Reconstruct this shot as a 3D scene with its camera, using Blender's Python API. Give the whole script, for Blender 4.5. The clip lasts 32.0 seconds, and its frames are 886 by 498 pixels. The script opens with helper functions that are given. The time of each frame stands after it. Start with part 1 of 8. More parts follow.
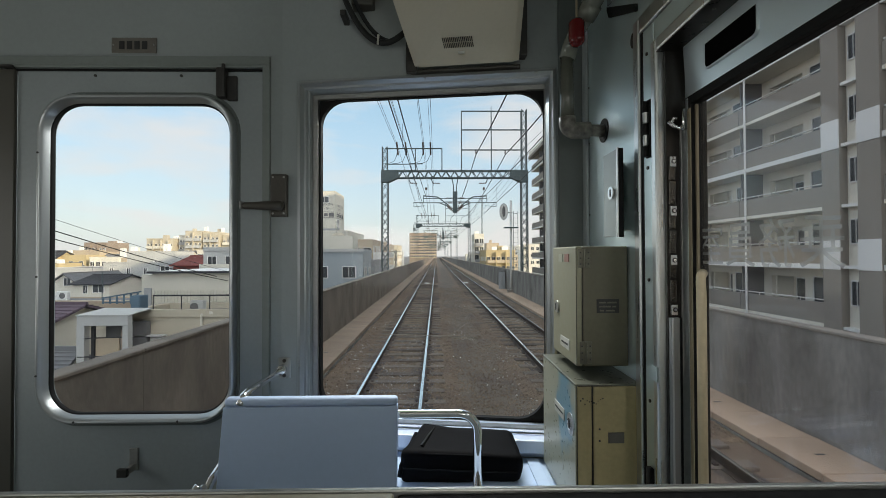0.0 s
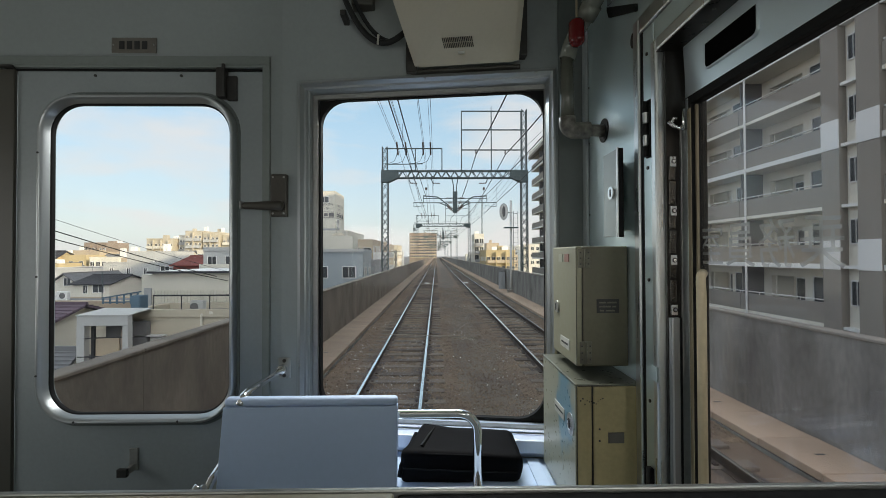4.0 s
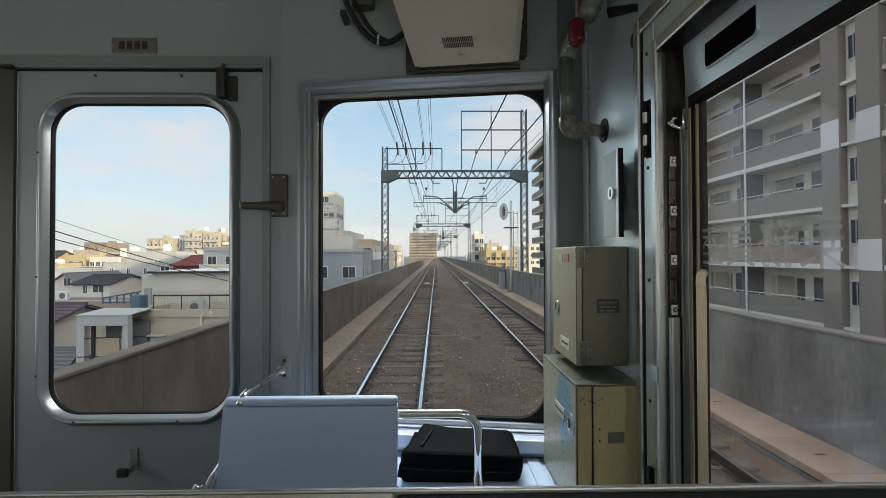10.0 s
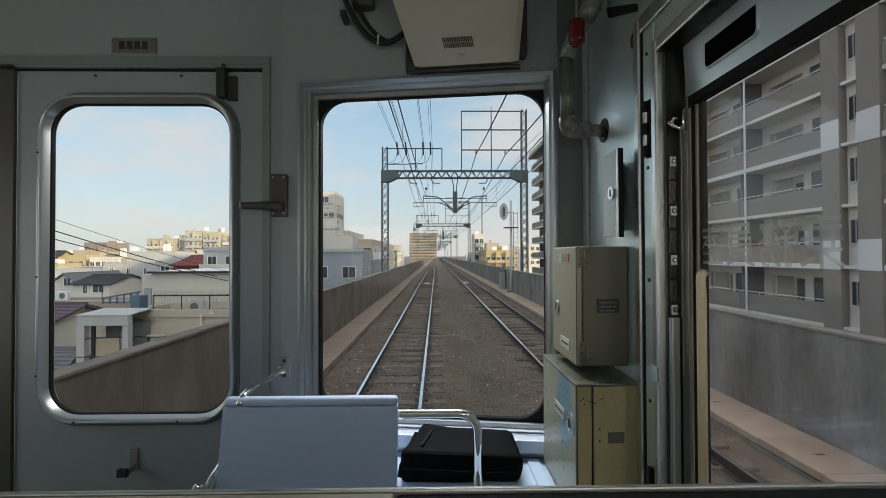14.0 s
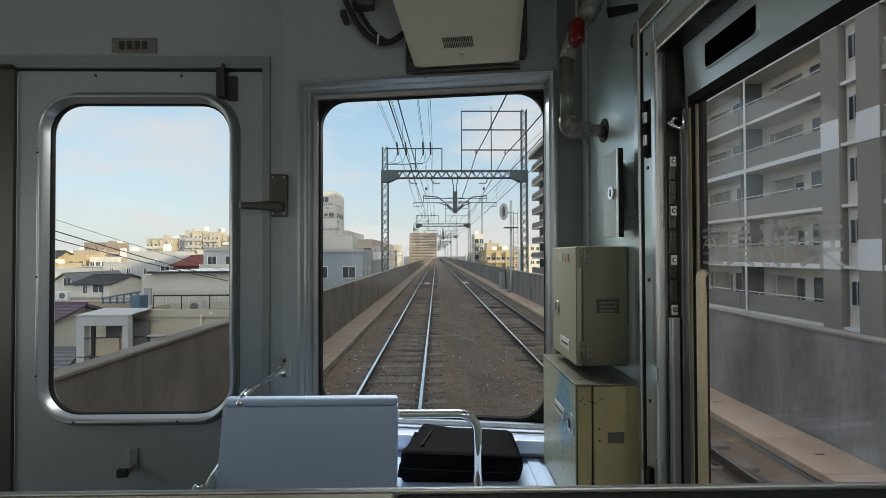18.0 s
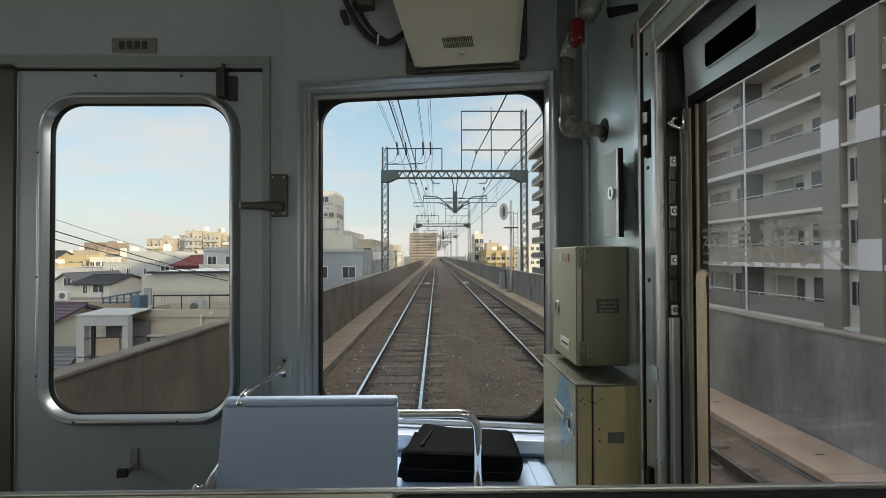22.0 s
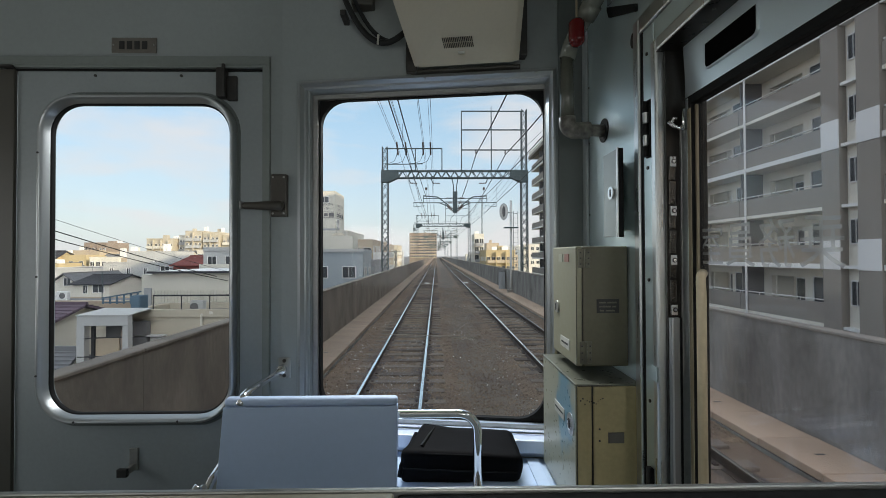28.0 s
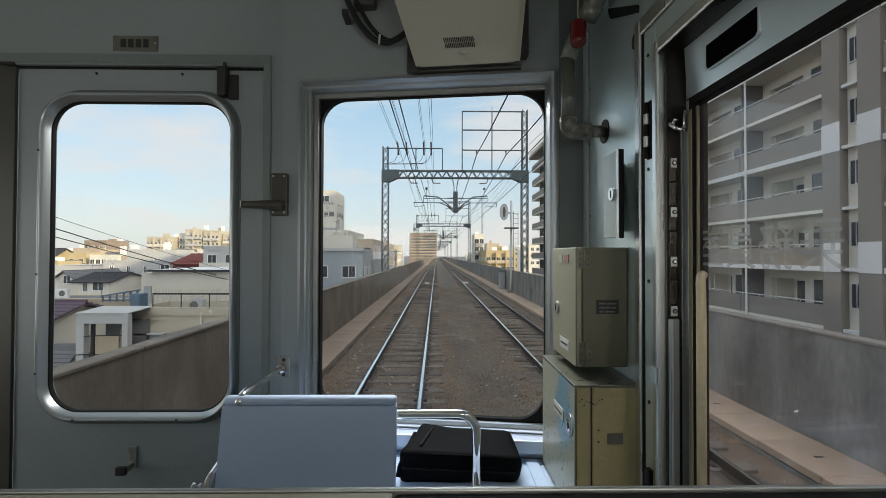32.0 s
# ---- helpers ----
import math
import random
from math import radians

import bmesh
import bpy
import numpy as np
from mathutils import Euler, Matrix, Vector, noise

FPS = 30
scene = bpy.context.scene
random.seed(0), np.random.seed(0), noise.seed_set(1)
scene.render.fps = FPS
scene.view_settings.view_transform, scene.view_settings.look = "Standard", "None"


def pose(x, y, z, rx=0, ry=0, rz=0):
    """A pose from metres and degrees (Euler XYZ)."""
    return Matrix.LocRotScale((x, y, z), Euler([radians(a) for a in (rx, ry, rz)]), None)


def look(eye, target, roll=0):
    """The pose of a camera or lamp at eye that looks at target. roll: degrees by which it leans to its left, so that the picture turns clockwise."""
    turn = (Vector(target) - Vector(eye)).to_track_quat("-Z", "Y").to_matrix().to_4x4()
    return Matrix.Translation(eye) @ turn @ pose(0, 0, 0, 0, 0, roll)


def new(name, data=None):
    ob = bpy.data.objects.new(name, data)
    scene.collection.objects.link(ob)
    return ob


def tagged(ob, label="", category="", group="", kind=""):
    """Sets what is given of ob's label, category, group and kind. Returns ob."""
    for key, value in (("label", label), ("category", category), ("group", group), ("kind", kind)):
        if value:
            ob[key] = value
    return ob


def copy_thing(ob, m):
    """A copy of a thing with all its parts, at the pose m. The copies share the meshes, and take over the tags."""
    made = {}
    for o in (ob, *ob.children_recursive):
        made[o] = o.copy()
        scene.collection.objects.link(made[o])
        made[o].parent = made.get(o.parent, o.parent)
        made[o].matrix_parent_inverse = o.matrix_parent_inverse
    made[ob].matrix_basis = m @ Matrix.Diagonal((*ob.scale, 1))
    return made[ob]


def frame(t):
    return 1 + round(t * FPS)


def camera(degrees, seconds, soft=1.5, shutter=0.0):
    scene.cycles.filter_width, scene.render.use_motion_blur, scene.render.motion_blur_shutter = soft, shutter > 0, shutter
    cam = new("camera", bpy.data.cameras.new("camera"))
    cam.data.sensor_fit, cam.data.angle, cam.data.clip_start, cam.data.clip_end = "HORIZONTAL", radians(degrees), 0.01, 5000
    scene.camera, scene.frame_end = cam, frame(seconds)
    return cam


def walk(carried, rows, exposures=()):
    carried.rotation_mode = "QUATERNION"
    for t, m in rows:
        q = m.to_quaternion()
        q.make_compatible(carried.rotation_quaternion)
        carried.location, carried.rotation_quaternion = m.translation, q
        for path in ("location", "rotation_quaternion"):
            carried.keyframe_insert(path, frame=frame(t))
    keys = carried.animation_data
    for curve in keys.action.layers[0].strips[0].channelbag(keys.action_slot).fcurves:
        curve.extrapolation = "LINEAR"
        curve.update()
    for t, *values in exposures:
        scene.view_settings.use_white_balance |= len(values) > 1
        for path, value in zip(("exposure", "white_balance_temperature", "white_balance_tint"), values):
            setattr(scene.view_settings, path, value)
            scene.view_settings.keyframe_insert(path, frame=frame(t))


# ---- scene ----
# ================= camera =================
LENS = 89.3
EYE = (0.0, 0.0, 2.45)
cam = camera(LENS, 32.0, soft=0.45)
STILL = pose(*EYE, 90.8, 0.2, -0.87)
TILTED = pose(*EYE, 90.8, -0.16, -0.87)
walk(cam, [(0.0, STILL), (8.0, STILL), (16.0, STILL), (24.0, STILL), (31.1, STILL), (31.3, STILL), (31.5, TILTED), (31.7, TILTED), (32.0, TILTED)],
     exposures=[(0.0, 0.65, 6950, 9), (3.0, 0.64, 6950, 9), (6.0, 0.65, 6870, 10), (10.0, 0.61, 6920, 10), (13.0, 0.47, 6970, 10), (14.5, 0.46, 6970, 10), (17.0, 0.52, 6850, 9), (19.5, 0.56, 6920, 9),
                (21.0, 0.57, 7170, 9), (23.3, 0.58, 7220, 10), (24.2, 0.66, 7020, 10), (25.5, 0.73, 6870, 9), (28.0, 0.63, 6730, 10), (30.0, 0.61, 6870, 10), (32.0, 0.62, 6970, 10)])

# ================= world, sun =================
SUN_EL, SUN_AZ = 14.5, 128.0      # height; clockwise from straight ahead
world = bpy.data.worlds.new("sky")
scene.world = world
world.use_nodes = True


def sky_world():
    nt = world.node_tree
    nd, ln = nt.nodes, nt.links
    nd.clear()
    out = nd.new("ShaderNodeOutputWorld")
    bg = nd.new("ShaderNodeBackground")
    bg.inputs["Strength"].default_value = 0.125
    sky = nd.new("ShaderNodeTexSky")
    sky.sky_type = "NISHITA"
    sky.sun_disc = False
    sky.sun_elevation = radians(SUN_EL)
    sky.sun_rotation = radians(SUN_AZ)
    sky.air_density, sky.dust_density, sky.ozone_density = 1.0, 1.0, 2.2
    tc = nd.new("ShaderNodeTexCoord")
    mp = nd.new("ShaderNodeMapping")
    mp.inputs["Scale"].default_value = (1.0, 1.0, 3.6)
    mp.inputs["Location"].default_value = (3.1, 0.9, 0.7)
    ln.new(tc.outputs["Generated"], mp.inputs["Vector"])
    n1 = nd.new("ShaderNodeTexNoise")
    n1.inputs["Scale"].default_value = 3.0
    n1.inputs["Detail"].default_value = 7.0
    n1.inputs["Roughness"].default_value = 0.52
    n1.inputs["Distortion"].default_value = 0.35
    ln.new(mp.outputs["Vector"], n1.inputs["Vector"])
    rp = nd.new("ShaderNodeValToRGB")
    rp.color_ramp.elements[0].position, rp.color_ramp.elements[1].position = 0.43, 0.59
    ln.new(n1.outputs["Fac"], rp.inputs["Fac"])
    # haze that thickens towards the horizon
    sp = nd.new("ShaderNodeSeparateXYZ")
    ln.new(tc.outputs["Generated"], sp.inputs["Vector"])
    hz = nd.new("ShaderNodeMapRange")
    hz.inputs["From Min"].default_value, hz.inputs["From Max"].default_value = 0.0, 0.30
    hz.inputs["To Min"].default_value, hz.inputs["To Max"].default_value = 0.80, 0.56
    ln.new(sp.outputs["Z"], hz.inputs["Value"])
    mixh = nd.new("ShaderNodeMixRGB")
    tone = nd.new("ShaderNodeMixRGB")
    tone.inputs["Color1"].default_value, tone.inputs["Color2"].default_value = (4.25, 4.45, 5.05, 1), (3.3, 4.65, 6.15, 1)
    up = nd.new("ShaderNodeMapRange")
    up.inputs["From Min"].default_value, up.inputs["From Max"].default_value = 0.05, 0.30
    ln.new(sp.outputs["Z"], up.inputs["Value"])
    ln.new(up.outputs["Result"], tone.inputs["Fac"])
    ln.new(tone.outputs["Color"], mixh.inputs["Color2"])
    ln.new(hz.outputs["Result"], mixh.inputs["Fac"])
    ln.new(sky.outputs["Color"], mixh.inputs["Color1"])
    mul = nd.new("ShaderNodeMath")
    mul.operation = "MULTIPLY_ADD"
    mul.inputs[1].default_value, mul.inputs[2].default_value = 0.72, 0.02
    ln.new(rp.outputs["Color"], mul.inputs[0])
    mixc = nd.new("ShaderNodeMixRGB")
    mixc.blend_type = "MIX"
    # thin cloud glows towards the sun
    dt = nd.new("ShaderNodeVectorMath")
    dt.operation = "DOT_PRODUCT"
    ae, ee = radians(SUN_AZ), radians(SUN_EL)
    dt.inputs[1].default_value = (math.sin(ae) * math.cos(ee), math.cos(ae) * math.cos(ee), math.sin(ee))
    ln.new(tc.outputs["Generated"], dt.inputs[0])
    gl = nd.new("ShaderNodeMapRange")
    gl.interpolation_type = "SMOOTHSTEP"
    gl.inputs["From Min"].default_value, gl.inputs["From Max"].default_value = -0.2, 1.0
    gl.inputs["To Min"].default_value, gl.inputs["To Max"].default_value = 1.0, 5.5
    ln.new(dt.outputs["Value"], gl.inputs["Value"])
    glow = nd.new("ShaderNodeMixRGB")
    glow.blend_type = "MULTIPLY"
    glow.inputs["Fac"].default_value = 1.0
    glow.inputs["Color1"].default_value = (4.75, 4.5, 4.75, 1)
    ln.new(gl.outputs["Result"], glow.inputs["Color2"])
    ln.new(glow.outputs["Color"], mixc.inputs["Color2"])
    ln.new(mul.outputs["Value"], mixc.inputs["Fac"])
    ln.new(mixh.outputs["Color"], mixc.inputs["Color1"])
    ln.new(mixc.outputs["Color"], bg.inputs["Color"])
    ln.new(bg.outputs["Background"], out.inputs["Surface"])


sky_world()
sun = new("sun", bpy.data.lights.new("sun", "SUN"))
sun.data.energy, sun.data.angle, sun.data.color = 2.7, radians(0.6), (1.0, 0.83, 0.62)
_a, _e = radians(SUN_AZ), radians(SUN_EL)
_to = Vector((math.sin(_a) * math.cos(_e), math.cos(_a) * math.cos(_e), math.sin(_e)))
sun.matrix_world = look(_to * 50, (0, 0, 0))


def daylight_fill(x, y, z, dx, dy, w, h, watts):
    """Area lamp standing in for daylight at a train window out of the camera's sight."""
    o = new("daylight_fill", bpy.data.lights.new("daylight_fill", "AREA"))
    o.data.shape, o.data.size, o.data.size_y = "RECTANGLE", w, h
    o.data.energy, o.data.color = watts, (0.955, 0.99, 0.99)
    o.matrix_world = look((x, y, z), (x + dx, y + dy, z - 0.15))


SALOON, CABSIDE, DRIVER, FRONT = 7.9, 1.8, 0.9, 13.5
for _y in (-1.05, -3.03):
    daylight_fill(0.395, _y, 2.43, -1, 0.35, 1.4, 0.8, SALOON)
daylight_fill(-2.05, -3.03, 2.43, 1, 0.35, 1.4, 0.8, SALOON)
daylight_fill(-2.05, 0.68, 2.40, 1, 0.1, 0.68, 0.78, CABSIDE)
daylight_fill(-1.62, 1.27, 2.45, 0.1, -1, 0.55, 0.85, DRIVER)
# added fill lamp outside, above the front window, to brighten shelf and sill
o = new("daylight_fill", bpy.data.lights.new("daylight_fill", "AREA"))
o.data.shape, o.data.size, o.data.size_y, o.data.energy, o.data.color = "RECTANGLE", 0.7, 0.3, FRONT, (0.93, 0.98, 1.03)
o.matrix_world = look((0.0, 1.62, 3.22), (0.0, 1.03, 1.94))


# ================= materials =================
def surface(name, base, rough=0.5, metal=0.0, var=0.18, coarse=1.5, fine=30.0, bump=0.1, dark=None, stretch=(1, 1, 1), spec=0.5, island=0.0, each=0.0):
    """A procedural surface: base colour varied at two scales, with a fine relief."""
    m = bpy.data.materials.new(name)
    m.use_nodes = True
    nt = m.node_tree
    nd, ln = nt.nodes, nt.links
    b = nd["Principled BSDF"]
    b.inputs["Metallic"].default_value = metal
    b.inputs["Specular IOR Level"].default_value = spec
    tc = nd.new("ShaderNodeTexCoord")
    mp = nd.new("ShaderNodeMapping")
    mp.inputs["Scale"].default_value = stretch
    ln.new(tc.outputs["Object"], mp.inputs["Vector"])
    n1, n2 = nd.new("ShaderNodeTexNoise"), nd.new("ShaderNodeTexNoise")
    for n, s, d in ((n1, coarse, 4.0), (n2, fine, 6.0)):
        n.inputs["Scale"].default_value, n.inputs["Detail"].default_value = s, d
        ln.new(mp.outputs["Vector"], n.inputs["Vector"])
    dk = dark or tuple(c * 0.55 for c in base)
    r1 = nd.new("ShaderNodeMapRange")
    r1.inputs["From Min"].default_value, r1.inputs["From Max"].default_value = 0.35, 0.7
    r1.inputs["To Min"].default_value, r1.inputs["To Max"].default_value = 0.0, min(1.0, var * 2.4)
    ln.new(n1.outputs["Fac"], r1.inputs["Value"])
    mix1 = nd.new("ShaderNodeMixRGB")
    mix1.inputs["Color1"].default_value, mix1.inputs["Color2"].default_value = (*base, 1), (*dk, 1)
    ln.new(r1.outputs["Result"], mix1.inputs["Fac"])
    r2 = nd.new("ShaderNodeMapRange")
    r2.inputs["To Min"].default_value, r2.inputs["To Max"].default_value = 1 - var, 1 + var
    ln.new(n2.outputs["Fac"], r2.inputs["Value"])
    mul = nd.new("ShaderNodeMixRGB")
    mul.blend_type = "MULTIPLY"
    mul.inputs["Fac"].default_value = 1.0
    ln.new(mix1.outputs["Color"], mul.inputs["Color1"])
    ln.new(r2.outputs["Result"], mul.inputs["Color2"])
    last = mul.outputs["Color"]
    for amount, node, socket in ((island, "ShaderNodeNewGeometry", "Random Per Island"), (each, "ShaderNodeObjectInfo", "Random")):
        if amount:
            g = nd.new(node)
            r3 = nd.new("ShaderNodeMapRange")
            r3.inputs["To Min"].default_value, r3.inputs["To Max"].default_value = 1 - amount, 1 + amount
            ln.new(g.outputs[socket], r3.inputs["Value"])
            m3 = nd.new("ShaderNodeMixRGB")
            m3.blend_type = "MULTIPLY"
            m3.inputs["Fac"].default_value = 1.0
            ln.new(last, m3.inputs["Color1"])
            ln.new(r3.outputs["Result"], m3.inputs["Color2"])
            last = m3.outputs["Color"]
    ln.new(last, b.inputs["Base Color"])
    rr = nd.new("ShaderNodeMapRange")
    rr.inputs["To Min"].default_value, rr.inputs["To Max"].default_value = max(0.01, rough - min(0.12, rough * 0.3)), min(1, rough + min(0.12, rough * 0.3))
    ln.new(n2.outputs["Fac"], rr.inputs["Value"])
    ln.new(rr.outputs["Result"], b.inputs["Roughness"])
    if bump:
        bp = nd.new("ShaderNodeBump")
        bp.inputs["Strength"].default_value = bump
        bp.inputs["Distance"].default_value = 0.3 / fine
        ln.new(n2.outputs["Fac"], bp.inputs["Height"])
        ln.new(bp.outputs["Normal"], b.inputs["Normal"])
    return m


def clear_glass(name, tint=(0.93, 0.96, 0.95), gloss=1.0, straight=0.006, dirt=0.0, haze=0.0):
    m = bpy.data.materials.new(name)
    m.use_nodes = True
    nd, ln = m.node_tree.nodes, m.node_tree.links
    nd.remove(nd["Principled BSDF"])
    tr, gl, mx, fr = nd.new("ShaderNodeBsdfTransparent"), nd.new("ShaderNodeBsdfGlossy"), nd.new("ShaderNodeMixShader"), nd.new("ShaderNodeLayerWeight")
    fr.inputs["Blend"].default_value = 0.5
    pw, ma = nd.new("ShaderNodeMath"), nd.new("ShaderNodeMath")
    pw.operation, ma.operation = "POWER", "MULTIPLY_ADD"
    pw.inputs[1].default_value = 4.0
    ma.inputs[1].default_value, ma.inputs[2].default_value = 0.6, straight
    ln.new(fr.outputs["Facing"], pw.inputs[0])
    ln.new(pw.outputs["Value"], ma.inputs[0])
    tr.inputs["Color"].default_value = (*tint, 1)
    gl.inputs["Roughness"].default_value = 0.02
    gl.inputs["Color"].default_value = (gloss, gloss, gloss, 1)
    ln.new(ma.outputs["Value"], mx.inputs["Fac"])
    ln.new(tr.outputs["BSDF"], mx.inputs[1])
    ln.new(gl.outputs["BSDF"], mx.inputs[2])
    last = mx
    if dirt:
        tc, n1, rp = nd.new("ShaderNodeTexCoord"), nd.new("ShaderNodeTexNoise"), nd.new("ShaderNodeMapRange")
        n1.inputs["Scale"].default_value, n1.inputs["Detail"].default_value, n1.inputs["Distortion"].default_value = 7.0, 6.0, 1.2
        rp.inputs["From Min"].default_value, rp.inputs["From Max"].default_value = 0.5, 0.78
        rp.inputs["To Min"].default_value, rp.inputs["To Max"].default_value = haze, dirt
        ln.new(tc.outputs["Object"], n1.inputs["Vector"])
        ln.new(n1.outputs["Fac"], rp.inputs["Value"])
        df, last = nd.new("ShaderNodeBsdfDiffuse"), nd.new("ShaderNodeMixShader")
        df.inputs["Color"].default_value = (0.7, 0.7, 0.68, 1)
        ln.new(rp.outputs["Result"], last.inputs["Fac"])
        ln.new(mx.outputs["Shader"], last.inputs[1])
        ln.new(df.outputs["BSDF"], last.inputs[2])
    ln.new(last.outputs["Shader"], nd["Material Output"].inputs["Surface"])
    return m


def frosted(name, colour, cover):
    """Translucent white lettering film on glass."""
    m = bpy.data.materials.new(name)
    m.use_nodes = True
    nd = m.node_tree.nodes
    b = nd["Principled BSDF"]
    b.inputs["Base Color"].default_value = (*colour, 1)
    b.inputs["Roughness"].default_value = 0.6
    b.inputs["Alpha"].default_value = cover
    return m


M = {}
# cab
M["cab_paint"] = surface("cab_paint", (0.275, 0.305, 0.303), 0.42, var=0.07, coarse=3.0, fine=90, bump=0.03)
M["cab_paint_dark"] = surface("cab_paint_dark", (0.062, 0.058, 0.047), 0.5, var=0.12, coarse=4, fine=80, bump=0.03)
M["side_panel"] = surface("side_panel", (0.68, 0.79, 0.80), 0.36, metal=0.8, var=0.03, coarse=2, fine=14, bump=0.0)
M["leaf_panel"] = surface("leaf_panel", (0.74, 0.82, 0.85), 0.36, metal=0.8, var=0.03, coarse=2, fine=14, bump=0.0)
M["trim_paint"] = surface("dark_trim_paint", (0.185, 0.208, 0.198), 0.40, var=0.1, coarse=4, fine=90, bump=0.03)
M["door_paint"] = surface("door_paint", (0.28, 0.31, 0.315), 0.40, var=0.08, coarse=4, fine=100, bump=0.03)
M["steel"] = surface("brushed_steel", (0.70, 0.72, 0.72), 0.30, metal=1.0, var=0.08, coarse=6, fine=140, bump=0.04, stretch=(1, 1, 0.06))
M["steel_worn"] = surface("worn_steel", (0.46, 0.46, 0.44), 0.42, metal=0.9, var=0.2, coarse=9, fine=120, bump=0.06)
M["cabinet_paint"] = surface("cabinet_paint", (0.33, 0.375, 0.37), 0.32, var=0.05, coarse=5, fine=60, bump=0.02)
M["dark_grey_green"] = surface("dark_grey_green", (0.105, 0.122, 0.116), 0.5, var=0.1, coarse=5, fine=90, bump=0.03)
M["frame_steel"] = surface("frame_steel", (0.40, 0.42, 0.425), 0.34, metal=0.85, var=0.03, coarse=3, fine=320, bump=0.0)
M["ceiling_paint"] = surface("ceiling_paint", (0.74, 0.74, 0.71), 0.5, var=0.06, coarse=3, fine=60, bump=0.02)
M["chrome"] = surface("chrome", (0.80, 0.80, 0.80), 0.02, metal=1.0, var=0.04, coarse=9, fine=120, bump=0.0)
M["rubber"] = surface("black_rubber", (0.012, 0.012, 0.012), 0.65, var=0.15, coarse=8, fine=160, bump=0.05, spec=0.15)
M["dark_metal"] = surface("dark_metal", (0.055, 0.053, 0.05), 0.45, metal=0.5, var=0.25, coarse=14, fine=120, bump=0.1)
M["box_olive"] = surface("olive_box_paint", (0.47, 0.395, 0.205), 0.36, var=0.16, coarse=7, fine=110, bump=0.04, dark=(0.25, 0.21, 0.115))
M["box_grey"] = surface("worn_grey_paint", (0.33, 0.335, 0.255), 0.33, var=0.10, coarse=6, fine=90, bump=0.03, dark=(0.28, 0.27, 0.19))
M["hinge_worn"] = surface("painted_hinge", (0.17, 0.165, 0.125), 0.35, metal=0.4, var=0.3, coarse=40, fine=160, bump=0.03)
M["box_drab"] = surface("drab_box_body", (0.128, 0.120, 0.075), 0.42, var=0.16, coarse=9, fine=110, bump=0.03, dark=(0.09, 0.083, 0.058))
M["box_pale"] = surface("pale_box_door", (0.275, 0.268, 0.185), 0.36, var=0.08, coarse=6, fine=90, bump=0.02)
M["box_lid"] = surface("rubbed_lid", (0.17, 0.175, 0.135), 0.30, metal=0.2, var=0.3, coarse=9, fine=60, bump=0.02)
M["void"] = surface("black_recess_shade", (0.004, 0.004, 0.004), 0.9, var=0.1, bump=0.0, spec=0.02)
M["reveal"] = surface("black_brown_reveal", (0.022, 0.019, 0.016), 0.30, metal=0.3, var=0.3, coarse=6, fine=80, bump=0.02, stretch=(1, 1, 0.15))
M["striker"] = surface("bronzed_striker", (0.13, 0.12, 0.105), 0.25, metal=0.8, var=0.25, coarse=30, fine=200, bump=0.02)
M["unit_cream"] = surface("cream_plastic", (0.50, 0.46, 0.355), 0.45, var=0.05, coarse=5, fine=120, bump=0.02)
M["pipe_cream"] = surface("grey_pipe_paint", (0.105, 0.110, 0.090), 0.18, var=0.2, coarse=18, fine=90, bump=0.04)
# same pipe paint brightened, so the upper bend's highlight sits in the colour
M["pipe_lit"] = surface("lit_pipe_paint", (0.20, 0.21, 0.175), 0.20, var=0.25, coarse=18, fine=90, bump=0.04)
M["pipe_chipped"] = surface("chipped_pipe_paint", (0.20, 0.195, 0.17), 0.4, var=0.42, coarse=45, fine=140, bump=0.1, dark=(0.04, 0.035, 0.03))
M["red"] = surface("red_plastic", (0.115, 0.008, 0.008), 0.14, var=0.1, coarse=12, fine=90, bump=0.0)
M["yellow_brass"] = surface("yellowed_edge", (0.27, 0.225, 0.15), 0.4, var=0.14, coarse=10, fine=90, bump=0.02, stretch=(1, 1, 0.2))
M["cream_handle"] = surface("cream_handle", (0.60, 0.50, 0.33), 0.35, var=0.14, coarse=14, fine=100, bump=0.02)
M["cable_grey"] = surface("grey_rubber_cable", (0.022, 0.024, 0.024), 0.6, var=0.2, coarse=20, fine=160, bump=0.05, spec=0.2)
# pale blue holds the sky's reflection on the steel sill as colour
M["sill_sky_tint"] = surface("pale_sill", (0.66, 0.76, 0.92), 0.25, metal=0.0, var=0.03, coarse=4, fine=30, bump=0.0, spec=0.9)
M["shelf"] = surface("pale_blue_shelf", (0.56, 0.71, 0.92), 0.24, var=0.03, coarse=4, fine=40, bump=0.0, spec=1.0)
M["cover"] = surface("blue_grey_blank", (0.53, 0.65, 0.86), 0.5, var=0.04, coarse=4, fine=80, bump=0.01)
M["bag"] = surface("black_nylon", (0.0045, 0.0046, 0.0055), 0.6, var=0.3, coarse=20, fine=420, bump=0.25, spec=0.05)
M["plate"] = surface("number_plate", (0.16, 0.15, 0.13), 0.5, metal=0.3, var=0.14, coarse=20, fine=100, bump=0.02)
M["ink"] = surface("dark_ink", (0.02, 0.02, 0.02), 0.5, var=0.1, bump=0.0)
M["label_pale"] = surface("pale_label", (0.55, 0.55, 0.50), 0.5, var=0.15, coarse=60, fine=200, bump=0.0)


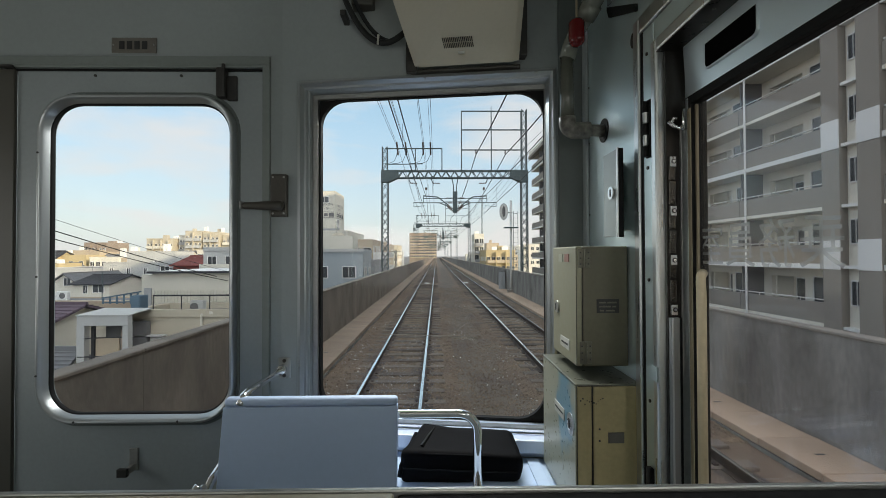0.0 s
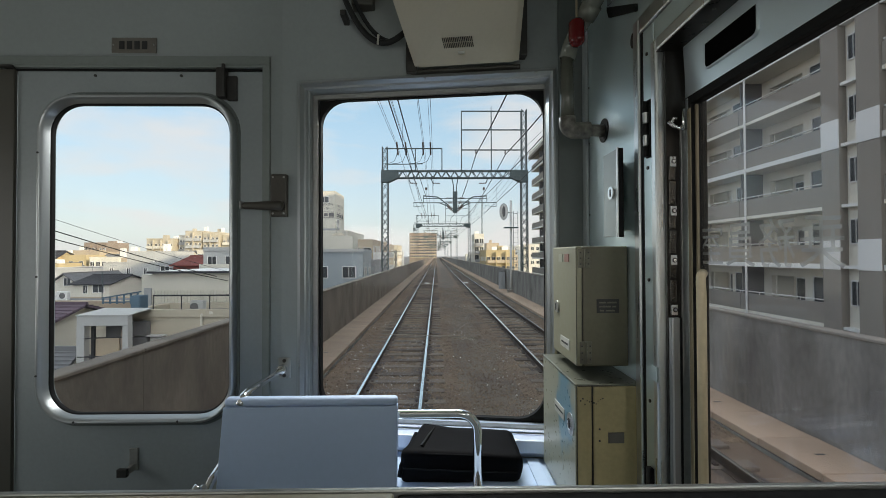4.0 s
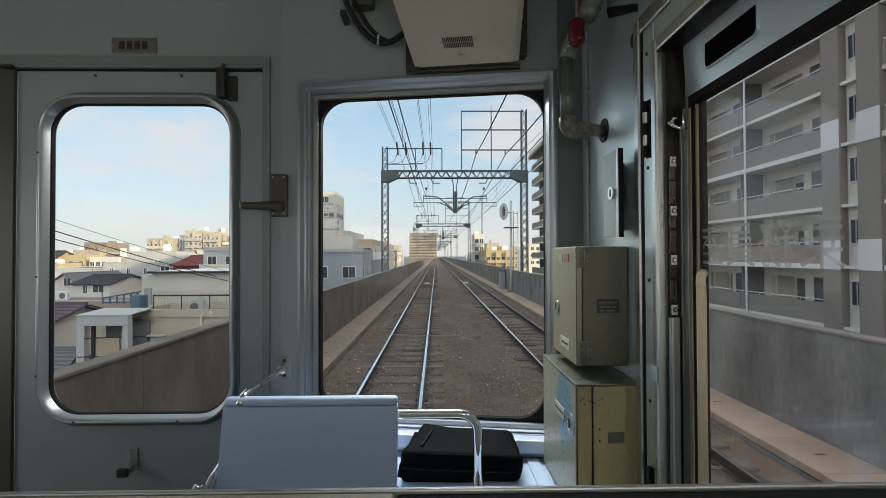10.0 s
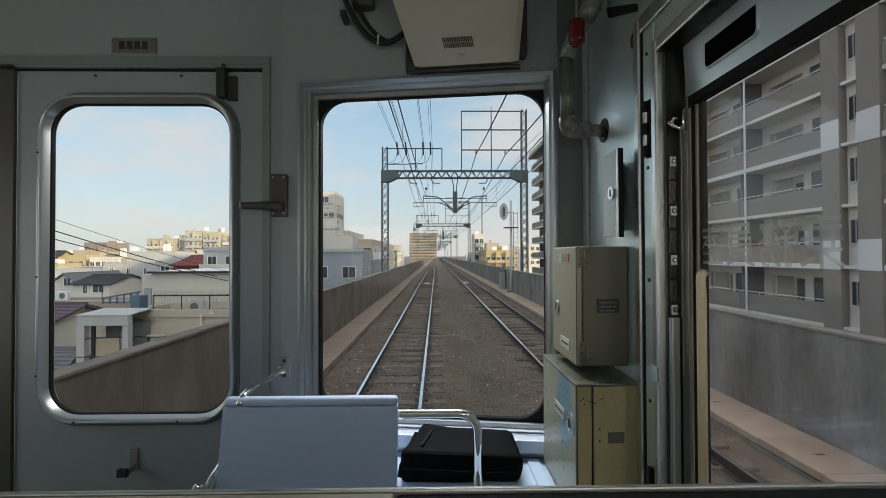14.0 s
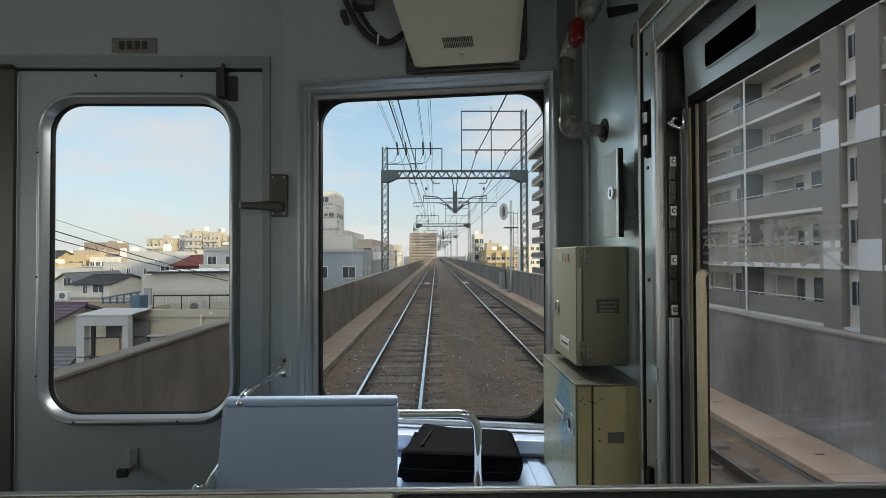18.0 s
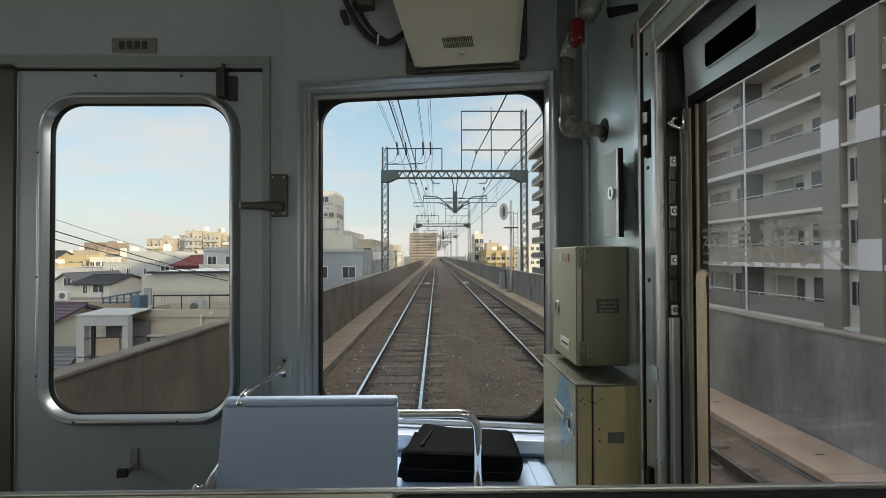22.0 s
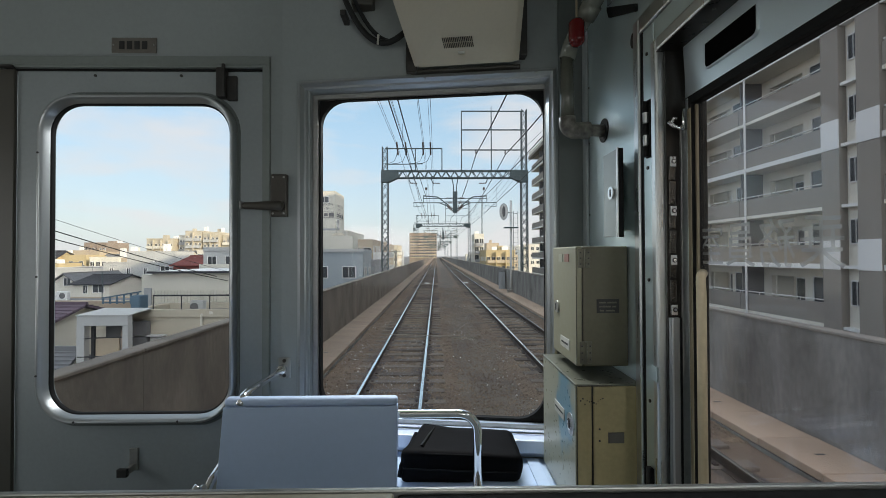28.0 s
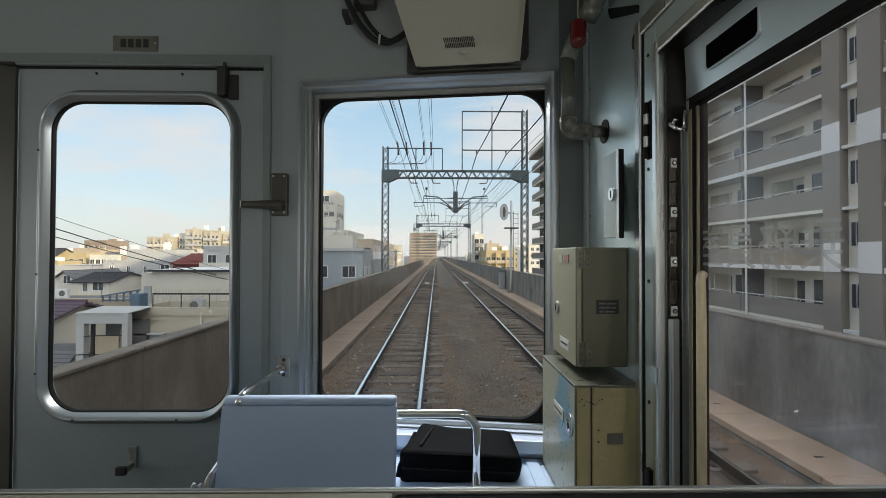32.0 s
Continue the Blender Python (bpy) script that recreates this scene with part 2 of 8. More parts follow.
def worn_door():
    """Grey-green paint rubbed through to a teal undercoat in one broad patch with a ragged edge."""
    m = surface("rubbed_door_paint", (0.33, 0.335, 0.255), 0.30, var=0.10, coarse=6, fine=90, bump=0.03, dark=(0.28, 0.27, 0.19))
    nd, ln = m.node_tree.nodes, m.node_tree.links
    b = nd["Principled BSDF"]
    paint = b.inputs["Base Color"].links[0].from_socket
    tc, mp, ns = nd.new("ShaderNodeTexCoord"), nd.new("ShaderNodeMapping"), nd.new("ShaderNodeTexNoise")
    mp.vector_type = "POINT"
    mp.inputs["Location"].default_value = (0.0, -0.918 / 0.060, -2.135 / 0.095)
    mp.inputs["Scale"].default_value = (0.0, 1 / 0.060, 1 / 0.095)
    ln.new(tc.outputs["Object"], mp.inputs["Vector"])
    ns.inputs["Scale"].default_value, ns.inputs["Detail"].default_value = 22.0, 6.0
    ln.new(tc.outputs["Object"], ns.inputs["Vector"])
    le = nd.new("ShaderNodeVectorMath")
    le.operation = "LENGTH"
    ln.new(mp.outputs["Vector"], le.inputs[0])
    ad = nd.new("ShaderNodeMath")
    ad.operation = "MULTIPLY_ADD"
    ad.inputs[1].default_value = 1.6
    ln.new(ns.outputs["Fac"], ad.inputs[0])
    ln.new(le.outputs["Value"], ad.inputs[2])
    ramp = nd.new("ShaderNodeMapRange")
    ramp.inputs["From Min"].default_value, ramp.inputs["From Max"].default_value = 1.45, 1.95
    ramp.inputs["To Min"].default_value, ramp.inputs["To Max"].default_value = 0.95, 0.0
    ln.new(ad.outputs["Value"], ramp.inputs["Value"])
    mx = nd.new("ShaderNodeMixRGB")
    mx.inputs["Color2"].default_value = (0.13, 0.27, 0.35, 1)
    ln.new(ramp.outputs["Result"], mx.inputs["Fac"])
    ln.new(paint, mx.inputs["Color1"])
    ln.new(mx.outputs["Color"], b.inputs["Base Color"])
    return m


M["door_worn"] = worn_door()
M["pink"] = surface("pink_tag", (0.30, 0.15, 0.12), 0.5, var=0.1, bump=0.0)
M["glass"] = clear_glass("cab_glass")
M["side_glass"] = clear_glass("side_door_glass", tint=(0.985, 0.99, 0.985), gloss=0.7, straight=0.03, dirt=0.045, haze=0.007)
M["lettering"] = frosted("etched_lettering", (0.62, 0.63, 0.62), 0.5)
M["floor"] = surface("floor_vinyl", (0.16, 0.15, 0.13), 0.5, var=0.2, coarse=5, fine=80)
# line side
M["ballast"] = surface("ballast_bed", (0.190, 0.137, 0.096), 0.95, var=0.42, coarse=0.45, fine=26, bump=1.0, dark=(0.125, 0.090, 0.070))
M["ballast_oily"] = surface("oil_stained_ballast", (0.095, 0.074, 0.060), 0.85, var=0.45, coarse=1.2, fine=26, bump=1.0, dark=(0.055, 0.045, 0.040))
M["ballast_grey"] = surface("grey_ballast", (0.172, 0.137, 0.106), 0.95, var=0.42, coarse=0.6, fine=26, bump=1.0, dark=(0.115, 0.092, 0.074))
M["stones_pale"] = surface("pale_chippings", (0.42, 0.39, 0.35), 0.9, var=0.25, coarse=4, fine=40, bump=0.3, island=0.35)
M["stones"] = surface("ballast_stone", (0.225, 0.166, 0.116), 0.9, var=0.25, coarse=0.6, fine=30, bump=0.3, dark=(0.125, 0.092, 0.074), island=0.2)
M["sleeper"] = surface("weathered_sleeper", (0.175, 0.142, 0.116), 0.9, var=0.4, coarse=3, fine=40, bump=0.5, each=0.45)
M["rail_side"] = surface("rusty_rail", (0.075, 0.052, 0.042), 0.7, metal=0.2, var=0.3, coarse=3, fine=60, bump=0.3)
M["rail_top"] = surface("polished_rail_head", (0.95, 0.94, 0.92), 0.17, metal=1.0, var=0.03, coarse=5, fine=8, bump=0.0)
M["concrete"] = surface("stained_concrete", (0.285, 0.268, 0.245), 0.88, var=0.38, coarse=1.3, fine=18, bump=0.3, dark=(0.125, 0.113, 0.100), stretch=(1, 1, 0.45))
M["concrete_l"] = surface("brown_stained_concrete", (0.235, 0.200, 0.164), 0.88, var=0.36, coarse=1.3, fine=18, bump=0.3, dark=(0.115, 0.097, 0.083), stretch=(1, 1, 0.6))
M["coping"] = surface("pale_coping", (0.28, 0.25, 0.215), 0.88, var=0.2, coarse=1.2, fine=18, bump=0.3)
# left-hand covers, coloured about two thirds as bright as the right-hand ones
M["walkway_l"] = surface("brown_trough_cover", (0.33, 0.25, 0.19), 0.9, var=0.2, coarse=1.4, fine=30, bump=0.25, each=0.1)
M["lock_brown"] = surface("brown_lock_enamel", (0.065, 0.058, 0.048), 0.4, metal=0.2, var=0.2, coarse=16, fine=120, bump=0.03)
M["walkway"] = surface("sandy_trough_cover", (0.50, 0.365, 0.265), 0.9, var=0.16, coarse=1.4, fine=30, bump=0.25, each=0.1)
M["galv"] = surface("galvanised_blue_grey", (0.085, 0.115, 0.12), 0.5, metal=0.15, var=0.25, coarse=2, fine=40, bump=0.1)
M["galv_pale"] = surface("pale_galvanised", (0.34, 0.37, 0.37), 0.5, metal=0.2, var=0.2, coarse=3, fine=40, bump=0.1)
M["wire"] = surface("dark_wire", (0.02, 0.02, 0.02), 0.7, metal=0.0, var=0.1, bump=0.0)
M["porcelain"] = surface("brown_insulator", (0.10, 0.065, 0.05), 0.3, var=0.1, bump=0.0)
# city
M["town"] = surface("town_ground", (0.17, 0.165, 0.16), 0.95, var=0.3, coarse=0.03, fine=0.6, bump=0.1)


def wall_paint(name, c, var=0.12):
    M[name] = surface(name, c, 0.85, var=var, coarse=0.25, fine=5, bump=0.08, stretch=(1, 1, 0.4))


for _n, _c in (("w_white", (0.47, 0.47, 0.455)), ("w_offwhite", (0.66, 0.625, 0.54)), ("w_flats", (0.83, 0.785, 0.68)), ("w_cream", (0.50, 0.445, 0.35)), ("w_tan", (0.48, 0.395, 0.29)),
               ("w_grey", (0.36, 0.365, 0.37)), ("w_darkgrey", (0.165, 0.16, 0.16)), ("w_yellow", (0.50, 0.40, 0.23)), ("w_brown", (0.30, 0.24, 0.19)),
               ("w_maroon", (0.19, 0.052, 0.042)), ("w_bluegrey", (0.33, 0.365, 0.385)), ("w_slab", (0.80, 0.79, 0.76)), ("w_parapet", (0.29, 0.258, 0.222)),
               ("w_rust", (0.26, 0.115, 0.05)), ("w_green", (0.30, 0.42, 0.27)), ("w_green_sign", (0.05, 0.16, 0.05)), ("w_olive_sign", (0.13, 0.14, 0.04)),
               ("w_blue_sign", (0.03, 0.10, 0.33)), ("w_red_sign", (0.40, 0.03, 0.03)), ("r_grey", (0.17, 0.17, 0.175)), ("r_purple", (0.12, 0.085, 0.11)), ("r_black", (0.045, 0.045, 0.05)), ("r_blue", (0.10, 0.16, 0.21))):
    wall_paint(_n, _c)
M["pane"] = surface("dark_window_pane", (0.05, 0.055, 0.06), 0.12, var=0.3, coarse=0.4, fine=4, bump=0.0, spec=0.5, each=0.3, island=0.4)
M["leaf"] = surface("shrub_leaf", (0.06, 0.085, 0.03), 0.7, var=0.3, coarse=1.5, fine=20, island=0.5)
M["bark"] = surface("bark", (0.10, 0.08, 0.06), 0.9, var=0.3, coarse=4, fine=40, bump=0.6)

# ================= mesh helpers =================
BASE = {}


def thing(name, at=(0, 0, 0), label="", category="", group="", kind=""):
    ob = new(name)
    ob.location = at
    ob.empty_display_size = 0.1
    BASE[ob] = Matrix.Translation(at)
    return tagged(ob, label, category, group, kind)


def settle(ob, parent):
    if parent is not None:
        ob.parent = parent
        ob.matrix_parent_inverse = BASE.get(parent, Matrix.Identity(4)).inverted()
    return ob


def part(name, bm, material, parent=None, label="", at=None, smooth=False):
    """Link a bmesh, drawn in world places (or moved by the matrix at), as one mesh object."""
    if at is not None:
        bm.transform(at)
        if at.determinant() < 0:
            bmesh.ops.reverse_faces(bm, faces=bm.faces)
    me = bpy.data.meshes.new(name)
    if smooth:
        for f in bm.faces:
            f.smooth = True
    bm.to_mesh(me)
    bm.free()
    me.materials.append(M[material] if isinstance(material, str) else material)
    ob = settle(new(name, me), parent)
    if label:
        ob["label"] = label
    return ob


def shared(name, me, at, parent):
    ob = settle(new(name, me), parent)
    ob.matrix_basis = at
    return ob


def add_box(bm, x0, x1, y0, y1, z0, z1, r=0.0, seg=2):
    v = [bm.verts.new((x, y, z)) for x in (x0, x1) for y in (y0, y1) for z in (z0, z1)]
    faces = [bm.faces.new([v[i] for i in q]) for q in ((0, 1, 3, 2), (4, 6, 7, 5), (0, 4, 5, 1), (2, 3, 7, 6), (0, 2, 6, 4), (1, 5, 7, 3))]
    if r:
        edges = {e for f in faces for e in f.edges}
        bmesh.ops.bevel(bm, geom=list(edges), offset=r, segments=seg, affect="EDGES", profile=0.5)
    return bm


def boxm(x0, x1, y0, y1, z0, z1, r=0.0, seg=2):
    return add_box(bmesh.new(), min(x0, x1), max(x0, x1), min(y0, y1), max(y0, y1), min(z0, z1), max(z0, z1), r, seg)


def loop_rr(w, h, r, n=8, cu=0.0, cv=0.0):
    """Points of a rounded rectangle, anticlockwise."""
    pts = []
    for k, (sx, sy) in enumerate(((1, 1), (-1, 1), (-1, -1), (1, -1))):
        for i in range(n + 1):
            a = math.pi / 2 * (k + i / n)
            pts.append((cu + sx * (w / 2 - r) + r * math.cos(a), cv + sy * (h / 2 - r) + r * math.sin(a)))
    return pts


def ring(outer, inner, w0, w1, bm=None):
    """A flat ring with thickness between two loops of equal count; local u, v, w."""
    bm = bm or bmesh.new()
    n = len(outer)
    vs = [[bm.verts.new((*p, w)) for p in lp] for lp, w in ((outer, w1), (inner, w1), (inner, w0), (outer, w0))]
    for a in range(4):
        b = (a + 1) % 4
        for i in range(n):
            j = (i + 1) % n
            bm.faces.new((vs[a][i], vs[a][j], vs[b][j], vs[b][i]))
    return bm


def lofted(loops, bm=None):
    """Skin from loop to loop, each a list of (u, v, w); closed round."""
    bm = bm or bmesh.new()
    vs = [[bm.verts.new(p) for p in lp] for lp in loops]
    n = len(vs[0])
    for a, b in zip(vs, vs[1:]):
        for i in range(n):
            j = (i + 1) % n
            bm.faces.new((a[i], a[j], b[j], b[i]))
    return bm


def slab(pts, w0, w1, bm=None):
    """A solid of the outline pts between w0 and w1."""
    bm = bm or bmesh.new()
    lo, hi = [bm.verts.new((*p, w0)) for p in pts], [bm.verts.new((*p, w1)) for p in pts]
    bm.faces.new(hi)
    bm.faces.new(lo[::-1])
    n = len(pts)
    for i in range(n):
        j = (i + 1) % n
        bm.faces.new((lo[i], lo[j], hi[j], hi[i]))
    return bm


def tube(path, r, n=10, bm=None, caps=True):
    """A round bar along a list of points."""
    bm = bm or bmesh.new()
    pts = [Vector(p) for p in path]
    rings, side = [], None
    for i, p in enumerate(pts):
        t = (pts[min(i + 1, len(pts) - 1)] - pts[max(i - 1, 0)]).normalized()
        if side is None:
            side = t.orthogonal().normalized()
        side = (side - t * side.dot(t)).normalized()
        up = t.cross(side)
        rings.append([bm.verts.new(p + r * (math.cos(2 * math.pi * k / n) * side + math.sin(2 * math.pi * k / n) * up)) for k in range(n)])
    for a, b in zip(rings, rings[1:]):
        for k in range(n):
            bm.faces.new((a[k], a[(k + 1) % n], b[(k + 1) % n], b[k]))
    if caps:
        bm.faces.new(rings[0][::-1])
        bm.faces.new(rings[-1])
    return bm


def bar(p, q, w, d=None, bm=None):
    """A square bar from p to q."""
    bm = bm or bmesh.new()
    d = d or w
    p, q = Vector(p), Vector(q)
    t = (q - p).normalized()
    s = t.cross(Vector((0, 1, 0)))
    s = s.normalized() if s.length > 0.05 else t.cross(Vector((1, 0, 0))).normalized()
    u = t.cross(s)
    a = [bm.verts.new(c + s * w / 2 * i + u * d / 2 * j) for c in (p, q) for i, j in ((-1, -1), (1, -1), (1, 1), (-1, 1))]
    for k in range(4):
        bm.faces.new((a[k], a[(k + 1) % 4], a[4 + (k + 1) % 4], a[4 + k]))
    bm.faces.new(a[3::-1])
    bm.faces.new(a[4:])
    return bm


def bend(p, q, r, corner, n=6):
    """Points of a rounded corner between the ways to p and to q."""
    c, a, b = Vector(corner), (Vector(p) - Vector(corner)).normalized(), (Vector(q) - Vector(corner)).normalized()
    o = c + (a + b) * r
    return [o - b * r * math.cos(t) - a * r * math.sin(t) for t in [math.pi / 2 * i / n for i in range(n + 1)]]


def basis(o, u, v, w):
    m = Matrix.Identity(4)
    for i, c in enumerate((u, v, w, o)):
        m.col[i][0], m.col[i][1], m.col[i][2] = c
    return m


def screws(spots, parent, at, r=0.004, material="steel_worn"):
    for u, v, w in spots:
        bm = slab([(u + r * math.cos(a), v + r * math.sin(a)) for a in [2 * math.pi * k / 8 for k in range(8)]], w, w + r * 0.6)
        part("screw", bm, material, parent, at=at)

# ================= the cab: shell =================
SKEW = radians(8.0)
FR = basis((0, 1.26, 2.45), (1, 0, 0), (0, 0, 1), (0, -1, 0))                                   # door part of the front wall
AN = basis((-0.432, 1.26, 2.45), (math.cos(SKEW), -math.sin(SKEW), 0), (0, 0, 1), (-math.sin(SKEW), -math.cos(SKEW), 0))   # slanted part
SD = basis((0.387, 0, 2.45), (0, -1, 0), (0, 0, 1), (-1, 0, 0))                                 # right-hand side wall
FLOOR, CEIL, LEFT = -1.30, 0.95, -2.04


def rect(u0, u1, v0, v1, n=8):
    return loop_rr(u1 - u0, v1 - v0, 0.0005, n, (u0 + u1) / 2, (v0 + v1) / 2)


def lbox(u0, u1, v0, v1, w0, w1, r=0.0):
    return boxm(u0, u1, v0, v1, w0, w1, r)


def cab_shell():
    wf = thing("wall_front", (0, 1.3, 1.15), "grey-green painted steel cab front wall", "wall", kind="structure")
    part("header_panel", lbox(-1.20, -0.432, 0.56, CEIL, -0.05, 0.0), "cab_paint", wf, at=FR)
    part("centre_strip", lbox(-0.462, -0.432, FLOOR, 0.56, -0.05, 0.0), "cab_paint", wf, at=FR)
    part("driver_side_panel", ring(rect(LEFT, -1.20, FLOOR, CEIL), loop_rr(0.58, 0.88, 0.08, 8, -1.62, 0.0), -0.05, 0.0), "cab_paint", wf, at=FR)
    part("window_panel", ring(rect(0, 0.845, FLOOR, CEIL), rect(0.082, 0.742, -0.463, 0.462), -0.05, 0.0), "cab_paint", wf, at=AN)
    # thin sheet that makes the corner darker than the rest of the wall
    part("corner_panel", lbox(0.757, 0.8445, FLOOR, CEIL, 0.0005, 0.004), "dark_grey_green", wf, "darker corner strip", at=AN)
    # driver's own window, out of sight, still lets the light in
    w3 = thing("window_3", (-1.62, 1.26, 2.0), "driver's front window in a steel frame", "window", kind="structure")
    part("pane", slab(loop_rr(0.60, 0.90, 0.09, 6, -1.62, 0), -0.034, -0.03), "glass", w3, at=FR).visible_shadow = False
    # driver's desk flank beside the door
    dp = thing("driver_partition", (-1.45, 1.2, 1.15), "brownish grey painted driver's panel beside the gangway door", "panel", kind="structure")
    part("board", lbox(-1.60, -1.172, FLOOR, 0.523, -0.01, 0.001, 0.002), "cab_paint_dark", dp, at=FR)
    part("edge_strip", lbox(-1.60, -1.168, 0.524, 0.530, 0.0, 0.014), "dark_metal", dp, at=FR)

    part_of = thing("ceiling", (0, 0, 3.4), "pale painted cab ceiling", "ceiling", kind="structure")
    part("ceiling_panel", boxm(LEFT, 0.6, -6.0, 1.35, 3.4, 3.45), "ceiling_paint", part_of)
    fl = thing("floor", (0, 0, 1.15), "dark vinyl train floor", "floor", kind="structure")
    part("floor_sheet", boxm(LEFT, 0.6, -6.0, 1.35, 1.08, 1.15), "floor", fl)

    # right-hand wall: in front of the door, above it, and behind it
    wr = thing("wall_right", (0.42, 0.9, 1.15), "pale grey metal side wall of the cab", "wall", kind="structure")
    part("front_panel", lbox(-1.175, -0.85, FLOOR, CEIL, -0.06, 0.0), "side_panel", wr, at=SD)
    part("upper_panel", lbox(-0.85, -0.10, 0.442, CEIL, -0.06, 0.0), "side_panel", wr, at=SD)
    part("rear_panel", lbox(-0.17, 0.05, FLOOR, 0.442, -0.06, 0.0), "side_panel", wr, at=SD)
    part("corner_fillet", boxm(0.377, 0.387, 1.12, 1.150, 1.15, 3.4, 0.004), "cab_paint", wr)
    screws([(-1.12, v, 0.0) for v in (-0.3, 0.1, 0.28, 0.42)], wr, SD, 0.0025, "dark_metal")
    part("button", slab([(-0.8605 + 0.010 * math.cos(a), 0.416 + 0.015 * math.sin(a)) for a in [2 * math.pi * k / 14 for k in range(14)]], 0, 0.004), "dark_metal", wr, "black round stud", at=SD)

    # left side wall and the saloon behind the camera
    wl = thing("wall_left", (LEFT, 0.5, 1.15), "painted metal side wall with large windows", "wall", kind="structure")
    ML = basis((LEFT, 0, 2.45), (0, 1, 0), (0, 0, 1), (1, 0, 0))
    part("cab_panel", ring(rect(0.17, 1.31, FLOOR, CEIL), loop_rr(0.7, 0.8, 0.06, 8, 0.68, -0.05), -0.06, 0), "ceiling_paint", wl, at=ML)
    MRS = basis((0.387, 0, 2.45), (0, -1, 0), (0, 0, 1), (-1, 0, 0))
    for k in range(3):
        a = -6.0 + k * 2.0
        b = a + 2.0 if k < 2 else 0.17
        part("saloon_panel", ring(rect(a, b, FLOOR, CEIL), loop_rr(b - a - 0.5, 0.85, 0.06, 8, (a + b) / 2, -0.02), -0.06, 0), "cab_paint", wl, at=ML)
    ws = thing("wall_saloon", (0.4, -3, 1.15), "painted saloon wall with large windows", "wall", kind="structure")
    for k in range(3):
        a = 0.06 + k * 1.98
        part("saloon_panel", ring(rect(a, a + 1.98, FLOOR, CEIL), loop_rr(1.45, 0.85, 0.06, 8, a + 0.99, -0.02), -0.06, 0), "cab_paint", ws, at=MRS)
    wb = thing("wall_back", (0, -6, 1.15), "painted end wall of the saloon", "wall", kind="structure")
    part("end_panel", boxm(LEFT - 0.06, 0.45, -6.06, -6.0, 1.08, 3.45), "cab_paint", wb)
    # partition between saloon and cab, with its window
    wp = thing("wall_partition", (-0.8, 0.17, 1.15), "cab partition wall with a low window sill", "wall", kind="structure")
    part("lower_wall", boxm(LEFT, 0.386, 0.245, 0.295, 1.15, 2.272), "cab_paint", wp)
    part("post", boxm(-0.86, -0.76, 0.245, 0.295, 2.272, 3.12), "cab_paint", wp)
    part("post", boxm(LEFT, -1.92, 0.245, 0.295, 2.272, 3.12), "cab_paint", wp)
    part("top_wall", boxm(LEFT, 0.386, 0.245, 0.295, 3.12, 3.4), "cab_paint", wp)
    sill = thing("window_sill", (0, 0.17, 2.32), "steel partition window sill with a dark gasket", "sill", kind="structure")
    part("cap", boxm(-0.76, 0.386, 0.2985, 0.3030, 2.273, 2.2952, 0.001), "steel_worn", sill)
    part("gasket", boxm(-0.026, 0.386, 0.25, 0.2983, 2.273, 2.2928, 0.002), "rubber", sill, "black rubber gasket")
    part("ledge", boxm(-0.76, -0.028, 0.25, 0.2983, 2.273, 2.2942, 0.002), "unit_cream", sill, "pale painted ledge")


cab_shell()


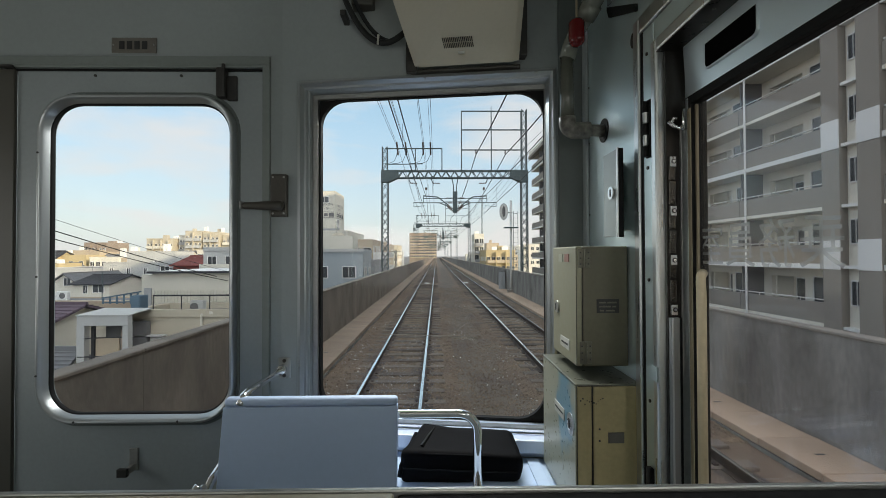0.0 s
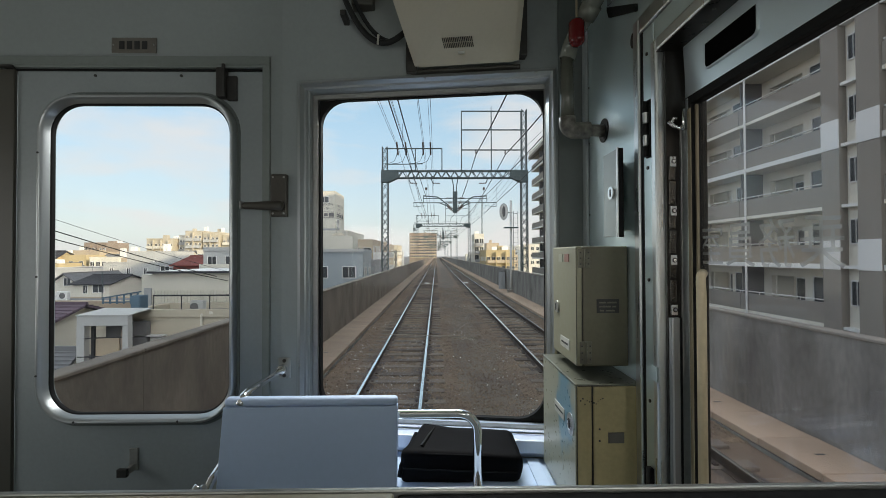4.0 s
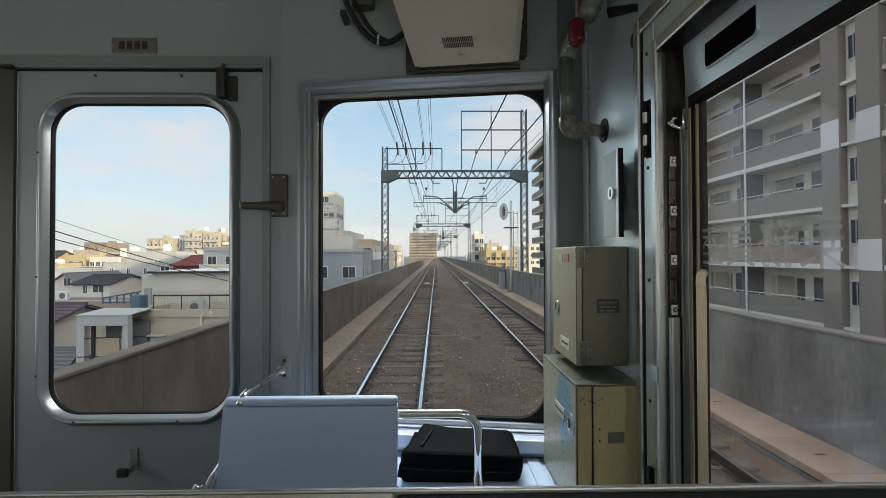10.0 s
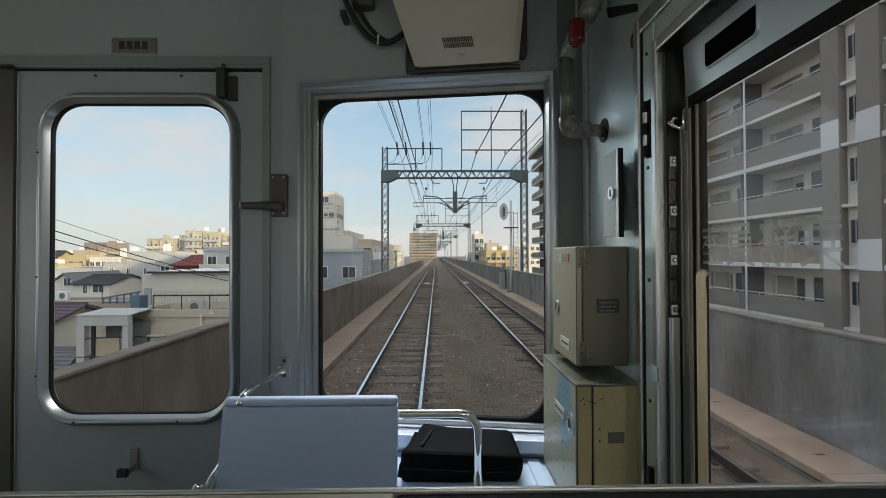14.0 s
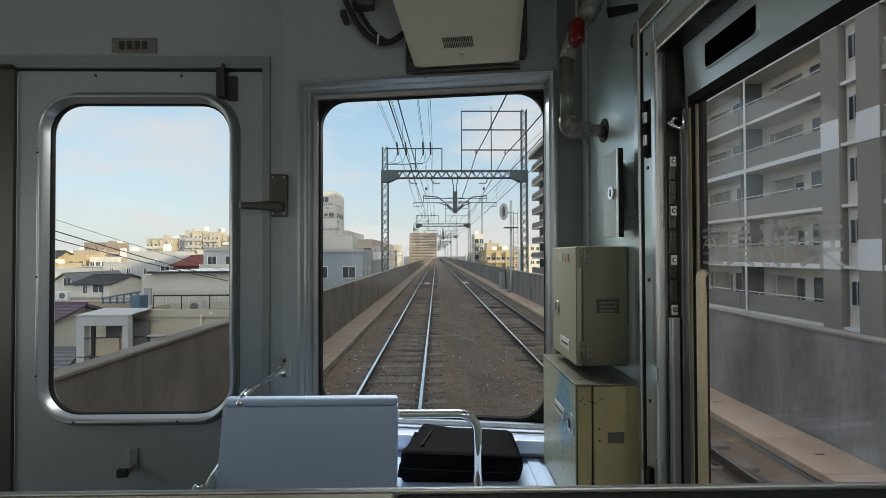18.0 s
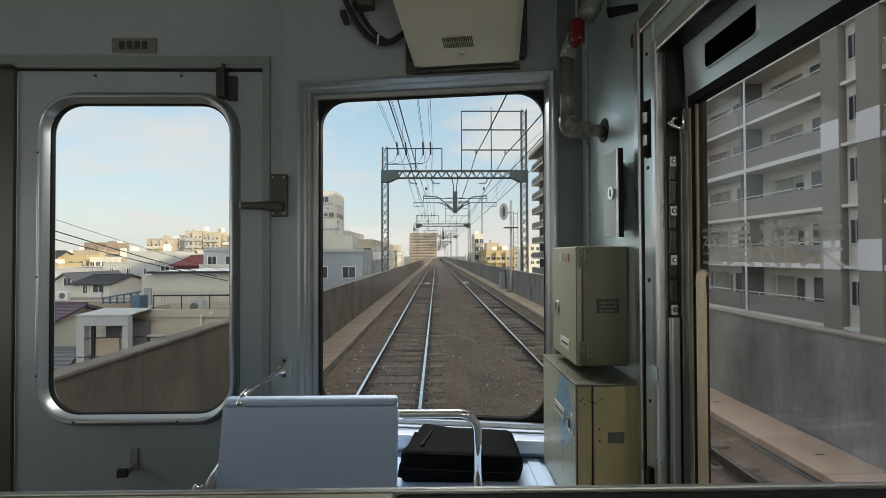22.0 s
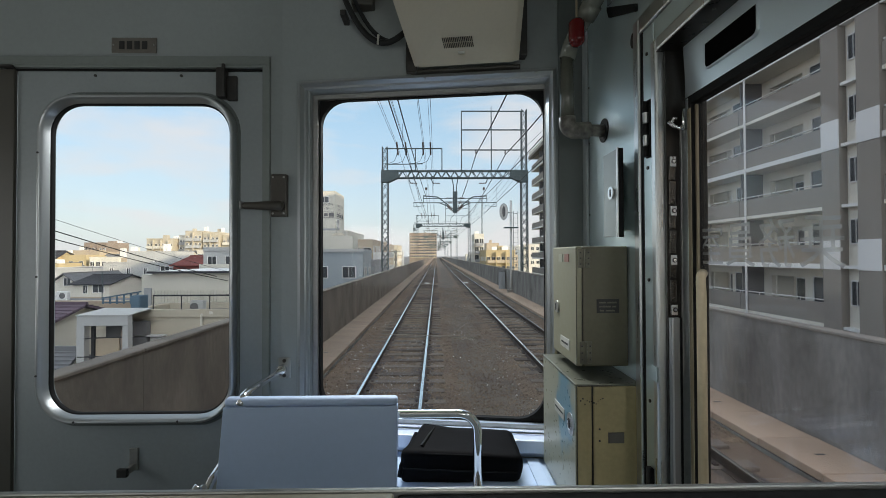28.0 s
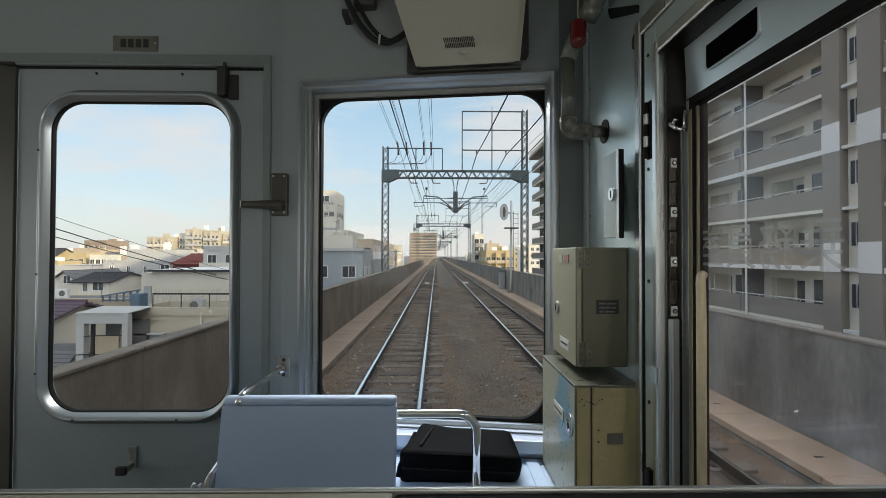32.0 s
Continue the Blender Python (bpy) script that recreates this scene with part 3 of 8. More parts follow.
# ================= gangway door =================
def gangway_door():
    d = thing("door_1", (-0.82, 1.27, 1.15), "closed grey gangway door with a round-cornered window", "door", kind="structure")
    cu, cv, W, H = -0.827, -0.005, 0.546, 0.914
    part("leaf", ring(rect(-1.170, -0.487, FLOOR + 0.02, 0.520, 10), loop_rr(W - 0.012, H - 0.012, 0.10, 10, cu, cv), -0.045, -0.008), "door_paint", d, at=FR)
    lp = lambda o, z: [(*p, z) for p in loop_rr(W - 2 * o, H - 2 * o, 0.108 - o, 10, cu, cv)]
    part("window_frame", lofted([lp(0.003, -0.0085), lp(0.003, 0.008), lp(0.0045, 0.015), lp(0.007, 0.019), lp(0.010, 0.0200), lp(0.0135, 0.0175), lp(0.0175, 0.010), lp(0.0215, 0.001), lp(0.0235, -0.006)]),
         "frame_steel", d, "rounded dull steel window frame", at=FR, smooth=True)
    part("flange", ring(loop_rr(W + 0.008, H + 0.016, 0.112, 10, cu, cv), loop_rr(W - 0.008, H - 0.008, 0.104, 10, cu, cv), -0.0075, -0.0045), "dark_grey_green", d, "dark frame flange", at=FR)
    part("gasket", lofted([lp(0.0232, -0.0055), lp(0.0255, -0.0065), lp(0.0270, -0.0085), lp(0.0272, -0.018)]), "rubber", d, "black rubber gasket", at=FR, smooth=True)
    part("pane", slab(loop_rr(W - 0.050, H - 0.050, 0.084, 8, cu, cv), -0.018, -0.015), "glass", d, at=FR).visible_shadow = False
    screws([(cu - 0.262, cv + v, 0.0200) for v in (-0.32, -0.05, 0.29)] + [(cu + u, cv - 0.4455, 0.0200) for u in (-0.16, 0.12)], d, FR, 0.003, "dark_metal")
    screws([(-0.955, 0.508, -0.008), (-0.716, 0.508, -0.008)], d, FR, 0.004, "dark_metal")
    # sliding bolt at the top corner
    b = part("top_bolt", lbox(-0.607, -0.583, 0.44, 0.522, -0.008, 0.022, 0.004), "dark_metal", d, "dark sliding bolt", at=FR)
    part("bolt_plate", lbox(-0.584, -0.557, 0.435, 0.505, -0.008, 0.004, 0.003), "dark_metal", b, at=FR)
    part("bolt_rod", tube([(-0.588, 0.45, 0.015), (-0.588, 0.532, 0.015)], 0.005), "dark_metal", b, at=FR)
    # coat hook low on the leaf
    hk = part("hook_plate", lbox(-0.852, -0.829, -0.592, -0.532, -0.008, -0.003, 0.001), "steel_worn", d, "small steel hook", at=FR)
    part("hook_arm", lbox(-0.846, -0.835, -0.592, -0.575, -0.004, 0.030, 0.002), "steel_worn", hk, at=FR)
    part("hook_tip", lbox(-0.862, -0.835, -0.596, -0.574, 0.022, 0.034, 0.002), "dark_metal", hk, at=FR)
    f = thing("trim", (-0.8, 1.26, 2.98), "steel trim round the gangway door opening", "door frame", kind="structure")
    part("head_trim", lbox(-1.30, -0.462, 0.526, 0.558, -0.02, 0.008, 0.003), "trim_paint", f, at=FR)
    part("head_bead", lbox(-1.30, -0.4635, 0.534, 0.5565, 0.0075, 0.0100, 0.001), "trim_paint", f, at=FR)
    part("side_trim", lbox(-0.484, -0.462, FLOOR, 0.525, -0.02, 0.008, 0.003), "trim_paint", f, at=FR)
    part("side_bead", lbox(-0.4825, -0.4635, FLOOR, 0.5335, 0.0075, 0.0100, 0.001), "trim_paint", f, at=FR)
    part("shadow_gap", lbox(-1.30, -0.485, 0.5205, 0.5255, -0.03, -0.004), "rubber", f, at=FR)
    return d


gangway_door()


def number_plate():
    t = thing("number_plate", (-0.842, 1.255, 3.0), "small dark metal car number plate on the wall", "plate")
    part("plate", lbox(-0.904, -0.780, 0.568, 0.611, 0.0, 0.003, 0.001), "plate", t, at=FR)
    for k in range(4):
        u = -0.882 + 0.021 * k
        part("number_bar", lbox(u, u + 0.014, 0.578, 0.601, 0.003, 0.0042), "ink", t, at=FR)
    screws([(-0.898, 0.59, 0.003), (-0.786, 0.59, 0.003)], t, FR, 0.0025)


number_plate()


def door_lock():
    t = thing("door_lock", (-0.434, 1.25, 2.6), "dark steel lever lock on the front wall beside the door", "lock")
    part("case", lbox(-0.458, -0.412, 0.108, 0.226, 0.0, 0.018, 0.004), "lock_brown", t, at=FR)
    part("lever", lofted([[(u, 0.137 + h * math.sin(a), 0.032 + h * 0.7 * math.cos(a)) for a in [2 * math.pi * q / 12 for q in range(12)]] for u, h in ((-0.420, 0.004), (-0.424, 0.0125), (-0.45, 0.0130), (-0.485, 0.0108), (-0.524, 0.0092), (-0.530, 0.0040))]), "lock_brown", t, at=FR, smooth=True)
    part("knob", slab([(-0.432 + 0.016 * math.cos(a), 0.137 + 0.016 * math.sin(a)) for a in [2 * math.pi * k / 16 for k in range(16)]], 0.018, 0.03), "lock_brown", t, at=FR)
    part("lever_tip", lbox(-0.5325, -0.5290, 0.128, 0.149, 0.022, 0.040, 0.001), "steel_worn", t, at=FR)
    screws([(-0.45, 0.217, 0.018), (-0.42, 0.217, 0.018), (-0.45, 0.117, 0.018), (-0.42, 0.117, 0.018)], t, FR, 0.003)
    # pale adhesive strip lower on the jamb
    s = thing("warning_strip", (-0.473, 1.25, 2.4), "narrow faded label on the door jamb", "label")
    part("strip", lbox(-0.479, -0.468, -0.075, 0.04, 0.008, 0.0088), "plate", s, at=FR)
    for k in range(5):
        part("strip_mark", lbox(-0.4755, -0.4715, -0.060 + 0.019 * k, -0.054 + 0.019 * k, 0.0088, 0.0094), "ink", s, at=FR)


door_lock()


# ================= front window =================
def front_window():
    t = thing("window_1", (0, 1.2, 2.0), "large front window with a steel frame and black seal", "window", kind="structure")
    fr = thing("window_surround", (0, 1.2, 2.0), "stepped brushed steel surround of the front window", "window frame", kind="structure")
    def step(o, w):
        return [(*q, w) for q in rect(0.052 + o, 0.749 - 0.72 * o, -0.478 + 0.55 * o, 0.482 - 0.92 * o)]
    part("frame", lofted([step(0.0, 0.0), step(0.0, 0.012), step(0.007, 0.0125), step(0.0075, 0.0125)]), "frame_steel", fr, at=AN)
    part("slanted_bead", lofted([step(0.0075, 0.0125), step(0.016, 0.004), step(0.022, 0.0035)]), "frame_steel", fr, "bright slanted bead", at=AN)
    part("reveal", lofted([step(0.022, 0.0035), step(0.0295, -0.008), step(0.0325, -0.0155), step(0.0325, -0.030)]), "frame_steel", fr, at=AN)
    part("reveal_step", ring(rect(0.086, 0.7285, -0.459, 0.4515), rect(0.0985, 0.7235, -0.446, 0.4395), -0.030, -0.016), "steel_worn", fr, at=AN)
    cu, cv = 0.4125, 0.001
    part("seal", ring(rect(0.084, 0.740, -0.461, 0.459), loop_rr(0.619, 0.873, 0.072, 8, cu, cv), -0.044, -0.030), "rubber", t, "black rubber seal", at=AN)
    part("seal_lip", ring(loop_rr(0.632, 0.886, 0.078, 8, cu, cv), loop_rr(0.618, 0.872, 0.0715, 8, cu, cv), -0.032, -0.026), "rubber", t, at=AN)
    part("pane", slab(loop_rr(0.63, 0.886, 0.078, 8, cu, cv), -0.040, -0.036), "glass", t, at=AN).visible_shadow = False
    part("wiper_wire", tube([(-0.150, 1.272, 2.227), (-0.089, 1.264, 2.227), (0.0, 1.2515, 2.2265), (0.083, 1.2395, 2.225), (0.102, 1.2365, 2.223), (0.114, 1.235, 2.217)], 0.0011, 6), "coping", t, "thin pale wire lying across the outside of the glass", smooth=True)
    screws([(u, 0.473, 0.013) for u in (0.12, 0.41, 0.70)] + [(0.059, v, 0.013) for v in (-0.3, 0.0, 0.3)] + [(0.742, v, 0.013) for v in (0.05, 0.3)], fr, AN, 0.003)
    s = thing("sill", (0, 1.19, 1.95), "steel sill below the front window, sky reflection put into its pale colour", "sill", kind="structure")
    part("ledge", lbox(0.03, 0.80, -0.496, -0.462, 0.0125, 0.048, 0.003), "sill_sky_tint", s, at=AN)
    # thin strips laid over the frame bottom to paint in its sky sheen
    part("upper_step", lbox(0.066, 0.735, -0.4778, -0.4690, 0.0122, 0.0140, 0.0006), "sill_sky_tint", s, at=AN)
    part("glass_ledge", lbox(0.083, 0.7275, -0.4675, -0.4612, 0.0072, 0.0090, 0.0006), "sill_sky_tint", s, at=AN)
    part("inner_ledge", lbox(0.0985, 0.7235, -0.4464, -0.4448, -0.0295, -0.0162), "sill_sky_tint", s, at=AN)
    part("middle_ledge", lbox(0.0865, 0.7280, -0.4596, -0.4578, -0.0298, 0.0018), "sill_sky_tint", s, at=AN)
    part("nosing", lbox(0.03, 0.80, -0.511, -0.4965, 0.0, 0.030, 0.003), "sill_sky_tint", s, at=AN)


front_window()


# ================= shelf, bag, rail =================
def shelf():
    t = thing("shelf", (0, 1.05, 1.94), "pale blue-grey painted shelf below the front window", "shelf")
    bm = bmesh.new()
    lo = [(-0.44, 0.90), (0.385, 0.90), (0.385, 1.118), (-0.44, 1.228)]
    bm = slab(lo, 1.918, 1.938)
    bmesh.ops.bevel(bm, geom=list(bm.edges), offset=0.003, segments=2, affect="EDGES")
    part("top", bm, "shelf", t)
    part("bracket", boxm(-0.40, -0.37, 0.95, 1.24, 1.70, 1.917), "cab_paint", t)
    part("bracket", boxm(0.25, 0.28, 0.95, 1.14, 1.70, 1.917), "cab_paint", t)
    part("edge_angle", boxm(0.222, 0.252, 0.95, 1.12, 1.9385, 1.944, 0.002), "shelf", t)
    for x, y in ((0.20, 1.115), (-0.05, 1.15)):
        bm = bmesh.new()
        bmesh.ops.create_uvsphere(bm, u_segments=10, v_segments=6, radius=0.006)
        bm.transform(Matrix.Translation((x, y, 1.9385)) @ Matrix.Diagonal((1, 1, 0.6, 1)))
        part("bolt_head", bm, "chrome", t, smooth=True)
    # made-up panel in place of a blurred-out patch, real object unknown
    c = thing("equipment_cover", (-0.27, 0.92, 1.938), "plain blue-grey panel standing in for a blurred-out patch", "cover")
    for nm, z0, z1, r in (("panel", 1.9385, 2.136, 0.002), ("top_edge", 2.1362, 2.154, 0.008)):
        bm = boxm(-0.4425, -0.0815, 0.902, 0.925, z0, z1, r, 3)
        for v in bm.verts:
            v.co.y += 0.040 * (v.co.z - 1.9385) / 0.2155
        part(nm, bm, "cover", c, smooth=nm == "top_edge")


shelf()


def guard_rail():
    t = thing("guard_rail", (0.087, 0.97, 1.938), "bent chrome tube guard rail standing on the shelf", "rail")
    top, leg = 2.108, 0.088
    p = [(-0.30, 0.972, 1.9385)] + bend((-0.30, 0.972, 1.9), (0, 0.972, top), 0.04, (-0.30, 0.972, top)) \
        + bend((0, 0.972, top), (leg, 0.972, 1.9), 0.04, (leg, 0.972, top)) + [(leg, 0.972, 1.9385)]
    part("tube", tube(p, 0.0099, 16), "chrome", t, smooth=True)
    for x in (-0.30, leg):
        part("foot_flange", slab([(x + 0.02 * math.cos(a), 0.972 + 0.02 * math.sin(a)) for a in [2 * math.pi * k / 16 for k in range(16)]], 1.9385, 1.943), "chrome", t)
    # side rail from the wall bracket back towards the partition
    s = thing("side_rail", (-0.425, 1.25, 2.13), "slim chrome rail fixed to a wall bracket", "rail")
    part("bracket_plate", lbox(-0.439, -0.405, -0.340, -0.283, 0.0, 0.005, 0.002), "steel_worn", s, at=FR)
    part("boss", tube([(-0.421, 1.256, 2.139), (-0.425, 1.225, 2.139)], 0.013, 14), "chrome", s, smooth=True)
    part("rod", tube([(-0.422, 1.24, 2.139), (-0.411, 1.0, 2.154), (-0.4095, 0.965, 2.153), (-0.409, 0.940, 2.140)], 0.0085, 12), "chrome", s, smooth=True)
    screws([(-0.422, -0.291, 0.005), (-0.422, -0.332, 0.005)], s, FR, 0.005, "dark_metal")
    k = thing("lower_rail", (-0.41, 0.8, 1.94), "chrome rail end with a clamp", "rail")
    part("rod", tube([(-0.446, 0.945, 2.020), (-0.4525, 0.912, 2.000), (-0.4525, 0.890, 1.986), (-0.452, 0.86, 1.970)], 0.0085, 12), "chrome", k, smooth=True)
    part("clamp", tube([(-0.4535, 0.868, 2.012), (-0.463, 0.862, 1.996), (-0.468, 0.858, 1.985)], 0.0085, 12), "chrome", k, smooth=True)
    part("clamp_screw", tube([(-0.452, 0.876, 2.004), (-0.446, 0.872, 2.006)], 0.006, 8), "steel_worn", k)


guard_rail()


def bag():
    t = thing("bag", (0.05, 1.05, 1.938), "black nylon zipped pouch lying on the shelf", "bag")
    x0, x1, y0, y1, z0, z1 = -0.083, 0.186, 1.008, 1.128, 1.939, 2.026
    bm = boxm(x0, x1, y0, y1, z0, z1, 0.013, 3)
    bmesh.ops.subdivide_edges(bm, edges=[e for e in bm.edges if e.calc_length() > 0.03], cuts=7, use_grid_fill=True)
    for v in bm.verts:
        k = (v.co.z - z0) / (z1 - z0)
        u = (v.co.x - x0) / (x1 - x0)
        f = max(0.0, 1 - (v.co.y - y0) / 0.10)
        v.co.z -= 0.014 * u * k * k + 0.016 * k * k * f
        v.co.x += 0.058 * k * (1 - f) * max(0.0, 0.5 - u) * 2 * 0.8
        v.co.y += 0.008 * k
        v.co.x += 0.009 * math.sin(math.pi * min(1.0, max(0.0, k))) * max(0.0, (u - 0.8) / 0.2)
        v.co.z += 0.010 * max(0.0, 0.35 - u) * k * (1 - f)
        v.co += Vector(noise.noise_vector(v.co * 16)) * 0.0035 + Vector(noise.noise_vector(v.co * 42)) * 0.0012
        v.co.z = max(v.co.z, 1.9388)
    part("body", bm, "bag", t, smooth=True)
    part("front_piping", tube([(-0.070, 1.020, 2.003), (-0.02, 1.0175, 2.0015), (0.05, 1.0175, 1.998), (0.12, 1.018, 1.9945), (0.174, 1.020, 1.991)], 0.0032, 8), "bag", t, smooth=True)
    part("end_band", bar((-0.032, 1.035, 2.0085), (-0.004, 1.112, 2.0200), 0.016, 0.007), "rubber", t, "black webbing band")
    part("zip_line", tube([(-0.076, 1.0075, 1.975), (-0.02, 1.0065, 1.972), (0.05, 1.0065, 1.969), (0.12, 1.0065, 1.966), (0.18, 1.008, 1.963)], 0.0018, 6), "rubber", t, smooth=True)
    part("side_strap", tube([(-0.050, 1.105, 2.014), (-0.066, 1.06, 1.996), (-0.080, 1.018, 1.976), (-0.084, 1.008, 1.955)], 0.0055, 8), "bag", t, smooth=True)


bag()


# ================= metal boxes on the right =================
def hinge(parent, x0, x1, y, z0, z1):
    h = part("hinge", boxm(x0, x1, y - 0.003, y, z0, z1, 0.0008), "hinge_worn", parent, "steel butt hinge")
    xm = (x0 + x1) / 2
    part("hinge_pin", tube([(xm, y - 0.004, z0), (xm, y - 0.004, z1)], 0.003, 8), "hinge_worn", h)
    for x in (x0 + 0.004, x1 - 0.004):
        for k in range(3):
            z = z0 + (z1 - z0) * (0.2 + 0.3 * k)
            part("hinge_screw", boxm(x - 0.0015, x + 0.0015, y - 0.0042, y - 0.003, z - 0.0015, z + 0.0015), "dark_metal", h)


def disc_x(x, y, z, r, d, bm=None):
    """A disc on a face that looks to -x."""
    return tube([(x, y, z), (x - d, y, z)], r, 18, bm)


def upper_box():
    t = thing("switch_box", (0.335, 0.98, 2.225), "olive-beige metal switch box on the side wall", "box")
    x0, y0, y1, z0, z1 = 0.281, 0.898, 1.075, 2.226, 2.467
    # body coloured about half as bright as the door
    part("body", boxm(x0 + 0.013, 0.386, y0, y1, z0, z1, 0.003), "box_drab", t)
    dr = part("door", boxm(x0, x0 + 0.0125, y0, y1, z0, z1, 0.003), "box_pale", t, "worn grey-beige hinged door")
    part("lock", disc_x(x0, 1.036, 2.331, 0.014, 0.004), "steel_worn", dr, "round key lock", smooth=False)
    part("lock_slot", boxm(x0 - 0.0052, x0 - 0.004, 1.034, 1.038, 2.323, 2.339), "ink", dr)
    part("name_label", boxm(x0 - 0.0015, x0, 0.945, 1.01, 2.248, 2.270), "label_pale", dr, "pale label with dark writing bars")
    for k in range(4):
        part("label_bar", boxm(x0 - 0.0022, x0 - 0.0015, 0.953 + 0.013 * k, 0.963 + 0.013 * k, 2.257, 2.261), "ink", dr)
    part("tag", boxm(x0 - 0.0015, x0, 0.99, 1.02, 2.435, 2.452), "box_grey", dr)
    part("tag", boxm(x0 - 0.0015, x0, 0.945, 0.975, 2.435, 2.452), "pink", dr, "faded pink tag")
    hinge(t, x0 + 0.004, x0 + 0.028, y0, 2.424, 2.462)
    hinge(t, x0 + 0.006, x0 + 0.030, y0, 2.232, 2.276)
    part("worn_edge", bar((x0 + 0.0002, y0 - 0.0001, z0), (x0 + 0.0002, y0 - 0.0001, z1), 0.0010), "dark_metal", t)
    part("side_seam", boxm(x0 + 0.0125, x0 + 0.013, y0 + 0.0005, y1, z0, z1 - 0.001), "ink", t)
    lb = part("data_plate", boxm(0.322, 0.367, y0 - 0.0012, y0, 2.333, 2.361), "ink", t, "small dark data plate")
    for k, (u, v) in enumerate(((0.327, 0.340), (0.343, 0.362), (0.327, 0.350), (0.353, 0.361), (0.328, 0.336), (0.340, 0.358))):
        z = 2.354 - 0.008 * (k // 2)
        part("plate_bar", boxm(u, v, y0 - 0.0018, y0 - 0.0012, z - 0.0018, z + 0.0012), "hinge_worn", lb)


def lower_box():
    t = thing("equipment_box", (0.325, 0.97, 1.938), "large olive-beige metal equipment box with a worn grey lid", "box")
    x0, y0, y1, z0, z1 = 0.264, 0.845, 1.102, 1.9445, 2.202
    part("body", boxm(x0 + 0.0305, 0.386, y0, y1, z0, z1 - 0.0005, 0.003), "box_olive", t)
    dr = part("door", boxm(x0, x0 + 0.0290, y0, y1, z0, z1, 0.003), "box_olive", t)
    part("door_skin", boxm(x0 - 0.002, x0 + 0.001, y0 + 0.002, y1 - 0.002, z0 + 0.002, z1 - 0.002, 0.001), "door_worn", dr, "grey-green door face rubbed through to teal undercoat")
    part("lid", boxm(x0 - 0.003, 0.386, y0 - 0.001, y1, z1, z1 + 0.004, 0.0015), "box_lid", t, "worn grey lid")
    part("lock", disc_x(x0 - 0.002, 0.876, 2.120, 0.0215, 0.002), "steel", dr, "round steel lock")
    part("lock_core", disc_x(x0 - 0.004, 0.876, 2.120, 0.011, 0.002), "chrome", dr)
    part("lock_slot", boxm(x0 - 0.0068, x0 - 0.006, 0.873, 0.879, 2.112, 2.128), "ink", dr)
    part("name_label", boxm(x0 - 0.0035, x0 - 0.002, 0.92, 0.99, 2.110, 2.133), "label_pale", dr, "pale label with dark writing bars")
    for k in range(4):
        part("label_bar", boxm(x0 - 0.0042, x0 - 0.0035, 0.928 + 0.015 * k, 0.940 + 0.015 * k, 2.120, 2.1235), "ink", dr)
    part("seam", boxm(x0 + 0.0290, x0 + 0.0305, y0 - 0.0008, y1, z0, z1 - 0.001), "ink", t)
    part("data_plate", boxm(0.323, 0.353, y0 - 0.0012, y0, 2.095, 2.115), "plate", t, "small blank metal plate")
    part("rivet", boxm(0.305, 0.308, y0 - 0.0015, y0, 2.120, 2.123), "ink", t)
    part("rivet", boxm(0.305, 0.308, y0 - 0.0015, y0, 2.098, 2.101), "ink", t)
    part("worn_edge", bar((x0 + 0.0003, y0 - 0.0001, z0), (x0 + 0.0003, y0 - 0.0001, z1), 0.0011), "dark_metal", t)
    part("worn_edge", bar((x0 + 0.002, y0 - 0.0015, z1 + 0.0008), (0.33, y0 - 0.0015, z1 + 0.0008), 0.0014), "dark_metal", t)
    rnd = random.Random(5)
    for k in range(11):
        x = x0 + 0.006 + 0.0042 * k
        z = 2.172 + rnd.uniform(-0.006, 0.006)
        part("paint_chip", boxm(x, x + rnd.uniform(0.0012, 0.003), y0 - 0.0004, y0 + 0.0004, z, z + rnd.uniform(0.0015, 0.003)), "dark_metal", t)


upper_box()
lower_box()


def key_box():
    t = thing("key_cabinet", (0.375, 0.97, 2.486), "slim steel wall cabinet with a round key lock", "cabinet")
    part("door", boxm(0.3505, 0.355, 0.866, 0.932, 2.486, 2.656, 0.0015), "cabinet_paint", t)
    part("door_edge", boxm(0.3500, 0.3525, 0.858, 0.8655, 2.484, 2.658, 0.0008), "steel", t, "bright steel door edge")
    # dark strip put in for the shadowed gap, no seal known here
    part("seal", boxm(0.3526, 0.3630, 0.860, 0.8655, 2.484, 2.657, 0.001), "rubber", t, "black strip for the shadowed gap behind the door edge")
    part("body", boxm(0.3555, 0.3630, 0.8658, 0.930, 2.490, 2.652, 0.001), "cabinet_paint", t)
    part("mount", boxm(0.3635, 0.3868, 0.918, 0.930, 2.50, 2.64), "cabinet_paint", t)
    part("lock", tube([(0.3505, 0.882, 2.572), (0.345, 0.882, 2.572)], 0.0125, 18), "chrome", t, "chrome key lock")
    part("keyhole", boxm(0.3440, 0.345, 0.8805, 0.8835, 2.565, 2.579), "ink", t)


key_box()


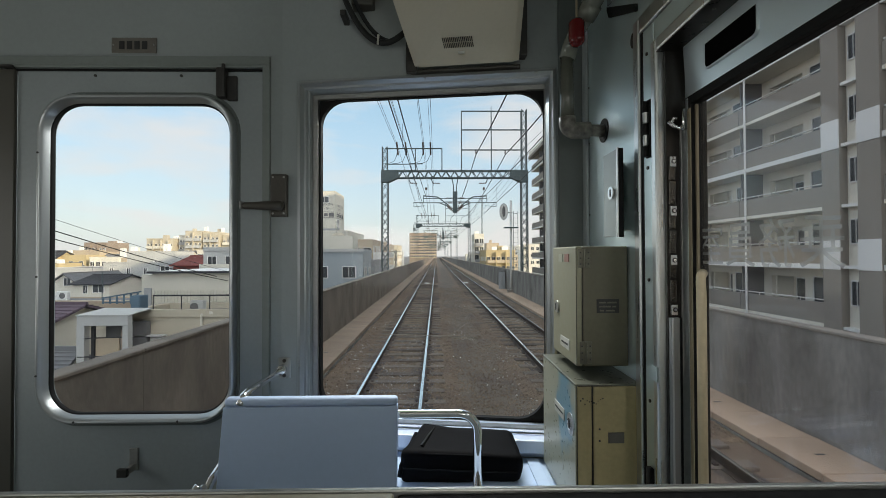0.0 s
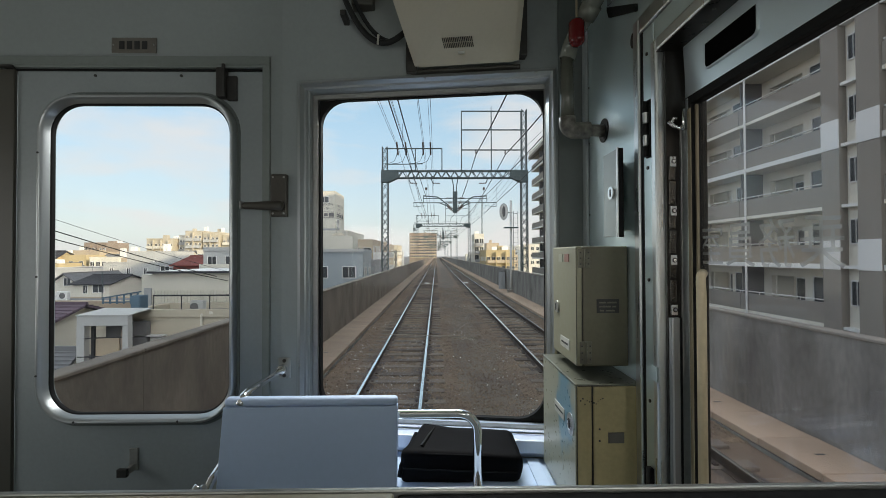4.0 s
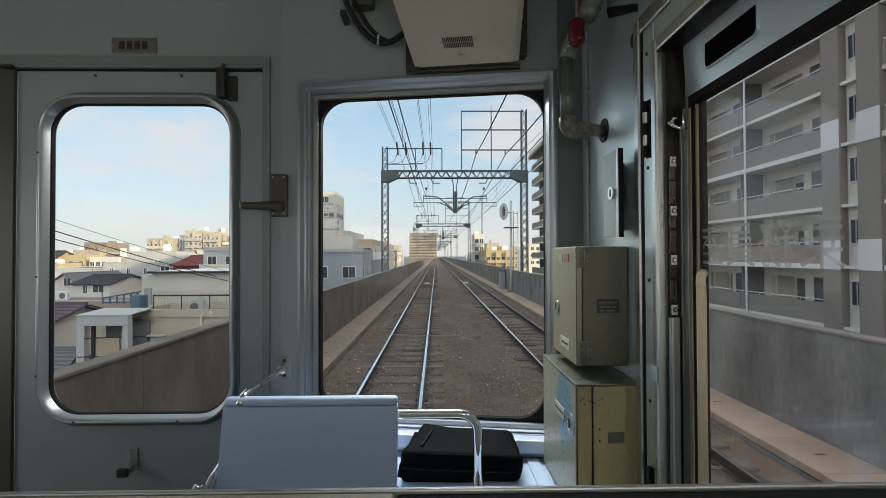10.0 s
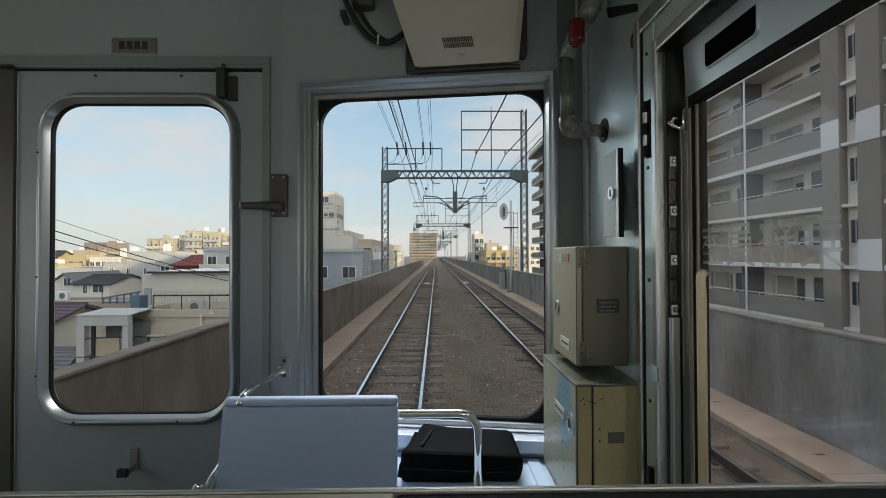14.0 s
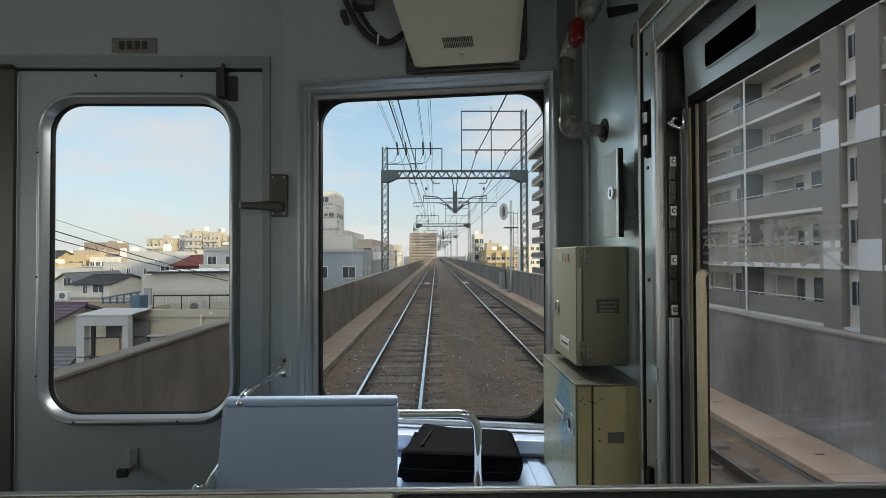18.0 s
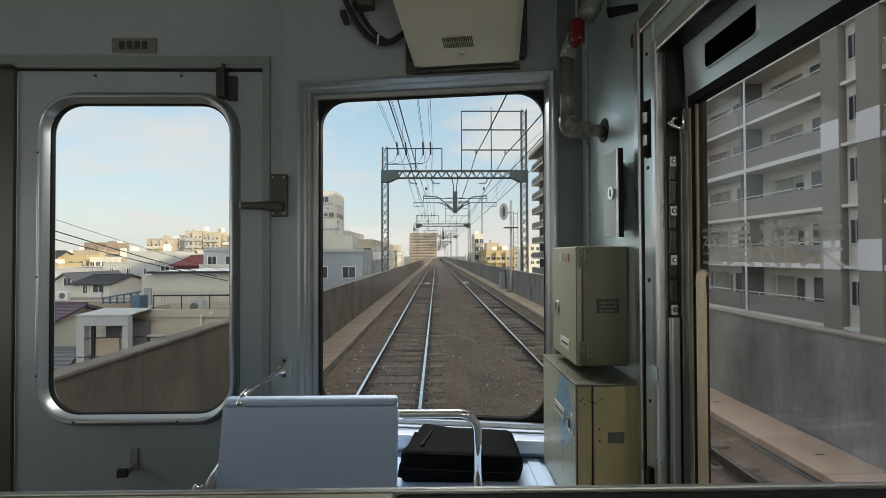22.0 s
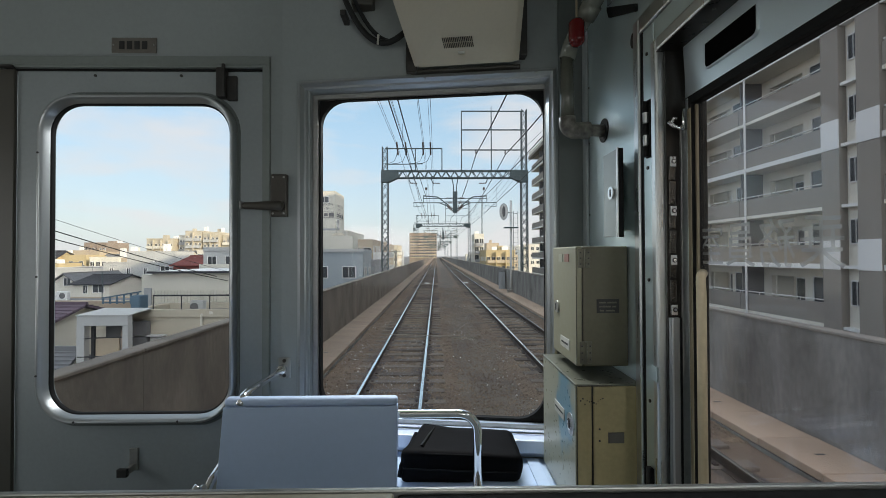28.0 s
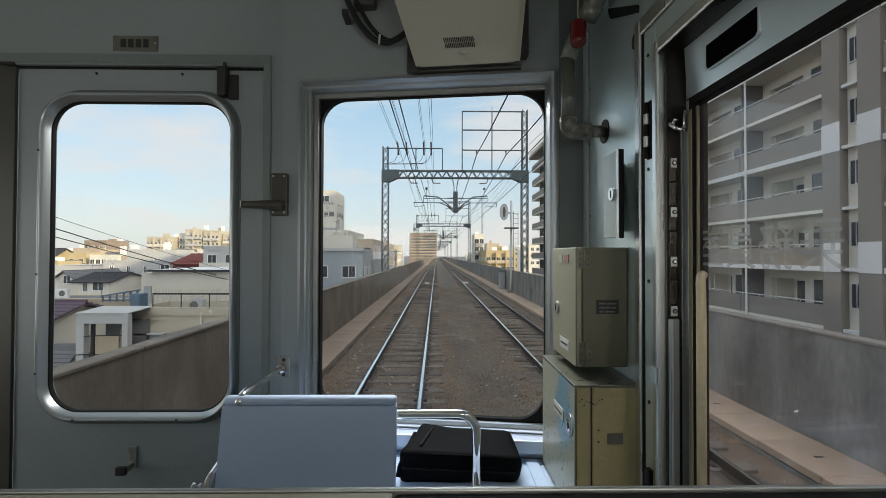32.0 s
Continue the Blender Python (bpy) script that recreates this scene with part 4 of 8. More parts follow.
def pipework():
    t = thing("brake_pipe", (0.31, 1.06, 2.7), "cream painted pipe with chipped elbow on the wall", "pipe")
    x, y = 0.302, 1.02
    part("riser", tube([(x, y, 2.74), (x, y, 2.905)], 0.0155, 18), "pipe_cream", t, smooth=True)
    el = bend((x, y, 2.9), (0.387, y, 2.735), 0.018, (x, y, 2.735))
    part("elbow", tube([(x, y, 2.765)] + el + [(0.352, y, 2.735)], 0.0192, 18), "pipe_chipped", t, "dark chipped elbow", smooth=True)
    part("stub", tube([(0.345, y, 2.735), (0.387, y, 2.735)], 0.0135, 16), "pipe_chipped", t, smooth=True)
    part("wall_flange", tube([(0.3842, y, 2.735), (0.3868, y, 2.735)], 0.027, 20), "rubber", t, "black wall flange")
    part("upper_bend", tube([(x, y, 2.90), (0.310, 1.016, 2.93), (0.320, 1.005, 2.955), (0.335, 0.985, 2.982), (0.350, 0.95, 3.01), (0.362, 0.90, 3.04), (0.368, 0.80, 3.10)], 0.0185, 18), "pipe_lit", t, smooth=True)
    part("collar", tube([(0.333, 0.988, 2.978), (0.343, 0.966, 2.997)], 0.0225, 18), "pipe_lit", t, smooth=True)
    k = thing("pull_knob", (0.305, 1.0, 2.92), "red plastic pull knob hanging from a thin cord", "knob")
    bm = bmesh.new()
    turn = [(0.0, -0.0325)] + [(0.0178 * math.sin(q), -0.0165 - 0.016 * math.cos(q)) for q in [math.pi / 16 * i for i in range(1, 9)]] + [(0.0178, 0.0165)] + [(0.0178 * math.cos(q), 0.0165 + 0.014 * math.sin(q)) for q in [math.pi / 16 * i for i in range(1, 9)]]
    n = 20
    rows = [[bm.verts.new((0.309 + max(r, 1e-4) * math.cos(2 * math.pi * i / n), 0.97 + max(r, 1e-4) * math.sin(2 * math.pi * i / n), 2.937 + z)) for i in range(n)] for r, z in turn]
    for lo, hi in zip(rows, rows[1:]):
        for i in range(n):
            bm.faces.new((lo[i], lo[(i + 1) % n], hi[(i + 1) % n], hi[i]))
    part("knob", bm, "red", k, smooth=True)
    part("cord", tube([(0.309, 0.97, 2.96), (0.309, 0.97, 3.1), (0.309, 0.97, 3.395)], 0.0022, 6), "yellow_brass", k)
    s = thing("ceiling_speaker", (0.36, 0.93, 3.0), "small grey box with a dark front on the wall", "speaker")
    part("case", boxm(0.381, 0.3866, 0.845, 0.985, 3.002, 3.03, 0.002), "cab_paint", s)
    bm = slab([(0.845, 2.915), (0.975, 2.972), (0.985, 2.992), (0.985, 3.0), (0.845, 2.93)], 0.0, 0.006)
    bmesh.ops.recalc_face_normals(bm, faces=bm.faces)
    part("dark_front", bm, "rubber", s, "black slot", at=basis((0.387, 0, 0), (0, 1, 0), (0, 0, 1), (-1, 0, 0)))


pipework()


def ceiling_unit():
    t = thing("fan_unit", (0.06, 1.05, 2.94), "cream ventilator housing with slots above the front window", "ventilator")
    far, near = [(-0.054, 1.175, 2.932), (0.213, 1.140, 2.934)], [(-0.150, 0.83, 3.135), (0.186, 0.83, 3.135)]
    bm = bmesh.new()
    lo = [bm.verts.new(p) for p in (far[0], far[1], near[1], near[0])]
    hi = [bm.verts.new(p) for p in ((-0.080, 1.172, 3.395), (0.225, 1.145, 3.395), (0.205, 0.83, 3.395), (-0.20, 0.83, 3.395))]
    bm.faces.new(lo)
    bm.faces.new(hi[::-1])
    for i in range(4):
        j = (i + 1) % 4
        bm.faces.new((lo[j], lo[i], hi[i], hi[j]))
    bmesh.ops.recalc_face_normals(bm, faces=bm.faces)
    bmesh.ops.bevel(bm, geom=[e for e in bm.edges if all(v in lo for v in e.verts)], offset=0.014, segments=4, affect="EDGES")
    body = part("housing", bm, "unit_cream", t, smooth=False)
    # slots lie on the slanting underside
    o, a, b = Vector(far[0]), Vector(far[1]) - Vector(far[0]), Vector(near[0]) - Vector(far[0])
    n = a.cross(b).normalized()
    if n.z > 0:
        n = -n
    for r in range(2):
        for k in range(17):
            c = o + a * (0.345 + 0.0165 * k) + b * (0.175 + 0.038 * r) + n * 0.0006
            p, q = c - b.normalized() * 0.0062, c + b.normalized() * 0.0062
            part("vent_slot", bar(p, q, 0.0017, 0.0016), "ink", body)
    part("badge", bar(o + a * 0.46 + b * 0.125 + n * 0.001, o + a * 0.52 + b * 0.125 + n * 0.001, 0.007, 0.002), "label_pale", body)
    part("mount_plate", boxm(-0.078, -0.050, 1.176, 1.196, 2.935, 3.02, 0.002), "dark_metal", t)
    part("mount_plate", boxm(0.212, 0.232, 1.120, 1.152, 2.955, 3.10, 0.002), "dark_metal", t)
    part("mount_lip", lbox(0.37, 0.66, 0.487, 0.494, 0.0, 0.02, 0.002), "cab_paint_dark", t, at=AN)
    c = thing("cable_loop", (-0.2, 1.2, 3.1), "black corrugated cable drooping to the ventilator", "cable")
    pts = [(-0.262, 1.20, 3.22), (-0.250, 1.19, 3.16), (-0.228, 1.185, 3.105), (-0.200, 1.18, 3.055), (-0.168, 1.18, 3.022), (-0.135, 1.18, 3.012), (-0.105, 1.18, 3.022), (-0.07, 1.18, 3.05)]
    sm = []
    for i in range(len(pts) - 1):
        p0, p1, p2, p3 = [Vector(pts[max(0, min(len(pts) - 1, i + d))]) for d in (-1, 0, 1, 2)]
        for k in range(6):
            u = k / 6
            sm.append(0.5 * ((2 * p1) + (p2 - p0) * u + (2 * p0 - 5 * p1 + 4 * p2 - p3) * u * u + (3 * p1 - p0 - 3 * p2 + p3) * u ** 3))
    part("cable", tube(sm, 0.0078, 10), "cable_grey", c, smooth=True)
    part("second_cable", tube([p + Vector((0.022, 0.005, 0.006)) for p in sm[:30]], 0.0058, 10), "cable_grey", c, smooth=True)
    part("tie", tube([sm[27] + Vector((0, -0.011, -0.012)), sm[27] + Vector((0.002, -0.011, 0.014))], 0.003, 6), "label_pale", c, "pale cable tie")
    j = thing("junction_box", (-0.2, 1.2, 3.15), "dark cable junction box high on the wall", "box")
    part("case", boxm(-0.225, -0.165, 1.19, 1.235, 3.12, 3.20, 0.004), "cab_paint_dark", j)
    part("clip", boxm(-0.252, -0.236, 1.178, 1.235, 3.085, 3.10, 0.002), "dark_metal", j)


ceiling_unit()


# ================= cab side door =================
def side_door():
    f = thing("side_door_frame", (0.39, 0.8, 1.15), "brushed steel frame of the cab side door", "door frame", kind="structure")
    # outer trim, then a second stepped trim, then the reveal
    part("outer_jamb", lbox(-0.848, -0.8246, FLOOR, 0.440, -0.05, 0.010, 0.003), "steel", f, at=SD)
    part("outer_head", lbox(-0.8243, -0.10, 0.410, 0.441, -0.05, 0.0095, 0.003), "steel", f, at=SD)
    part("joint", lbox(-0.8244, -0.8125, FLOOR, 0.4095, -0.04, 0.0055), "rubber", f, at=SD)
    part("inner_jamb", lbox(-0.812, -0.772, FLOOR, 0.408, -0.05, 0.007, 0.002), "side_panel", f, at=SD)
    part("inner_bead", lbox(-0.7715, -0.752, FLOOR, 0.368, -0.05, 0.014, 0.004), "steel", f, at=SD)
    part("inner_head", lbox(-0.7716, -0.10, 0.3692, 0.4085, -0.05, 0.0067, 0.002), "side_panel", f, at=SD)
    part("head_bead", lbox(-0.7518, -0.10, 0.3455, 0.3685, -0.05, 0.0137, 0.004), "steel", f, at=SD)
    # black strip over the soffit, its shade put in as a dark part
    part("head_gap", lbox(-0.7515, -0.10, 0.3437, 0.3453, -0.0300, 0.0125), "reveal", f, "black strip that darkens the underside of the door head", at=SD)
    part("reveal", lbox(-0.7515, -0.746, FLOOR, 0.345, -0.07, 0.0), "reveal", f, "dark brown door reveal", at=SD)
    # steel channel that runs down below the striker plates, with a rubber lip
    ch = part("channel", boxm(0.3880, 0.4035, 0.7385, 0.7457, 1.17, 2.3450, 0.001), "frame_steel", f, "dull steel channel")
    part("channel_rib", boxm(0.3895, 0.3925, 0.7360, 0.7384, 1.17, 2.3450, 0.0008), "steel", ch)
    part("channel_lip", boxm(0.4040, 0.4085, 0.7400, 0.7457, 1.17, 2.345, 0.001), "rubber", ch, "black rubber lip")
    part("guide_strip", boxm(0.4092, 0.4235, 0.7405, 0.7457, 1.17, 2.66, 0.0008), "steel_worn", ch)
    part("jamb_block", lbox(-0.770, -0.7525, -0.216, -0.190, 0.0143, 0.0165, 0.001), "side_panel", f, "pale steel packing block", at=SD)
    hg = part("hinge", lbox(-0.797, -0.782, 0.172, 0.275, 0.007, 0.010, 0.001), "rubber", f, "black steel hinge", at=SD)
    for k in range(5):
        part("knuckle", tube([(-0.791, 0.174 + 0.020 * k, 0.0125), (-0.791, 0.174 + 0.020 * k + 0.0185, 0.0125)], 0.0052, 10), "steel" if k % 2 else "rubber", hg, at=SD)
    h2 = part("hinge", lbox(-0.797, -0.782, -0.41, -0.375, 0.007, 0.010, 0.001), "rubber", f, at=SD)
    part("knuckle", tube([(-0.791, -0.41, 0.0125), (-0.791, -0.375, 0.0125)], 0.0052, 10), "dark_metal", h2, at=SD)
    screws([(-0.795, v, 0.007) for v in (0.36, 0.155, -0.045, -0.26)], f, SD, 0.0032, "dark_metal")
    # row of striker plates along the reveal
    st = thing("striker_plates", (0.40, 0.744, 2.35), "row of bright steel striker plates on the door reveal", "latch")
    for k in range(7):
        top = 2.6134 - 0.0411 * k
        low = top - 0.0385 if k < 6 else top - 0.0178
        bm = boxm(0.3895, 0.4005, 0.7395, 0.7455, low, top, 0.001)
        for v in bm.verts:     # each plate leans back towards its foot
            v.co.y += 0.0035 * max(0.0, (top - 0.0175 - v.co.z) / 0.024)
        pl = part("striker_plate", bm, "striker", st)
        if k % 2 == 0:
            part("screw_seat", boxm(0.390, 0.4002, 0.7380, 0.7394, top - 0.0170, top - 0.0003, 0.0008), "steel", pl)
            part("striker_screw", tube([(0.3955, 0.7380, top - 0.0085), (0.3955, 0.7368, top - 0.0085)], 0.0040, 12), "dark_metal", pl)
            part("screw_head", tube([(0.3955, 0.7368, top - 0.0085), (0.3955, 0.7362, top - 0.0085)], 0.0026, 10), "chrome", pl)
    ct = thing("door_catch", (0.40, 0.74, 2.66), "small chrome spring catch on the door reveal", "catch")
    part("body", tube([(0.388, 0.738, 2.671), (0.395, 0.734, 2.662), (0.402, 0.732, 2.659), (0.408, 0.732, 2.662)], 0.0035, 8), "chrome", ct, smooth=True)
    part("hook", tube([(0.391, 0.735, 2.667), (0.394, 0.733, 2.676), (0.398, 0.733, 2.674)], 0.0025, 8), "chrome", ct, smooth=True)
    part("pin", tube([(0.409, 0.732, 2.655), (0.409, 0.732, 2.69)], 0.0025, 8), "chrome", ct, smooth=True)

    d = thing("door_2", (0.43, 0.45, 1.15), "closed cab side door with a large window", "door", kind="structure")
    g = (-0.722, -0.20, -0.52, 0.250)   # glass opening
    part("leaf", ring(rect(-0.7455, -0.175, FLOOR + 0.02, 0.344, 3), rect(*g, 3), -0.047, -0.033), "leaf_panel", d, at=SD)
    # added sheet, tilted so the window's reflection brightens the door top
    bm = slab([(-0.7400, 0.2612), (-0.18, 0.2612), (-0.18, 0.3435), (-0.7330, 0.3435)], -0.0328, -0.0318)
    for v in bm.verts:
        v.co.z += 0.0085 * (v.co.y - 0.2612) / 0.0823 if v.co.z > -0.0325 else 0.0
    part("top_panel", bm, "leaf_panel", d, "pale metal panel added above the glass, tilted to reflect the window", at=SD)
    part("glass_rubber", ring(rect(g[0] - 0.004, g[1] + 0.004, g[2] - 0.004, g[3] + 0.0085, 3), rect(g[0] + 0.003, g[1] - 0.003, g[2] + 0.003, g[3] - 0.0035, 3), -0.034, -0.027), "rubber", d, "thick black glazing rubber", at=SD)
    part("bright_lip", lbox(-0.7445, -0.18, g[3] + 0.0087, g[3] + 0.0108, -0.0335, -0.0300, 0.0005), "chrome", d, "thin bright edge", at=SD)
    part("seal", ring(rect(g[0], g[1], g[2], g[3], 3), rect(g[0] + 0.003, g[1] - 0.003, g[2] + 0.003, g[3] - 0.0035, 3), -0.0465, -0.035), "rubber", d, at=SD)
    part("edge_strip", lbox(-0.7187, -0.7140, -0.50, 0.243, -0.0375, -0.0330, 0.001), "yellow_brass", d, "yellowed edge strip", at=SD)
    part("glass_edge", lbox(-0.7262, -0.7172, -0.52, 0.238, -0.0268, -0.0252, 0.0005), "yellow_brass", d, "yellowed glazing strip", at=SD)
    part("pane", lbox(-0.722, -0.20, -0.52, 0.25, -0.0435, -0.0395), "side_glass", d, at=SD).visible_shadow = False
    # solid plate, the slot's inner darkness given as black colour
    part("vent_recess", slab(loop_rr(0.110, 0.052, 0.008, 4, -0.6215, 0.3105), -0.034, -0.0255), "void", d, "black plate painting the dark of a slot in the door", at=SD)
    part("vent_rim", ring(loop_rr(0.115, 0.057, 0.010, 4, -0.6215, 0.3105), loop_rr(0.110, 0.052, 0.008, 4, -0.6215, 0.3105), -0.034, -0.0252), "leaf_panel", d, at=SD)
    part("grab_handle", tube([(-0.684, -0.55, -0.020), (-0.6835, -0.075, -0.020), (-0.6845, -0.058, -0.0205), (-0.688, -0.044, -0.022), (-0.694, -0.034, -0.026), (-0.700, -0.029, -0.033)], 0.0072, 12), "cream_handle", d, "cream grab handle", at=SD, smooth=True)

    # lettering on the outside of the glass
    cu = bpy.data.curves.new("lettering", "FONT")
    cu.body = "乗務員室"
    cu.size, cu.space_character = 0.066, 1.03
    tmp = bpy.data.objects.new("lettering_tmp", cu)
    scene.collection.objects.link(tmp)
    bpy.context.view_layer.update()
    dg = bpy.context.evaluated_depsgraph_get()
    me = bpy.data.meshes.new_from_object(tmp.evaluated_get(dg))
    bpy.data.objects.remove(tmp)
    xs = [v.co.x for v in me.vertices] or [0, 1]
    k = 0.262 / max(1e-6, max(xs) - min(xs))
    zs = [v.co.y for v in me.vertices] or [0, 1]
    kz = 0.0645 / max(1e-6, max(zs) - min(zs))
    x0, y0 = min(xs), min(zs)
    for v in me.vertices:
        v.co = Vector((0.4312, 0.465 + (v.co.x - x0) * k, 2.4329 + (v.co.y - y0) * kz))
    me.materials.clear()
    me.materials.append(M["lettering"])
    ob = settle(new("lettering", me), d)
    ob["label"] = "frosted lettering on the glass"
    ob.visible_shadow = False


side_door()


# ================= running gear and roof of the cab car =================
def car_outside():
    cx = -0.835
    t = thing("train_underframe", (cx, -2.5, 0.0), "dark steel underframe and bogie of the train", "underframe")
    part("frame", boxm(cx - 1.15, cx + 1.2, -6.0, 1.25, 0.86, 1.075, 0.02), "dark_metal", t)
    bg = part("bogie", boxm(cx - 0.95, cx + 0.95, -3.4, -0.4, 0.45, 0.86, 0.05), "dark_metal", t)
    for y in (-2.95, -0.85):
        part("axle", tube([(cx - 0.6, y, 0.43), (cx + 0.6, y, 0.43)], 0.07, 12), "dark_metal", bg)
        for s in (-1, 1):
            part("wheel", tube([(cx + s * 0.50, y, 0.43), (cx + s * 0.63, y, 0.43)], 0.43, 24), "steel_worn", bg)
    part("coupler", boxm(cx - 0.15, cx + 0.15, 1.25, 1.9, 0.72, 1.0, 0.03), "dark_metal", t)
    part("pilot", boxm(cx - 1.0, cx + 1.0, 1.30, 1.36, 0.2, 0.85, 0.02), "dark_metal", t)
    r = thing("train_roof", (cx, -2.4, 3.45), "grey curved train roof", "roof")
    n = 10
    pts = [(cx + 1.34 * math.cos(math.pi * k / n), 3.452 + 0.32 * math.sin(math.pi * k / n)) for k in range(n + 1)]
    bm = slab(pts, -1.36, 6.05)
    bmesh.ops.recalc_face_normals(bm, faces=bm.faces)
    part("shell", bm, "steel_worn", r, at=basis((0, 0, 0), (1, 0, 0), (0, 0, 1), (0, -1, 0)))


car_outside()

# ================= the line: deck, ballast, tracks =================
OWN, OTHER = -0.835, 2.93          # track centres
GAUGE = 1.13                       # between rail heads
WALL_L, WALL_R = -3.22, 5.10       # inner faces of the parapets
BEGIN, END = -25.0, 420.0
STREET = -6.4


def deck():
    g = thing("ground", (0, 200, STREET), "grey town ground far below the viaduct", "ground", kind="structure")
    bm = bmesh.new()
    bmesh.ops.create_grid(bm, x_segments=8, y_segments=8, size=2600)
    bm.transform(Matrix.Translation((0, 600, STREET)))
    part("ground_sheet", bm, "town", g)
    v = thing("viaduct", (1, 200, STREET), "concrete railway viaduct deck", "viaduct", kind="structure")
    part("deck", boxm(WALL_L - 0.3, WALL_R + 0.3, BEGIN, END, -1.6, -0.42), "concrete", v)
    for k in range(24):
        y = -20 + 18.5 * k
        for x in (-2.2, 4.1):
            part("column", boxm(x - 0.6, x + 0.6, y - 0.6, y + 0.6, STREET, -1.6), "concrete", v)
    # ballast bed, gently uneven
    b = thing("ballast", (1, 100, -0.42), "brown railway ballast bed", "ballast", kind="structure")
    nx, y = 40, -6.0
    ys = []
    while y < END:
        ys.append(y)
        y += 0.22 if y < 30 else (0.8 if y < 90 else 4.0)
    x0, x1 = WALL_L + 0.80, WALL_R - 0.78
    vs, fs = [], []
    for j, yy in enumerate(ys):
        for i in range(nx + 1):
            x = x0 + (x1 - x0) * i / nx
            d = min(abs(x - OWN), abs(x - OTHER))
            z = -0.156 - 0.040 * max(0, min(1, (d - 1.2) / 0.4)) + 0.045 * noise.noise(Vector((x * 0.9, yy * 0.5, 3))) + 0.02 * noise.noise(Vector((x * 4, yy * 4, 1)))
            if yy < 90:
                z += 0.012 * noise.noise(Vector((x * 14, yy * 14, 1)))
            vs.append((x, yy, z))
    n = nx + 1
    for j in range(len(ys) - 1):
        for i in range(nx):
            a = j * n + i
            fs.append((a, a + 1, a + n + 1, a + n))
    me = bpy.data.meshes.new("ballast_bed")
    me.from_pydata(vs, [], fs)
    for key in ("ballast", "ballast_oily", "ballast_grey"):
        me.materials.append(M[key])
    for p in me.polygons:
        c = p.center
        d = min(abs(c.x - OWN), abs(c.x - OTHER)) + 0.22 * noise.noise(Vector((c.x * 2.1, c.y * 1.3, 7)))
        e = abs(c.x - (OWN + OTHER) / 2) + 0.5 * noise.noise(Vector((c.x * 1.1, c.y * 0.35, 2)))
        p.material_index = 1 if abs(d - GAUGE / 2) < 0.20 else (2 if e < 0.55 else 0)
    settle(new("ballast_bed", me), b)
    # loose stones
    rnd = np.random.RandomState(4)
    count = 46000
    yy = 6.2 + (36.0 - 6.2) * rnd.rand(count) ** 1.6
    xx = x0 + (x1 - x0) * rnd.rand(count)
    size = 0.011 + 0.020 * rnd.rand(count) ** 3
    octa = np.array([(1, 0, 0), (-1, 0, 0), (0, 1, 0), (0, -1, 0), (0, 0, 1), (0, 0, -1)], float)
    tri = np.array([(0, 2, 4), (2, 1, 4), (1, 3, 4), (3, 0, 4), (2, 0, 5), (1, 2, 5), (3, 1, 5), (0, 3, 5)])
    d = np.minimum(np.abs(xx - OWN), np.abs(xx - OTHER))
    keep = ~((d > GAUGE / 2 - 0.09) & (d < GAUGE / 2 + 0.09))
    xx, yy, size, d = xx[keep], yy[keep], size[keep], d[keep]
    zz = np.array([-0.156 - 0.040 * max(0, min(1, (q - 1.2) / 0.4)) + 0.045 * noise.noise(Vector((a * 0.9, c * 0.5, 3))) for a, c, q in zip(xx, yy, d)])
    m = len(xx)
    pts = octa[None] * size[:, None, None] * rnd.uniform(0.6, 1.4, (m, 6, 1))
    ang = rnd.rand(m) * 6.28
    ca, sa = np.cos(ang)[:, None], np.sin(ang)[:, None]
    px, py = pts[..., 0] * ca - pts[..., 1] * sa, pts[..., 0] * sa + pts[..., 1] * ca
    tilt = pts[..., 2] * 0.75 + px * rnd.uniform(-0.5, 0.5, (m, 1))
    pts = np.stack([px + xx[:, None], py + yy[:, None], tilt + (zz + 0.008)[:, None]], -1).reshape(-1, 3)
    faces = (tri[None] + 6 * np.arange(m)[:, None, None]).reshape(-1, 3)
    me = bpy.data.meshes.new("ballast_stones")
    me.from_pydata(pts.tolist(), [], faces.tolist())
    for key in ("stones", "stones_pale"):
        me.materials.append(M[key])
    # pale chippings gather in drifts
    drift = np.array([noise.noise(Vector((a * 0.8, c * 0.45, 11))) for a, c in zip(xx, yy)])
    pale = rnd.rand(m) < np.clip(0.06 + 0.55 * drift, 0.02, 0.45)
    me.polygons.foreach_set("material_index", np.repeat(pale.astype(np.int32), 8))
    st = new("ballast_stones", me)
    tagged(st, "loose brown and grey ballast stones between the rails", "gravel", kind="stuff")


deck()


def rail_profile():
    return [(-0.062, -0.153), (0.062, -0.153), (0.062, -0.143), (0.010, -0.125), (0.010, -0.045), (0.033, -0.036), (0.0335, -0.012), (0.030, -0.004), (0.024, -0.0025)], [(-0.024, -0.0025), (-0.030, -0.004), (-0.0335, -0.012), (-0.033, -0.036), (-0.010, -0.045), (-0.010, -0.125), (-0.062, -0.143)]


